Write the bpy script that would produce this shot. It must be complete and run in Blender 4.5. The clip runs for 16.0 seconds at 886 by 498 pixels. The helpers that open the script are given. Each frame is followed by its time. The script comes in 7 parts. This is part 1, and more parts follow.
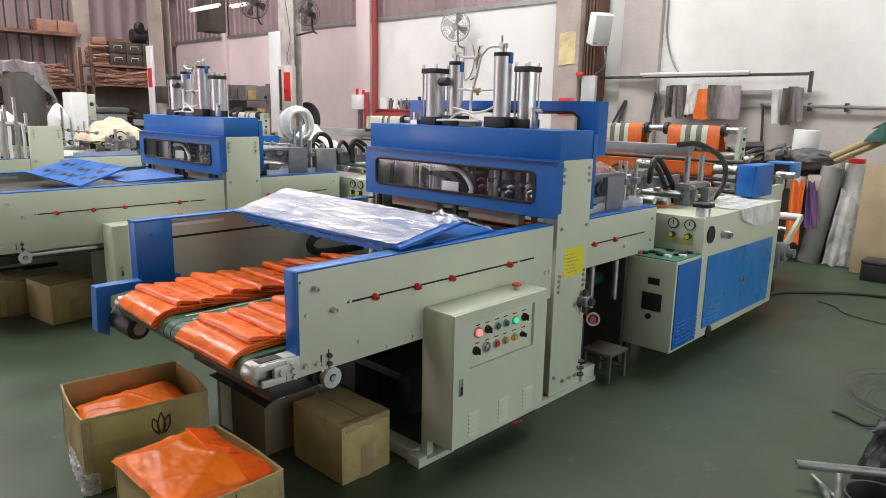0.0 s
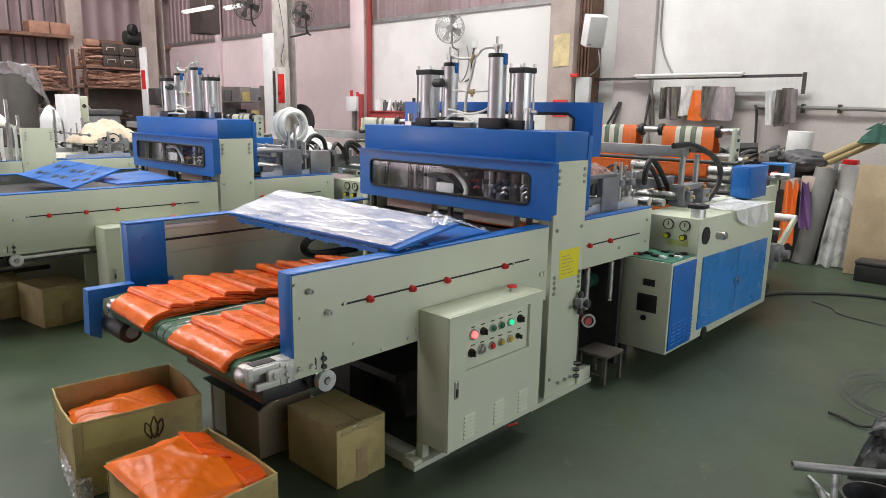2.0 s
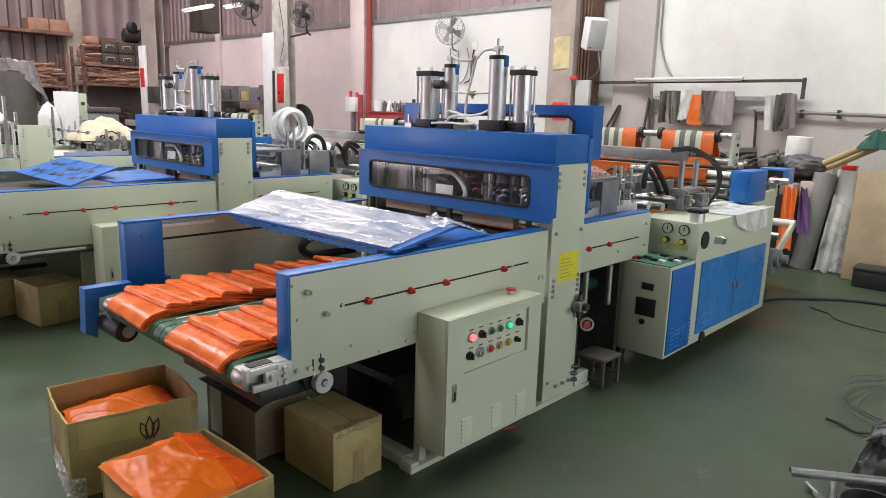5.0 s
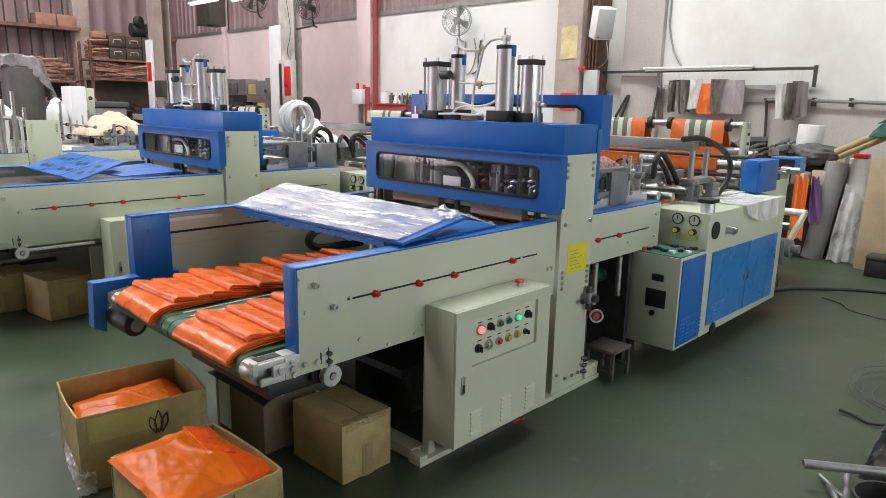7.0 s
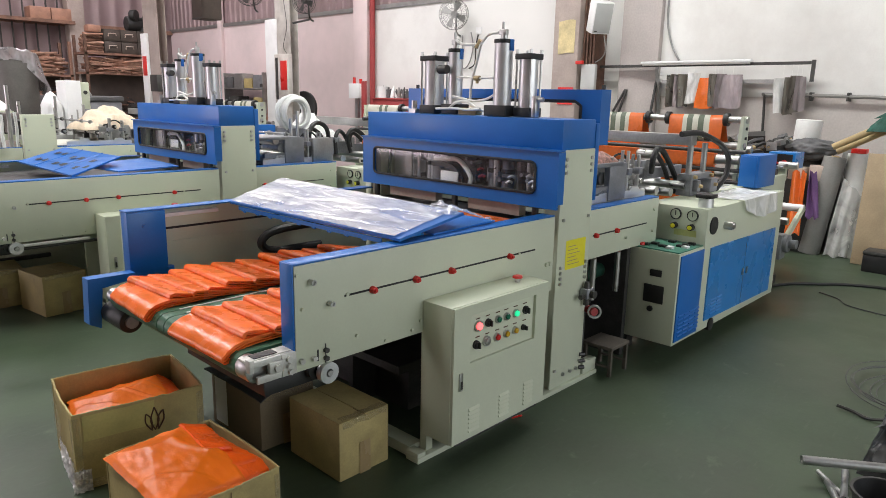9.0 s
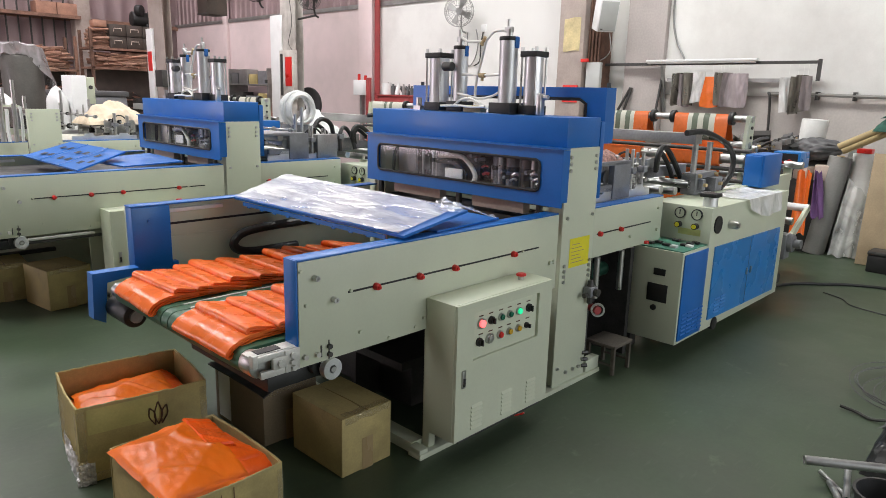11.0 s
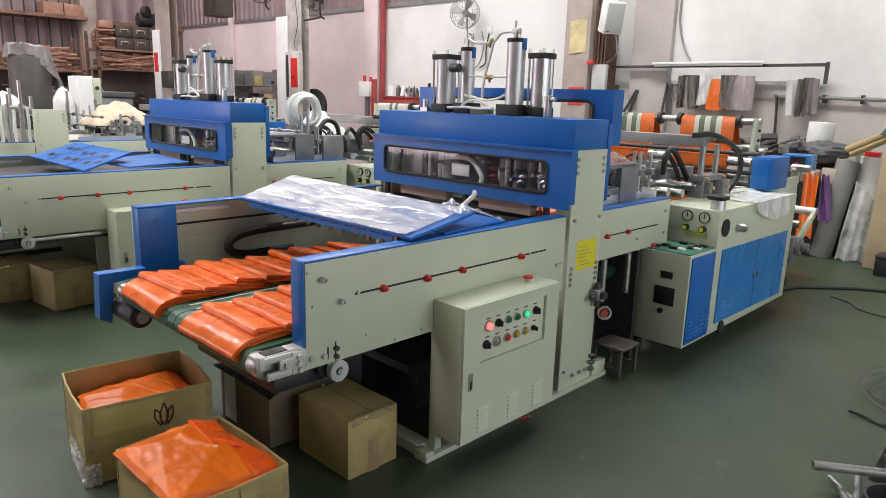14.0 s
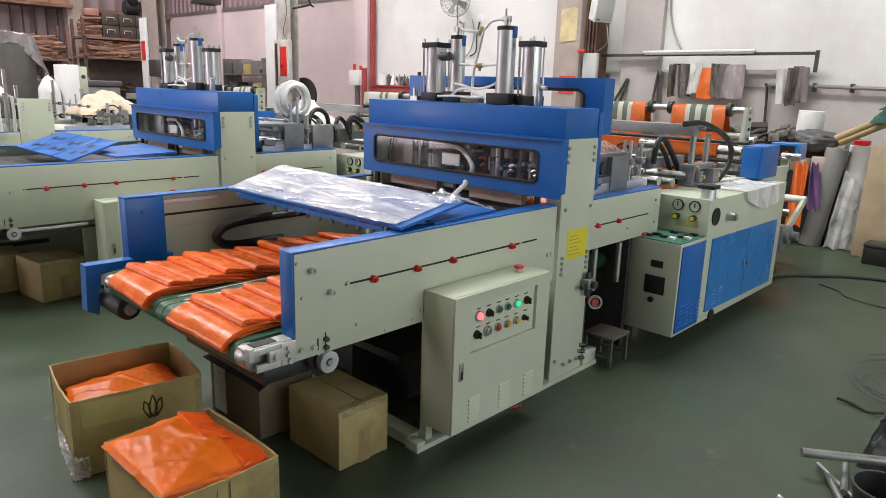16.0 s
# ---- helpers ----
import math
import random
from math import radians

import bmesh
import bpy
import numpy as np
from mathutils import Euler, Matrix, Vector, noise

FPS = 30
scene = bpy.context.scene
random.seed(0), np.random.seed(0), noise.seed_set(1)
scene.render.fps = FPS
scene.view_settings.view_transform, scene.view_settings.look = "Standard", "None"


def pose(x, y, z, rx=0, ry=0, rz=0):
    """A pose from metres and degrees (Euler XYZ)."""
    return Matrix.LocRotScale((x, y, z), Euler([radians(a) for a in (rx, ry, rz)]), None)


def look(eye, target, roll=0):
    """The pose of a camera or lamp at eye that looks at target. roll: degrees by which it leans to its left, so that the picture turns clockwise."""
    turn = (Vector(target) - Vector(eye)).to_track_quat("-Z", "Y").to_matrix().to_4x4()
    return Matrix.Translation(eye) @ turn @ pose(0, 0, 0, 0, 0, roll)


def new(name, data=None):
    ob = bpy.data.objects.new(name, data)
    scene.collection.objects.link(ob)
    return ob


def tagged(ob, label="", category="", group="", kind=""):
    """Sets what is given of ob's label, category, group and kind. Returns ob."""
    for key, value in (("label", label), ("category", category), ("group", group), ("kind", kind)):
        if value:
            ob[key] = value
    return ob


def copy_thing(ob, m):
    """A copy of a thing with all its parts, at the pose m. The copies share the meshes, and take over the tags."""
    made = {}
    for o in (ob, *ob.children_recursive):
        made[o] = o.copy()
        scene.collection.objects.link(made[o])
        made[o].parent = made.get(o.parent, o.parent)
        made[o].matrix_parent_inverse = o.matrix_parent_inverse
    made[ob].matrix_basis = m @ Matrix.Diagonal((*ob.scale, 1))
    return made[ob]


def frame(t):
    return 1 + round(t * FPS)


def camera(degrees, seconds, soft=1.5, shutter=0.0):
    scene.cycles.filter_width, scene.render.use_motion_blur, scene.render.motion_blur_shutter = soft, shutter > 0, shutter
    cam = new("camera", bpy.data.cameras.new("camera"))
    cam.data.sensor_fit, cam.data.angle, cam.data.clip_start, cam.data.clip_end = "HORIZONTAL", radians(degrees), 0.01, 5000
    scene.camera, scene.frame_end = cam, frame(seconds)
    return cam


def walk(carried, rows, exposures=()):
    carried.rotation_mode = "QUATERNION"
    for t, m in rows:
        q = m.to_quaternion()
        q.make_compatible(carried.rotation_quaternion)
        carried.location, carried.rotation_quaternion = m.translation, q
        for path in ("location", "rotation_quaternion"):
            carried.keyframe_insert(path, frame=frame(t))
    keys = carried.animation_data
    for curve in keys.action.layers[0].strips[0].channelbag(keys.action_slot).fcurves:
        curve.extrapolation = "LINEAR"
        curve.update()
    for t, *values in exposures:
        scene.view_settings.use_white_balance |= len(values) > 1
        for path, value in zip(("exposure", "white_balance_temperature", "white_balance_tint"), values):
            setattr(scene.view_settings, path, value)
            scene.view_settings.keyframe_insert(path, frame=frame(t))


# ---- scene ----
cam = camera(66.71, 16.0, soft=0.85)
PATH = [
    (0, (-1.354, -2.019, 1.600), (0.7707, 0.0096, 0.9909), 1.10),
    (0.5, (-1.353, -2.022, 1.600), (0.7747, 0.0054, 0.9976), 1.14),
    (1, (-1.350, -2.021, 1.599), (0.7840, 0.0020, 1.0031), 0.95),
    (1.5, (-1.348, -2.016, 1.598), (0.7920, 0.0007, 1.0023), 1.05),
    (2, (-1.344, -2.008, 1.596), (0.7978, 0.0049, 0.9956), 1.05),
    (2.5, (-1.344, -2.006, 1.600), (0.8003, 0.0021, 0.9923), 1.23),
    (3, (-1.347, -2.008, 1.600), (0.8004, -0.0011, 0.9978), 1.28),
    (3.5, (-1.343, -2.005, 1.599), (0.8073, -0.0007, 1.0019), 1.45),
    (4, (-1.341, -2.001, 1.600), (0.8122, 0.0013, 1.0070), 1.58),
    (6.5, (-1.329, -1.984, 1.592), (0.8052, 0.0341, 0.9792), 1.59),
    (7, (-1.322, -1.980, 1.592), (0.7984, 0.0473, 0.9623), 1.16),
    (7.5, (-1.316, -1.975, 1.594), (0.8029, 0.0501, 0.9534), 0.99),
    (8, (-1.314, -1.970, 1.595), (0.8113, 0.0472, 0.9508), 1.16),
    (8.5, (-1.309, -1.966, 1.594), (0.8191, 0.0461, 0.9453), 1.16),
    (9, (-1.310, -1.964, 1.593), (0.8162, 0.0492, 0.9404), 1.19),
    (11.5, (-1.314, -1.964, 1.593), (0.7967, 0.0608, 0.9279), 1.61),
    (12, (-1.318, -1.970, 1.595), (0.7901, 0.0606, 0.9389), 1.56),
    (12.5, (-1.320, -1.967, 1.593), (0.7886, 0.0660, 0.9431), 1.61),
    (13, (-1.318, -1.962, 1.590), (0.7888, 0.0731, 0.9416), 1.69),
    (13.5, (-1.317, -1.960, 1.593), (0.7882, 0.0754, 0.9410), 1.73),
    (14, (-1.314, -1.946, 1.591), (0.7891, 0.0900, 0.9332), 1.73),
    (14.5, (-1.306, -1.933, 1.588), (0.8001, 0.0961, 0.9199), 1.89),
    (15, (-1.297, -1.931, 1.589), (0.8232, 0.0788, 0.9056), 2.08),
    (15.5, (-1.295, -1.933, 1.587), (0.8311, 0.0663, 0.8924), 1.94),
    (16, (-1.300, -1.939, 1.590), (0.8227, 0.0608, 0.8876), 1.70),
]
walk(cam, [(t, look(eye, target, roll)) for t, eye, target, roll in PATH], exposures=[(0.0, -0.06), (16.0, -0.06)])

# ---------------------------------------------------------------- light
world = bpy.data.worlds.new("hall_sky")
scene.world = world
world.use_nodes = True
wn = world.node_tree
sky = wn.nodes.new("ShaderNodeTexSky")
sky.sky_type, sky.sun_disc = "NISHITA", False
sky.sun_elevation, sky.sun_rotation = radians(50), radians(200)
wn.links.new(sky.outputs[0], wn.nodes["Background"].inputs[0])
wn.nodes["Background"].inputs[1].default_value = 0.1


def area_lamp(name, place, target, sx, sy, watts, colour):
    d = bpy.data.lights.new(name, "AREA")
    d.shape, d.size, d.size_y, d.energy, d.color = "RECTANGLE", sx, sy, watts, colour
    ob = new(name, d)
    ob.matrix_world = look(place, target)
    return ob


CEIL = 6.6
# roof lights out of view, assumed and placed to tune the overhead light
ASSUMED_SKYLIGHTS = [(-2.2, 3.3), (4.6, 1.5), (-0.5, 7.5), (4.6, 7.5), (-0.5, 13.5), (4.6, 13.5)]
# far lamps are tinted pink to imitate the colour cast there
for sx_, sy_ in ASSUMED_SKYLIGHTS:
    area_lamp("skylight_lamp", (sx_, sy_, CEIL - 0.06), (sx_, sy_, 0), 1.1, 4.2, (335 if sx_ > 0 else 285) if sy_ < 5 else 230 if sy_ < 10 else 190, (0.985, 0.99, 0.975) if sy_ < 5 else (1.0, 0.945, 0.965))
# side light from assumed, unseen gates in the west wall and behind the camera
# pink tint imitates the colour cast over the far left
area_lamp("side_fill_lamp", (-6.9, 11.0, 2.3), (3.0, 10.0, 1.2), 4.2, 4.2, 310, (1.0, 0.85, 0.92))
area_lamp("side_fill_lamp", (2.2, -5.9, 2.3), (2.2, 1.0, 0.9), 5.0, 3.8, 122, (0.98, 0.99, 1.0))

# ---------------------------------------------------------------- materials
def mat(name, colour, rough=0.5, metal=0.0, var=0.12, grain=6.0, fine=60.0, bump=0.05, spread=0.1, coat=0.0, dirt=None, dirt_amount=0.0, trans=0.0, alpha=1.0, piece=0.0):
    m = bpy.data.materials.new(name)
    m.use_nodes = True
    nt = m.node_tree
    N, L = nt.nodes, nt.links
    b = N["Principled BSDF"]
    tc = N.new("ShaderNodeTexCoord")
    big, small = N.new("ShaderNodeTexNoise"), N.new("ShaderNodeTexNoise")
    big.inputs["Scale"].default_value, big.inputs["Detail"].default_value = grain, 4
    small.inputs["Scale"].default_value, small.inputs["Detail"].default_value = fine, 3
    for n in (big, small):
        L.new(tc.outputs["Object"], n.inputs["Vector"])
    ramp = N.new("ShaderNodeMapRange")
    ramp.inputs[1].default_value, ramp.inputs[2].default_value = 0.3, 0.7
    ramp.inputs[3].default_value, ramp.inputs[4].default_value = 1 - var, 1 + var
    L.new(big.outputs["Fac"], ramp.inputs[0])
    r2 = N.new("ShaderNodeMapRange")
    r2.inputs[1].default_value, r2.inputs[2].default_value = 0.3, 0.7
    r2.inputs[3].default_value, r2.inputs[4].default_value = 1 - var * 0.5, 1 + var * 0.5
    L.new(small.outputs["Fac"], r2.inputs[0])
    mul = N.new("ShaderNodeMath")
    mul.operation = "MULTIPLY"
    L.new(ramp.outputs[0], mul.inputs[0]), L.new(r2.outputs[0], mul.inputs[1])
    hsv = N.new("ShaderNodeHueSaturation")
    hsv.inputs["Color"].default_value = (*colour, 1)
    last = mul.outputs[0]
    if piece:
        oi = N.new("ShaderNodeObjectInfo")
        r3 = N.new("ShaderNodeMapRange")
        r3.inputs[3].default_value, r3.inputs[4].default_value = 1 - piece, 1 + piece
        L.new(oi.outputs["Random"], r3.inputs[0])
        m3 = N.new("ShaderNodeMath")
        m3.operation = "MULTIPLY"
        L.new(last, m3.inputs[0]), L.new(r3.outputs[0], m3.inputs[1])
        last = m3.outputs[0]
    L.new(last, hsv.inputs["Value"])
    col = hsv.outputs[0]
    if dirt:
        mus = N.new("ShaderNodeTexNoise")
        mus.inputs["Scale"].default_value, mus.inputs["Detail"].default_value, mus.inputs["Roughness"].default_value = grain * 0.35, 8, 0.65
        L.new(tc.outputs["Object"], mus.inputs["Vector"])
        r4 = N.new("ShaderNodeMapRange")
        r4.inputs[1].default_value, r4.inputs[2].default_value = 0.5, 0.72
        r4.inputs[3].default_value, r4.inputs[4].default_value = 0, dirt_amount
        L.new(mus.outputs["Fac"], r4.inputs[0])
        mx = N.new("ShaderNodeMix")
        mx.data_type = "RGBA"
        L.new(r4.outputs[0], mx.inputs[0]), L.new(col, mx.inputs[6])
        mx.inputs[7].default_value = (*dirt, 1)
        col = mx.outputs[2]
    L.new(col, b.inputs["Base Color"])
    rr = N.new("ShaderNodeMapRange")
    rr.inputs[1].default_value, rr.inputs[2].default_value = 0.3, 0.7
    rr.inputs[3].default_value, rr.inputs[4].default_value = max(0.02, rough - spread), min(1, rough + spread)
    L.new(big.outputs["Fac"], rr.inputs[0]), L.new(rr.outputs[0], b.inputs["Roughness"])
    b.inputs["Metallic"].default_value = metal
    b.inputs["Coat Weight"].default_value = coat
    b.inputs["Transmission Weight"].default_value = trans
    b.inputs["Alpha"].default_value = alpha
    if bump:
        bp = N.new("ShaderNodeBump")
        bp.inputs["Strength"].default_value, bp.inputs["Distance"].default_value = bump, 0.01
        L.new(small.outputs["Fac"], bp.inputs["Height"]), L.new(bp.outputs[0], b.inputs["Normal"])
    return m


def let_through(m, share):
    """Thin foil: part of the light goes through it, in its own colour."""
    N, L = m.node_tree.nodes, m.node_tree.links
    b, out = N["Principled BSDF"], N["Material Output"]
    t, mix = N.new("ShaderNodeBsdfTranslucent"), N.new("ShaderNodeMixShader")
    L.new(b.inputs["Base Color"].links[0].from_socket, t.inputs["Color"])
    mix.inputs[0].default_value = share
    L.new(b.outputs[0], mix.inputs[1]), L.new(t.outputs[0], mix.inputs[2]), L.new(mix.outputs[0], out.inputs[0])


def glow(name, colour, strength):
    m = bpy.data.materials.new(name)
    m.use_nodes = True
    b = m.node_tree.nodes["Principled BSDF"]
    b.inputs["Base Color"].default_value = (*colour, 1)
    b.inputs["Emission Color"].default_value, b.inputs["Emission Strength"].default_value = (*colour, 1), strength
    return m


def film_mat(name, tint, gloss, scale, strength, rough=0.12, milky=0.4):
    """Thin clear foil: part of the light passes, part is mirrored by its wrinkles."""
    m = bpy.data.materials.new(name)
    m.use_nodes = True
    nt = m.node_tree
    N, L = nt.nodes, nt.links
    N.remove(N["Principled BSDF"])
    out = N["Material Output"]
    tr, gl, mix, tc = N.new("ShaderNodeBsdfTransparent"), N.new("ShaderNodeBsdfGlossy"), N.new("ShaderNodeMixShader"), N.new("ShaderNodeTexCoord")
    df, mix2 = N.new("ShaderNodeBsdfDiffuse"), N.new("ShaderNodeMixShader")
    mp, no, bp = N.new("ShaderNodeMapping"), N.new("ShaderNodeTexNoise"), N.new("ShaderNodeBump")
    mp.inputs["Scale"].default_value = scale
    no.inputs["Scale"].default_value, no.inputs["Detail"].default_value, no.inputs["Distortion"].default_value = 1.0, 5, 0.8
    bp.inputs["Strength"].default_value, bp.inputs["Distance"].default_value = strength, 0.02
    gl.inputs["Roughness"].default_value = rough
    gl.inputs["Color"].default_value = df.inputs["Color"].default_value = (*tint, 1)
    L.new(tc.outputs["Object"], mp.inputs[0]), L.new(mp.outputs[0], no.inputs["Vector"]), L.new(no.outputs["Fac"], bp.inputs["Height"])
    L.new(bp.outputs[0], gl.inputs["Normal"]), L.new(bp.outputs[0], df.inputs["Normal"])
    r = N.new("ShaderNodeMapRange")
    r.inputs[1].default_value, r.inputs[2].default_value, r.inputs[3].default_value, r.inputs[4].default_value = 0.35, 0.65, gloss * 0.6, min(1, gloss * 1.5)
    L.new(no.outputs["Fac"], r.inputs[0]), L.new(r.outputs[0], mix.inputs[0])
    mix2.inputs[0].default_value = milky
    L.new(gl.outputs[0], mix2.inputs[1]), L.new(df.outputs[0], mix2.inputs[2])
    L.new(tr.outputs[0], mix.inputs[1]), L.new(mix2.outputs[0], mix.inputs[2]), L.new(mix.outputs[0], out.inputs[0])
    return m


CREAM = mat("cream_enamel", (0.585, 0.625, 0.485), 0.42, var=0.03, grain=3, fine=90, bump=0.03, dirt=(0.3, 0.29, 0.22), dirt_amount=0.12)
BLUE = mat("blue_enamel", (0.007, 0.132, 0.47), 0.40, var=0.07, grain=4, fine=120, bump=0.03, coat=0.04)
STEEL = mat("brushed_steel", (0.52, 0.52, 0.51), 0.36, 1.0, var=0.12, grain=12, fine=200, bump=0.03)
ALU = mat("aluminium", (0.72, 0.73, 0.74), 0.44, 1.0, var=0.08, grain=8, fine=160, bump=0.02)
GREYCAST = mat("grey_cast_metal", (0.24, 0.245, 0.26), 0.5, 0.3, var=0.15, grain=15, fine=120, bump=0.08)
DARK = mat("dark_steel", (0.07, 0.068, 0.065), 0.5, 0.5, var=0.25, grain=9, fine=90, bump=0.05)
BLACK = mat("black_rubber", (0.018, 0.018, 0.018), 0.5, var=0.2, grain=14, fine=120, bump=0.05)
RED = mat("red_plastic", (0.62, 0.025, 0.02), 0.35, var=0.08, bump=0.0)
YELLOW = mat("yellow_label", (0.80, 0.72, 0.03), 0.5, var=0.05, bump=0.0)
ORANGE = mat("orange_foil", (1.0, 0.23, 0.040), 0.27, var=0.08, grain=9, fine=30, bump=0.10, coat=0.10, piece=0.06)
ORANGE_DARK = mat("orange_roll", (0.76, 0.155, 0.02), 0.35, var=0.12, grain=6, fine=40, bump=0.1, coat=0.2)
let_through(ORANGE, 0.28)


def creased(m, scale, depth):
    """Adds a net of sharp foil creases to the fine relief."""
    N, L = m.node_tree.nodes, m.node_tree.links
    b = N["Principled BSDF"]
    tc, wob, mixv, vo = N.new("ShaderNodeTexCoord"), N.new("ShaderNodeTexNoise"), N.new("ShaderNodeVectorMath"), N.new("ShaderNodeTexVoronoi")
    wob.inputs["Scale"].default_value, wob.inputs["Detail"].default_value = scale * 0.7, 2
    mixv.operation = "MULTIPLY_ADD"
    mixv.inputs[1].default_value = (0.14, 0.14, 0.14)
    vo.feature = "DISTANCE_TO_EDGE"
    vo.inputs["Scale"].default_value = scale
    L.new(tc.outputs["Object"], wob.inputs["Vector"]), L.new(wob.outputs["Color"], mixv.inputs[0]), L.new(tc.outputs["Object"], mixv.inputs[2]), L.new(mixv.outputs[0], vo.inputs["Vector"])
    bp = N.new("ShaderNodeBump")
    bp.inputs["Strength"].default_value, bp.inputs["Distance"].default_value = depth, 0.03
    L.new(vo.outputs["Distance"], bp.inputs["Height"])
    for l in b.inputs["Normal"].links:
        L.new(l.from_socket, bp.inputs["Normal"])
    L.new(bp.outputs[0], b.inputs["Normal"])


creased(ORANGE, 5.0, 0.22)
creased(ORANGE, 13.0, 0.10)
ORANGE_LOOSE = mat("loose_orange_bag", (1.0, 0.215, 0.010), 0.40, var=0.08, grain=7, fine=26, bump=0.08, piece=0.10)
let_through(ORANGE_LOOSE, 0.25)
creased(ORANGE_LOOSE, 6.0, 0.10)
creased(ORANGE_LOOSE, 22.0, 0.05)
ORANGE_RED = mat("red_orange_bag", (1.0, 0.145, 0.012), 0.34, var=0.10, grain=9, fine=30, bump=0.12, piece=0.10)
let_through(ORANGE_RED, 0.25)
creased(ORANGE_RED, 9.0, 0.18)
creased(ORANGE_RED, 26.0, 0.18)
BELT = mat("green_belt", (0.035, 0.115, 0.065), 0.45, var=0.12, grain=10, fine=150, bump=0.06)
CARTON = mat("carton_board", (0.43, 0.345, 0.145), 0.72, var=0.13, grain=7, fine=120, bump=0.08, dirt=(0.15, 0.115, 0.05), dirt_amount=0.65)
CARTON_PALE = mat("pale_olive_patch", (0.50, 0.45, 0.17), 0.6, var=0.10, grain=8, fine=90, bump=0.05, dirt=(0.25, 0.20, 0.08), dirt_amount=0.5)
# carton board darkened: the belt's shade is put into this colour
CARTON_SHADED = mat("shaded_carton_board", (0.20, 0.155, 0.095), 0.8, var=0.15, grain=5, fine=120, bump=0.06)
TAPE = mat("brown_tape", (0.33, 0.24, 0.12), 0.25, var=0.08, bump=0.02, coat=0.4)
PRESSBACK = mat("dull_press_steel", (0.14, 0.118, 0.105), 0.55, 0.3, var=0.35, grain=12, fine=70, bump=0.05)
INK = mat("dark_ink", (0.08, 0.035, 0.02), 0.7, var=0.1, bump=0.0)
FLOOR = mat("green_floor_paint", (0.049, 0.072, 0.042), 0.47, var=0.13, grain=1.1, fine=35, bump=0.04, spread=0.14, dirt=(0.086, 0.116, 0.064), dirt_amount=0.55)


def worn_floor(m):
    """Broad brown and green patches, fine scratches and a few pale smudges on the paint."""
    N, L = m.node_tree.nodes, m.node_tree.links
    b = N["Principled BSDF"]
    tc = N.new("ShaderNodeTexCoord")
    col = b.inputs["Base Color"].links[0].from_socket
    for scale, lo, hi, amount, tint, stretch in ((0.55, 0.50, 0.72, 0.55, (0.066, 0.061, 0.048), (1, 1, 1)), (0.8, 0.50, 0.66, 0.65, (0.062, 0.096, 0.050), (1, 1.4, 1)),
                                                 (26.0, 0.60, 0.74, 0.30, (0.13, 0.14, 0.11), (0.25, 1.6, 1)), (5.0, 0.64, 0.74, 0.50, (0.15, 0.18, 0.12), (1, 1, 1)), (70.0, 0.70, 0.74, 0.6, (0.022, 0.022, 0.018), (1, 1, 1))):
        mp, no, r, mx = N.new("ShaderNodeMapping"), N.new("ShaderNodeTexNoise"), N.new("ShaderNodeMapRange"), N.new("ShaderNodeMix")
        mp.inputs["Scale"].default_value = stretch
        mp.inputs["Location"].default_value = (scale * 3.1, scale * 1.7, 0)
        no.inputs["Scale"].default_value, no.inputs["Detail"].default_value, no.inputs["Roughness"].default_value = scale, 6, 0.6
        r.inputs[1].default_value, r.inputs[2].default_value, r.inputs[3].default_value, r.inputs[4].default_value = lo, hi, 0, amount
        mx.data_type = "RGBA"
        mx.inputs[7].default_value = (*tint, 1)
        L.new(tc.outputs["Object"], mp.inputs[0]), L.new(mp.outputs[0], no.inputs["Vector"]), L.new(no.outputs["Fac"], r.inputs[0])
        L.new(r.outputs[0], mx.inputs[0]), L.new(col, mx.inputs[6])
        col = mx.outputs[2]
    L.new(col, b.inputs["Base Color"])


worn_floor(FLOOR)
WALL = mat("white_wall_paint", (0.78, 0.775, 0.75), 0.75, var=0.035, grain=0.9, fine=60, bump=0.05, dirt=(0.44, 0.41, 0.38), dirt_amount=0.55)
WALL_PINK = mat("faded_wall_paint", (0.76, 0.625, 0.625), 0.8, var=0.05, grain=1.0, fine=50, bump=0.05, dirt=(0.45, 0.40, 0.38), dirt_amount=0.5)
SHEETMETAL = mat("corrugated_sheet", (0.36, 0.268, 0.275), 0.5, 0.3, var=0.12, grain=1.5, fine=50, bump=0.04, dirt=(0.20, 0.15, 0.13), dirt_amount=0.6)
COLUMN = mat("column_paint", (0.42, 0.350, 0.315), 0.7, var=0.12, grain=4, fine=50, bump=0.08, dirt=(0.24, 0.19, 0.14), dirt_amount=0.6)
COLUMN_GREY = mat("peeling_grey_paint", (0.56, 0.53, 0.49), 0.7, var=0.14, grain=5, fine=50, bump=0.10, dirt=(0.25, 0.21, 0.17), dirt_amount=0.7)
REDPIPE = mat("red_oxide_paint", (0.33, 0.045, 0.045), 0.5, var=0.12, bump=0.03)
GALV = mat("galvanised_pipe", (0.36, 0.36, 0.35), 0.45, 0.8, var=0.15, grain=8, bump=0.03)
WHITEPL = mat("white_plastic", (0.84, 0.845, 0.84), 0.4, var=0.04, bump=0.02)
OFFWHITE = mat("white_film_roll", (0.76, 0.77, 0.75), 0.5, var=0.05, grain=14, bump=0.04)
TUBE = mat("white_air_hose", (0.82, 0.82, 0.78), 0.35, var=0.03, bump=0.0)
PLY = mat("plywood", (0.42, 0.325, 0.205), 0.7, var=0.12, grain=4, fine=70, bump=0.06, dirt=(0.25, 0.19, 0.12), dirt_amount=0.4)
KRAFT = mat("kraft_tube", (0.46, 0.35, 0.18), 0.7, var=0.1, grain=8, bump=0.04)
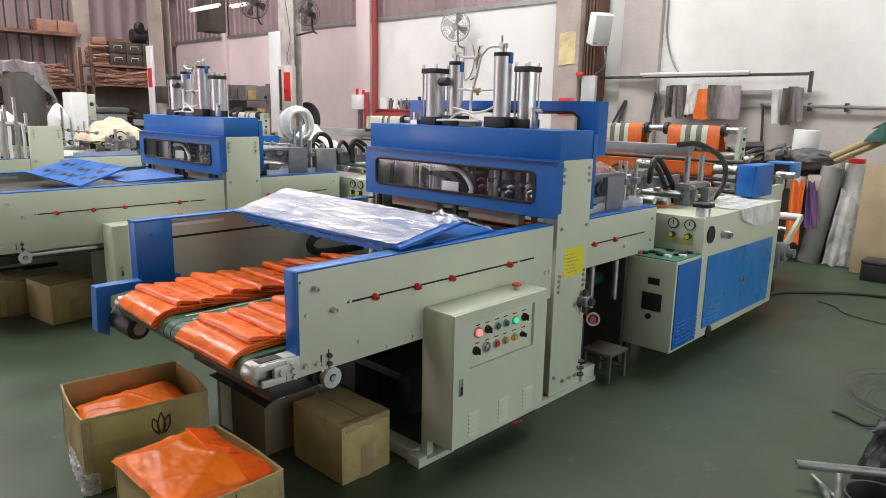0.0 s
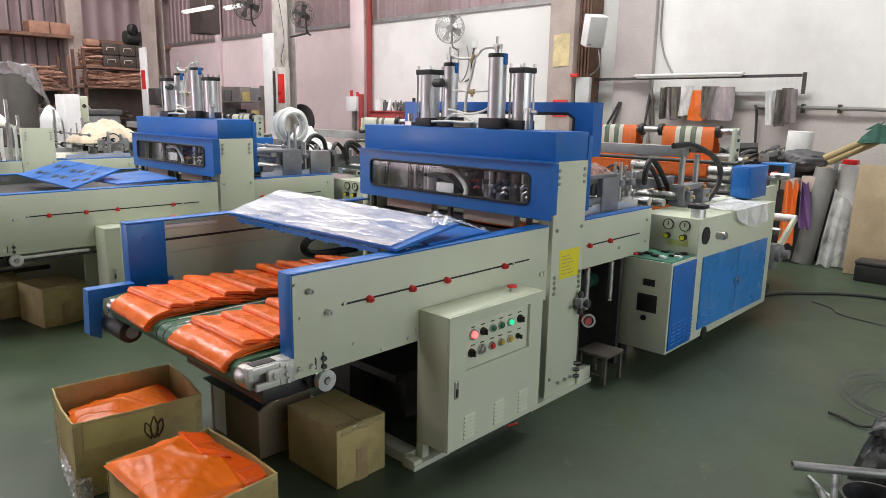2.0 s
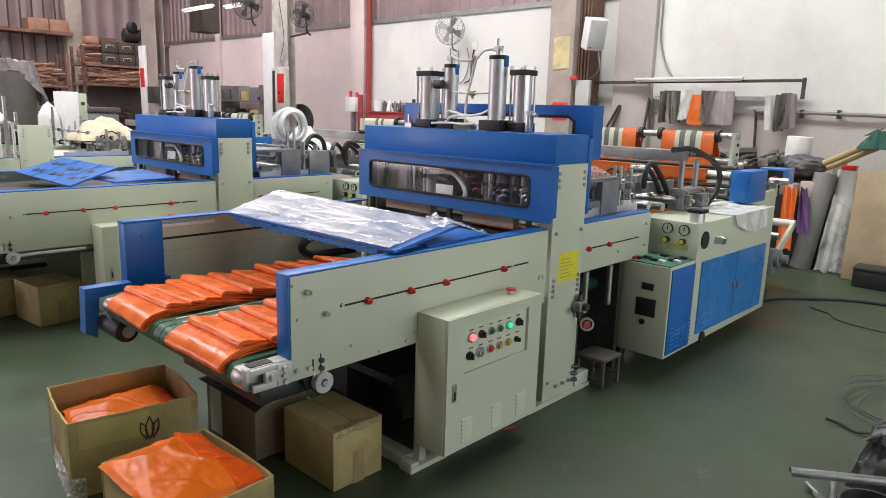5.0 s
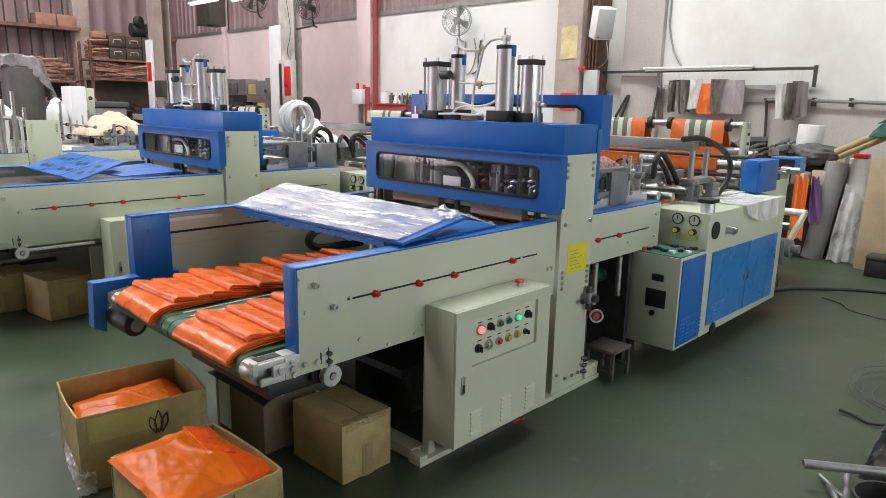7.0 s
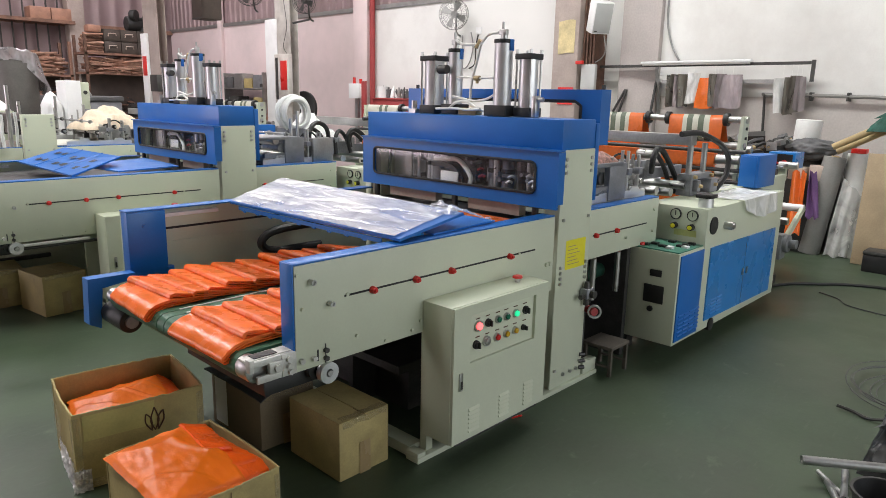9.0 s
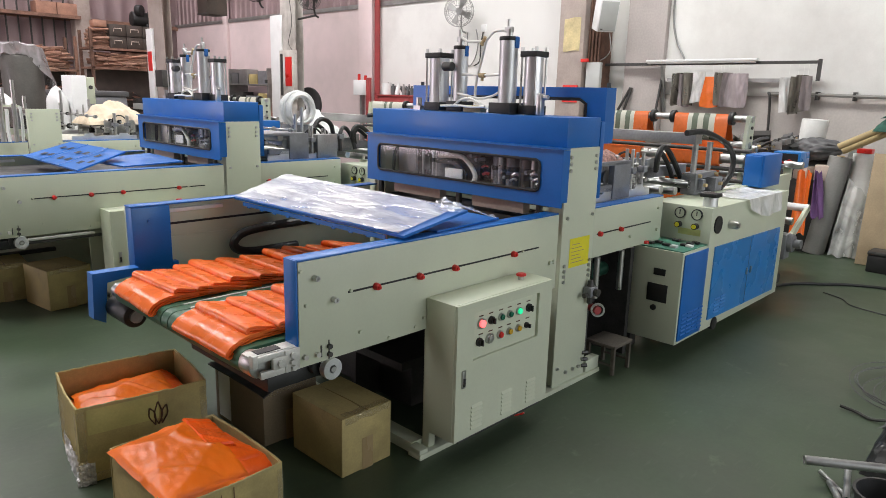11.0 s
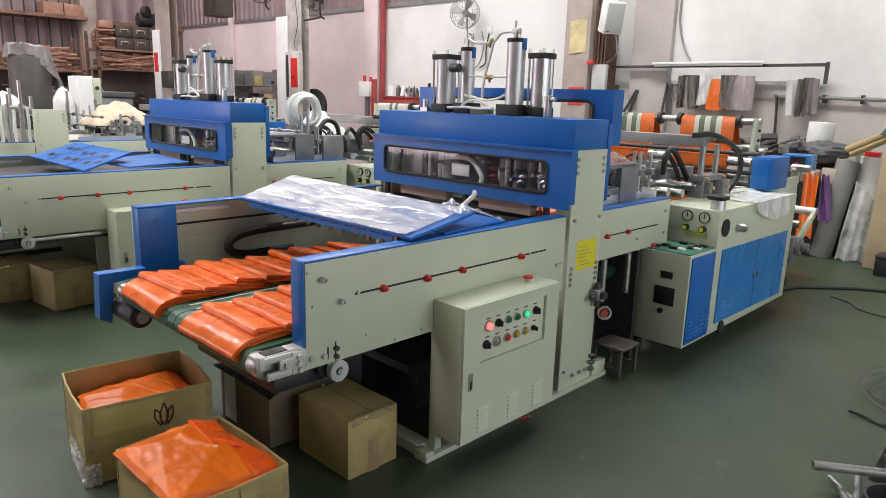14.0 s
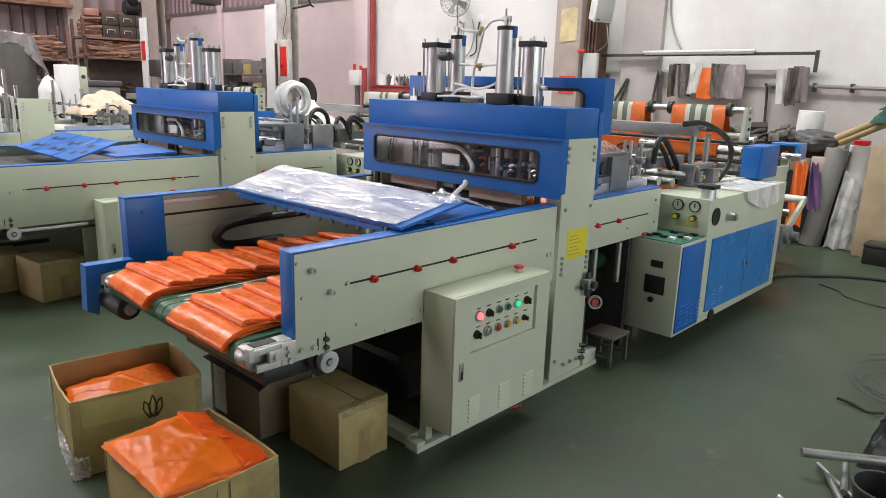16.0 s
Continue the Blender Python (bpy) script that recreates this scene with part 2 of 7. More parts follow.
TARP = mat("grey_tarp", (0.10, 0.10, 0.103), 0.5, var=0.2, grain=5, fine=40, bump=0.2)
CLOTH = mat("cream_cloth", (0.68, 0.575, 0.43), 0.8, var=0.1, grain=8, fine=60, bump=0.25)
GREYROLL = mat("grey_roll", (0.26, 0.255, 0.24), 0.6, var=0.1, grain=5, bump=0.05)
RUST = mat("rusty_scrap", (0.22, 0.12, 0.085), 0.8, var=0.35, grain=7, fine=60, bump=0.2, piece=0.4)
WOOD = mat("old_wood", (0.40, 0.215, 0.15), 0.75, var=0.2, grain=6, fine=60, bump=0.1)
PURPLE = mat("purple_cloth", (0.13, 0.06, 0.17), 0.8, var=0.15, grain=14, fine=60, bump=0.2)
RAG = mat("checked_rag", (0.42, 0.24, 0.20), 0.9, var=0.5, grain=45, fine=160, bump=0.4)
GREENPANEL = mat("green_panel", (0.06, 0.22, 0.15), 0.4, var=0.06, bump=0.0)
GREENPL = mat("green_button", (0.015, 0.16, 0.09), 0.3, var=0.05, bump=0.0)
YELLOWPL = mat("amber_button", (0.62, 0.38, 0.03), 0.3, var=0.05, bump=0.0)
STRIPE_W = mat("white_foil", (0.60, 0.60, 0.50), 0.35, var=0.06, grain=6, bump=0.05)
STRIPE_G = mat("green_foil", (0.12, 0.15, 0.10), 0.35, var=0.08, grain=6, bump=0.05)
DUSKROOM = mat("ceiling_sheet", (0.38, 0.37, 0.36), 0.7, var=0.08, grain=1.0, bump=0.03)
RED_ON = glow("lit_red_lamp", (1.0, 0.10, 0.10), 3.0)
GREEN_ON = glow("lit_green_lamp", (0.02, 0.75, 0.32), 1.0)
TUBE_ON = glow("lit_tube", (1.0, 0.97, 0.95), 0.8)
SKYPANEL = glow("skylight_sheet", (1.0, 0.985, 0.95), 2.0)
# the lid's bright reflections are partly put into this foil's white diffuse share
WRAP = film_mat("clear_wrap", (0.95, 0.96, 1.0), 0.70, (11.0, 3.0, 6.0), 0.75, 0.12, 0.54)
BAGFILM = film_mat("clear_bag", (0.90, 0.90, 0.92), 0.55, (9.0, 9.0, 9.0), 0.28, 0.28, 0.6)
THINFILM = film_mat("thin_clear_film", (0.92, 0.93, 0.98), 0.30, (14.0, 14.0, 14.0), 0.22, 0.22, 0.45)
DULLFILM = film_mat("dusty_film", (0.80, 0.81, 0.79), 0.45, (6.0, 6.0, 4.0), 0.35, 0.4, 0.85)
TARPFILM = film_mat("grey_film_cover", (0.42, 0.40, 0.41), 0.6, (5.0, 5.0, 2.0), 0.5, 0.3, 0.6)
GLASS = film_mat("window_pane", (0.8, 0.80, 0.82), 0.045, (2.0, 2.0, 2.0), 0.02, 0.06, 0.12)
TAPEFILM = film_mat("clear_tape", (0.80, 0.72, 0.55), 0.26, (14.0, 14.0, 14.0), 0.35, 0.2, 0.25)
WHITEBAG = film_mat("milky_bag", (0.97, 0.98, 0.99), 0.95, (9.0, 9.0, 9.0), 0.6, 0.22, 0.62)
SMOKEFILM = film_mat("smoky_bag_film", (0.24, 0.22, 0.19), 0.9, (3.0, 12.0, 3.0), 0.6, 0.3, 0.75)
PALEFILM = film_mat("pale_bag_film", (0.80, 0.80, 0.78), 0.9, (3.0, 9.0, 3.0), 0.6, 0.3, 0.7)
MAUVEFILM = film_mat("mauve_bag_film", (0.46, 0.40, 0.41), 0.9, (3.0, 9.0, 3.0), 0.6, 0.3, 0.75)
GREENMOTOR = mat("dark_green_paint", (0.006, 0.040, 0.024), 0.4, var=0.1, bump=0.02)
GRILLE = mat("grey_speaker_grille", (0.50, 0.51, 0.50), 0.6, var=0.05, grain=6, fine=300, bump=0.25)
STICK = mat("split_wood_sticks", (0.42, 0.25, 0.18), 0.8, var=0.3, grain=9, fine=60, bump=0.15)
CRATE = mat("dark_olive_crate", (0.075, 0.058, 0.048), 0.6, var=0.2, grain=6, fine=60, bump=0.06)
STOOL = mat("worn_brown_steel", (0.115, 0.098, 0.080), 0.6, 0.2, var=0.3, grain=12, fine=70, bump=0.08)
NOTICE = mat("yellowed_paper", (0.60, 0.50, 0.27), 0.5, var=0.18, grain=7, fine=40, bump=0.2)
PALEBOX = mat("pale_paper_box", (0.58, 0.47, 0.40), 0.8, var=0.12, grain=9, fine=60, bump=0.15)
GREENCLOTH = mat("dark_green_cloth", (0.03, 0.10, 0.075), 0.85, var=0.2, grain=14, fine=70, bump=0.3)
DRUM = mat("dark_olive_drum", (0.075, 0.07, 0.062), 0.5, var=0.2, grain=4, fine=50, bump=0.06)
YELLOWDULL = mat("faded_yellow_label", (0.55, 0.56, 0.22), 0.6, var=0.1, bump=0.0)
# the blue enamel lightened: the brighter look of the lit doors is painted in
BLUE_BRIGHTENED = mat("brightened_blue_enamel", (0.016, 0.21, 0.60), 0.30, var=0.05, grain=4, fine=120, bump=0.02, coat=0.3)
PLASTER = mat("dirty_plaster", (0.45, 0.405, 0.385), 0.85, var=0.12, grain=1.6, fine=40, bump=0.08, dirt=(0.30, 0.265, 0.24), dirt_amount=0.6)
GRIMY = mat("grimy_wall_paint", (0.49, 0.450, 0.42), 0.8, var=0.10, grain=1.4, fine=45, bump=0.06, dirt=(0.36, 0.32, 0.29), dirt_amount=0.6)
PALEALU = mat("pale_aluminium", (0.62, 0.62, 0.58), 0.5, 0.35, var=0.12, grain=10, fine=120, bump=0.03, dirt=(0.2, 0.19, 0.17), dirt_amount=0.35)

# ---------------------------------------------------------------- building tools
def bx(bm, x0, x1, y0, y1, z0, z1, bev=0.0, m=None):
    r = bmesh.ops.create_cube(bm, size=1.0)
    t = Matrix.Translation(((x0 + x1) / 2, (y0 + y1) / 2, (z0 + z1) / 2)) @ Matrix.Diagonal((abs(x1 - x0), abs(y1 - y0), abs(z1 - z0), 1))
    bmesh.ops.transform(bm, matrix=(m @ t) if m else t, verts=r["verts"])
    if bev:
        es = list({e for v in r["verts"] for e in v.link_edges})
        bmesh.ops.bevel(bm, geom=es, offset=bev, segments=2, affect="EDGES", profile=0.5)
    return bm


def cy(bm, p0, p1, r, n=16, r2=None, bev=0.0):
    p0, p1 = Vector(p0), Vector(p1)
    d = p1 - p0
    c = bmesh.ops.create_cone(bm, cap_ends=True, segments=n, radius1=r, radius2=r if r2 is None else r2, depth=d.length)
    bmesh.ops.transform(bm, matrix=Matrix.Translation((p0 + p1) / 2) @ d.to_track_quat("Z", "Y").to_matrix().to_4x4(), verts=c["verts"])
    if bev:
        es = [e for e in {e for v in c["verts"] for e in v.link_edges} if len(e.link_faces) == 2 and e.calc_face_angle(0) > 1.0]
        bmesh.ops.bevel(bm, geom=es, offset=bev, segments=2, affect="EDGES", profile=0.5)
    return bm


def ring(bm, c, axis, r_out, r_in, h, n=24):
    c, a = Vector(c), Vector(axis).normalized()
    q = a.to_track_quat("Z", "Y").to_matrix()
    loops = []
    for rr, hh in ((r_out, -h / 2), (r_out, h / 2), (r_in, h / 2), (r_in, -h / 2)):
        loops.append([bm.verts.new(c + q @ Vector((rr * math.cos(2 * math.pi * i / n), rr * math.sin(2 * math.pi * i / n), hh))) for i in range(n)])
    for k in range(4):
        a_, b_ = loops[k], loops[(k + 1) % 4]
        for i in range(n):
            bm.faces.new((a_[i], a_[(i + 1) % n], b_[(i + 1) % n], b_[i]))
    return bm


def smooth_line(pts, n=8):
    pts = [Vector(p) for p in pts]
    out = []
    for i in range(len(pts) - 1):
        p0, p1, p2, p3 = pts[max(i - 1, 0)], pts[i], pts[i + 1], pts[min(i + 2, len(pts) - 1)]
        for k in range(n):
            t = k / n
            out.append(0.5 * (2 * p1 + (p2 - p0) * t + (2 * p0 - 5 * p1 + 4 * p2 - p3) * t * t + (3 * p1 - p0 - 3 * p2 + p3) * t ** 3))
    return out + [pts[-1]]


def tub(bm, pts, r, n=8, smooth=6):
    """A bent round bar along a smooth line."""
    line = smooth_line(pts, smooth) if smooth else [Vector(p) for p in pts]
    prev, loops = None, []
    for i, p in enumerate(line):
        d = (line[min(i + 1, len(line) - 1)] - line[max(i - 1, 0)]).normalized()
        if prev is None:
            prev = d.orthogonal().normalized()
        a = (prev - d * prev.dot(d)).normalized()
        b = d.cross(a)
        prev = a
        loops.append([bm.verts.new(p + r * (a * math.cos(2 * math.pi * k / n) + b * math.sin(2 * math.pi * k / n))) for k in range(n)])
    for a_, b_ in zip(loops, loops[1:]):
        for k in range(n):
            bm.faces.new((a_[k], a_[(k + 1) % n], b_[(k + 1) % n], b_[k]))
    bm.faces.new(loops[0][::-1]), bm.faces.new(loops[-1])
    return bm


def prism(bm, prof, plane, a, b):
    """A profile of 2D points, pushed from a to b along the axis that its plane leaves out."""
    def at(p, h):
        return {"xz": (p[0], h, p[1]), "xy": (p[0], p[1], h), "yz": (h, p[0], p[1])}[plane]
    l0, l1 = [bm.verts.new(at(p, a)) for p in prof], [bm.verts.new(at(p, b)) for p in prof]
    n = len(prof)
    for i in range(n):
        bm.faces.new((l0[i], l0[(i + 1) % n], l1[(i + 1) % n], l1[i]))
    bm.faces.new(l0[::-1]), bm.faces.new(l1)
    bmesh.ops.recalc_face_normals(bm, faces=bm.faces)
    return bm


def frame_plate(bm, y0, y1, z0, z1, wy0, wy1, wz0, wz1, x0, x1, r=0.03):
    """A plate across the machine with a round-cornered opening, both faces and edges."""
    seg = 5
    inner = []
    for cy_, cz_, a0 in ((wy1 - r, wz1 - r, 0), (wy0 + r, wz1 - r, 90), (wy0 + r, wz0 + r, 180), (wy1 - r, wz0 + r, 270)):
        for k in range(seg + 1):
            a = radians(a0 + 90 * k / seg)
            inner.append((cy_ + r * math.cos(a), cz_ + r * math.sin(a)))
    corners = [(y1, z1), (y0, z1), (y0, z0), (y1, z0)]
    n = seg + 1
    both = []
    for x in (x0, x1):
        vi = [bm.verts.new((x, *p)) for p in inner]
        vo = [bm.verts.new((x, *p)) for p in corners]
        for c in range(4):
            for k in range(seg):
                bm.faces.new((vo[c], vi[c * n + k], vi[c * n + k + 1]))
            bm.faces.new((vo[c], vi[c * n + seg], vi[((c + 1) * n) % (4 * n)], vo[(c + 1) % 4]))
        both.append((vi, vo))
    for k in range(4 * n):
        bm.faces.new((both[0][0][k], both[0][0][(k + 1) % (4 * n)], both[1][0][(k + 1) % (4 * n)], both[1][0][k]))
    for c in range(4):
        bm.faces.new((both[0][1][c], both[0][1][(c + 1) % 4], both[1][1][(c + 1) % 4], both[1][1][c]))
    bmesh.ops.recalc_face_normals(bm, faces=bm.faces)
    return bm


def sheet(bm, fn, nu, nv, thick=0.0):
    """A surface fn(u, v) with u, v in 0..1, given thickness along its normals."""
    g = [[bm.verts.new(fn(i / nu, j / nv)) for j in range(nv + 1)] for i in range(nu + 1)]
    fs = [bm.faces.new((g[i][j], g[i + 1][j], g[i + 1][j + 1], g[i][j + 1])) for i in range(nu) for j in range(nv)]
    if thick:
        bmesh.ops.recalc_face_normals(bm, faces=fs)
        bmesh.ops.solidify(bm, geom=fs, thickness=thick)
    return bm


def mesh_of(name, bm, material, smooth=True):
    me = bpy.data.meshes.new(name)
    bm.to_mesh(me)
    bm.free()
    for mm in (material if isinstance(material, (list, tuple)) else [material]):
        me.materials.append(mm)
    if smooth:
        me.polygons.foreach_set("use_smooth", [True] * len(me.polygons))
        me.set_sharp_from_angle(angle=radians(35))
    return me


def part(name, bm, material, parent=None, label="", kind=""):
    """One mesh object under a thing or a part, in the thing's space."""
    ob = new(name, mesh_of(name, bm, material))
    if parent:
        ob.parent = parent
    return tagged(ob, label, kind=kind)


def pieces(name, bm, material, parent, label=""):
    """Each loose piece of the bmesh as a part of its own."""
    bm.verts.index_update()
    left, out = dict.fromkeys(bm.verts), []
    while left:
        seed = next(iter(left))
        left.pop(seed)
        stack, island = [seed], [seed]
        while stack:
            for e in stack.pop().link_edges:
                for v in e.verts:
                    if v in left:
                        left.pop(v), stack.append(v), island.append(v)
        island.sort(key=lambda v: v.index)
        out.append(island)
    out.sort(key=lambda isl: tuple(round(c, 4) for c in isl[0].co))
    obs = []
    for isl in out:
        b2, at = bmesh.new(), {}
        for v in isl:
            at[v] = b2.verts.new(v.co)
        for f in {f for v in isl for f in v.link_faces}:
            b2.faces.new([at[v] for v in f.verts])
        bmesh.ops.recalc_face_normals(b2, faces=b2.faces)
        obs.append(part(name, b2, material, parent, label))
    bm.free()
    return obs


def thing(name, label, category, group="", x=0, y=0, z=0, rz=0):
    ob = new(name)
    ob.empty_display_size = 0.1
    ob.matrix_basis = pose(x, y, z, 0, 0, rz)
    return tagged(ob, label, category, group)


def solo(name, bm, material, label, category, group="", kind=""):
    return tagged(part(name, bm, material), label, category, group, kind)


def BM():
    return bmesh.new()


def shared(name, me, parent, m, label=""):
    ob = new(name, me)
    ob.parent = parent
    ob.matrix_basis = m
    return tagged(ob, label)


# ---------------------------------------------------------------- the hall
X0, X1, Y0, Y1 = -7.0, 7.8, -6.0, 17.5
solo("floor", bx(BM(), X0 - 0.3, X1 + 0.3, Y0 - 0.3, Y1 + 0.3, -0.15, 0.0), FLOOR, "worn green painted concrete floor", "floor", kind="structure")
DADO = 3.3   # top of the plastered wall, sheet metal above
bm = bx(BM(), X1, X1 + 0.2, Y0, 8.72, 0.0, DADO)
wall_east = solo("wall_east", bm, WALL, "white plastered brick wall with stains near the floor", "wall", kind="structure")
solo("wall_east_2", bx(BM(), X1, X1 + 0.2, 8.722, Y1, 0.0, DADO), WALL_PINK, "faded pinkish plastered wall", "wall", kind="structure")
# unseen south wall; its gate opening is assumed for the side light
bm = bx(BM(), X0, -0.4, Y0 - 0.2, Y0, 0.0, CEIL)
bx(bm, 4.8, X1, Y0 - 0.2, Y0, 0.0, CEIL), bx(bm, -0.4, 4.8, Y0 - 0.2, Y0, 4.3, CEIL)
solo("wall_south", bm, WALL, "white wall out of view with an assumed wide gate opening", "wall", kind="structure")
# unseen west wall with an assumed wide gate, in grey to cut bounced light
bm = BM()
bx(bm, X0 - 0.2, X0, Y0, 8.8, 0, CEIL), bx(bm, X0 - 0.2, X0, 13.2, Y1, 0, CEIL), bx(bm, X0 - 0.2, X0, 8.8, 13.2, 4.5, CEIL)
solo("wall_west", bm, SHEETMETAL, "grey sheet wall out of view with an assumed wide gate opening", "wall", kind="structure")


def corrugated(bm, axis, at, a0, a1, z0, z1, pitch=0.24, depth=0.035):
    """Trapezoid sheet along x or y; at is its place on the other axis."""
    prof = []
    a = a0
    while a < a1:
        for d, h in ((0, 0), (0.12, 0), (0.15, 1), (0.21, 1), (0.24, 0)):
            if a + d * pitch / 0.24 <= a1 and not (d == 0 and prof):
                prof.append((a + d * pitch / 0.24, h * depth))
        a += pitch
    for s in range(2):
        off = 0.0 if s == 0 else 0.012
        rows = []
        for z in (z0, z1):
            rows.append([bm.verts.new((at - h + off, q, z) if axis == "y" else (q, at - h + off, z)) for q, h in prof])
        for i in range(len(prof) - 1):
            bm.faces.new((rows[0][i], rows[0][i + 1], rows[1][i + 1], rows[1][i]))
    return bm


solo("wall_east_upper", corrugated(BM(), "y", X1 + 0.1, Y0, Y1 + 0.3, DADO, CEIL), SHEETMETAL, "grey corrugated sheet metal above the plaster", "wall", kind="structure")
solo("wall_north", corrugated(BM(), "x", Y1 + 0.1, X0, X1 + 0.3, 0.0, CEIL, 0.42), SHEETMETAL, "grey corrugated sheet metal end wall", "wall", kind="structure")
solo("wall_ledge", bx(BM(), X1 - 0.03, X1 + 0.05, Y0, Y1, DADO - 0.03, DADO + 0.05), GALV, "grey steel ledge along the wall", "ledge", kind="structure")
bm = BM()
bx(bm, X0, X1, Y0, Y1, CEIL, CEIL + 0.05)
solo("ceiling", bm, DUSKROOM, "grey sheet roof", "ceiling", kind="structure")
for k, (sx_, sy_) in enumerate(ASSUMED_SKYLIGHTS):
    solo(f"skylight_{k + 1}", bx(BM(), sx_ - 0.6, sx_ + 0.6, sy_ - 2.2, sy_ + 2.2, CEIL - 0.03, CEIL - 0.005), SKYPANEL, "translucent roof light sheet, assumed out of view", "skylight", kind="structure")
# girts on the end wall
for z in (1.9, 3.2, 4.5):
    solo("wall_rail", bx(BM(), X0, X1, Y1 - 0.1, Y1 - 0.02, z, z + 0.1), RUST, "brown steel rail across the sheet wall", "rail", kind="structure")


def column(name, x, y, w, d, h, material, label):
    """An I-section column with a base plate."""
    bm = BM()
    bx(bm, x - d / 2, x + d / 2, y - 0.006, y + 0.006, 0, h)
    bx(bm, x - d / 2, x - d / 2 + 0.012, y - w / 2, y + w / 2, 0, h, 0.002)
    bx(bm, x + d / 2 - 0.012, x + d / 2, y - w / 2, y + w / 2, 0, h, 0.002)
    bx(bm, x - d / 2 - 0.05, x + d / 2 + 0.05, y - w / 2 - 0.05, y + w / 2 + 0.05, 0, 0.02)
    return solo(name, bm, material, label, "column", kind="structure")

# ---------------------------------------------------------------- bag making machine
W = 1.50            # outer width
ZP, ZB = 1.012, 0.605
TX0, TX1 = 1.632, 1.945
ZT, ZH = 1.347, 1.502


def screw(bm, x, y, z, r=0.007, h=0.008):
    cy(bm, (x, y, z), (x, y - h, z), r, 8)


def make_machine(near=True):
    mc = thing("bag_making_machine", "cream and blue bag making machine with long side panels", "machine", "bag making machines")
    # near side panel
    pn = part("side_panel", bx(BM(), 0, TX0 - 0.018, 0, 0.012, ZB, ZP - 0.008, 0.002), CREAM, mc, "cream enamelled long side panel")
    part("top_cap", bx(BM(), 0, TX0 - 0.02, 0.002, 0.082, ZP - 0.008, ZP, 0.002), BLUE, pn, "blue cap strip")
    part("end_cap", bx(BM(), -0.008, 0.0, 0.004, 0.080, ZB + 0.03, ZP - 0.001, 0.002), BLUE, pn, "blue end plate")
    part("slot", bx(BM(), 0.223, 1.447, -0.0015, 0.001, 0.849, 0.857), BLACK, pn, "dark adjusting slot")
    for kx in (0.361, 0.599, 0.816, 1.234):
        bm = cy(BM(), (kx, 0.0, 0.851), (kx, -0.022, 0.851), 0.0165, 10, 0.013, 0.002)
        cy(bm, (kx, -0.02, 0.851), (kx, -0.03, 0.851), 0.007, 8)
        part("clamp_knob", bm, RED, pn, "red clamp knob")
    for sx, sz in ((0.067, 0.938), (0.151, 0.84)):
        bm = cy(BM(), (sx, 0.0, sz), (sx, -0.022, sz), 0.011, 12, None, 0.002)
        ring(bm, (sx, -0.024, sz), (0, 1, 0), 0.011, 0.006, 0.006, 12)
        part("stud", bm, STEEL, pn)
    bm = BM()
    for sx, sz in ((0.225, 0.858), (0.27, 0.68), (0.42, 0.62), (0.62, 0.66), (0.75, 0.69), (1.30, 0.853), (0.0, 0.97), (0.02, 0.84), (0.57, 0.63)):
        screw(bm, sx + 0.01, 0.0, sz)
    for sx in (1.55, 1.58):
        cy(bm, (sx, 0, 0.757), (sx, -0.012, 0.757), 0.012, 10)
    pieces("screw", bm, CREAM, pn)
    # near panel beyond the tower
    pr = part("side_panel", bx(BM(), TX1 + 0.002, 2.789, 0.0, 0.012, 0.715, ZP - 0.012, 0.002), CREAM, mc)
    part("top_cap", bx(BM(), TX1 + 0.002, 2.789, 0.002, 0.082, ZP - 0.012, ZP - 0.004, 0.002), BLUE, pr, "blue cap strip")
    part("slot", bx(BM(), 2.0, 2.64, -0.0015, 0.001, 0.846, 0.854), BLACK, pr)
    for kx in (2.026, 2.259):
        part("clamp_knob", cy(BM(), (kx, 0.0, 0.85), (kx, -0.022, 0.85), 0.0165, 10, 0.013, 0.002), RED, pr, "red clamp knob")
    bm = BM()
    for sx, sz in ((2.38, 0.79), (2.72, 0.93), (2.72, 0.79)):
        screw(bm, sx, 0, sz, 0.009, 0.014)
    pieces("screw", bm, CREAM, pr)
    for px_ in (2.08, 2.36):
        part("air_cylinder", cy(BM(), (px_, 0.03, 0.70), (px_, 0.03, 0.45), 0.018, 12), STEEL, mc)
    # far side panel
    pf = part("side_panel", bx(BM(), 0, TX0 - 0.018, W + 0.03, W + 0.042, ZB, ZP - 0.008, 0.002), CREAM, mc)
    part("top_cap", bx(BM(), 0, TX0 - 0.02, W - 0.04, W + 0.04, ZP - 0.008, ZP, 0.002), BLUE, pf)
    bm = bx(BM(), 0, 0.197, 1.455, W + 0.03, 0.665, ZP - 0.009, 0.004)
    bx(bm, 0.19, 0.23, 1.46, W, 0.66, 0.70, 0.002)
    screw(bm, 0.085, 1.455, 0.93, 0.010)
    part("end_box", bm, BLUE, pf, "blue end box")
    part("slot", bx(BM(), 0.2, 1.5, W + 0.027, W + 0.031, 0.885, 0.897), BLACK, pf)
    part("guide_rail", bx(BM(), 0.21, 0.52, W + 0.0, W + 0.03, 0.955, 0.975, 0.002), WHITEPL, pf, "pale guide rail")
    part("side_panel", bx(BM(), TX1 + 0.002, 2.789, W + 0.03, W + 0.042, 0.715, ZP - 0.012), CREAM, mc)
    part("inner_shield", bx(BM(), 0.20, 1.58, W + 0.018, W + 0.026, ZB + 0.02, 0.82), CREAM, pf)
    # discharge bracket with roller bearing
    bk = part("roller_bracket", bx(BM(), -0.16, 0.0, 0.0, 0.014, 0.605, 0.632, 0.002), PALEALU, mc, "bright aluminium roller bracket")
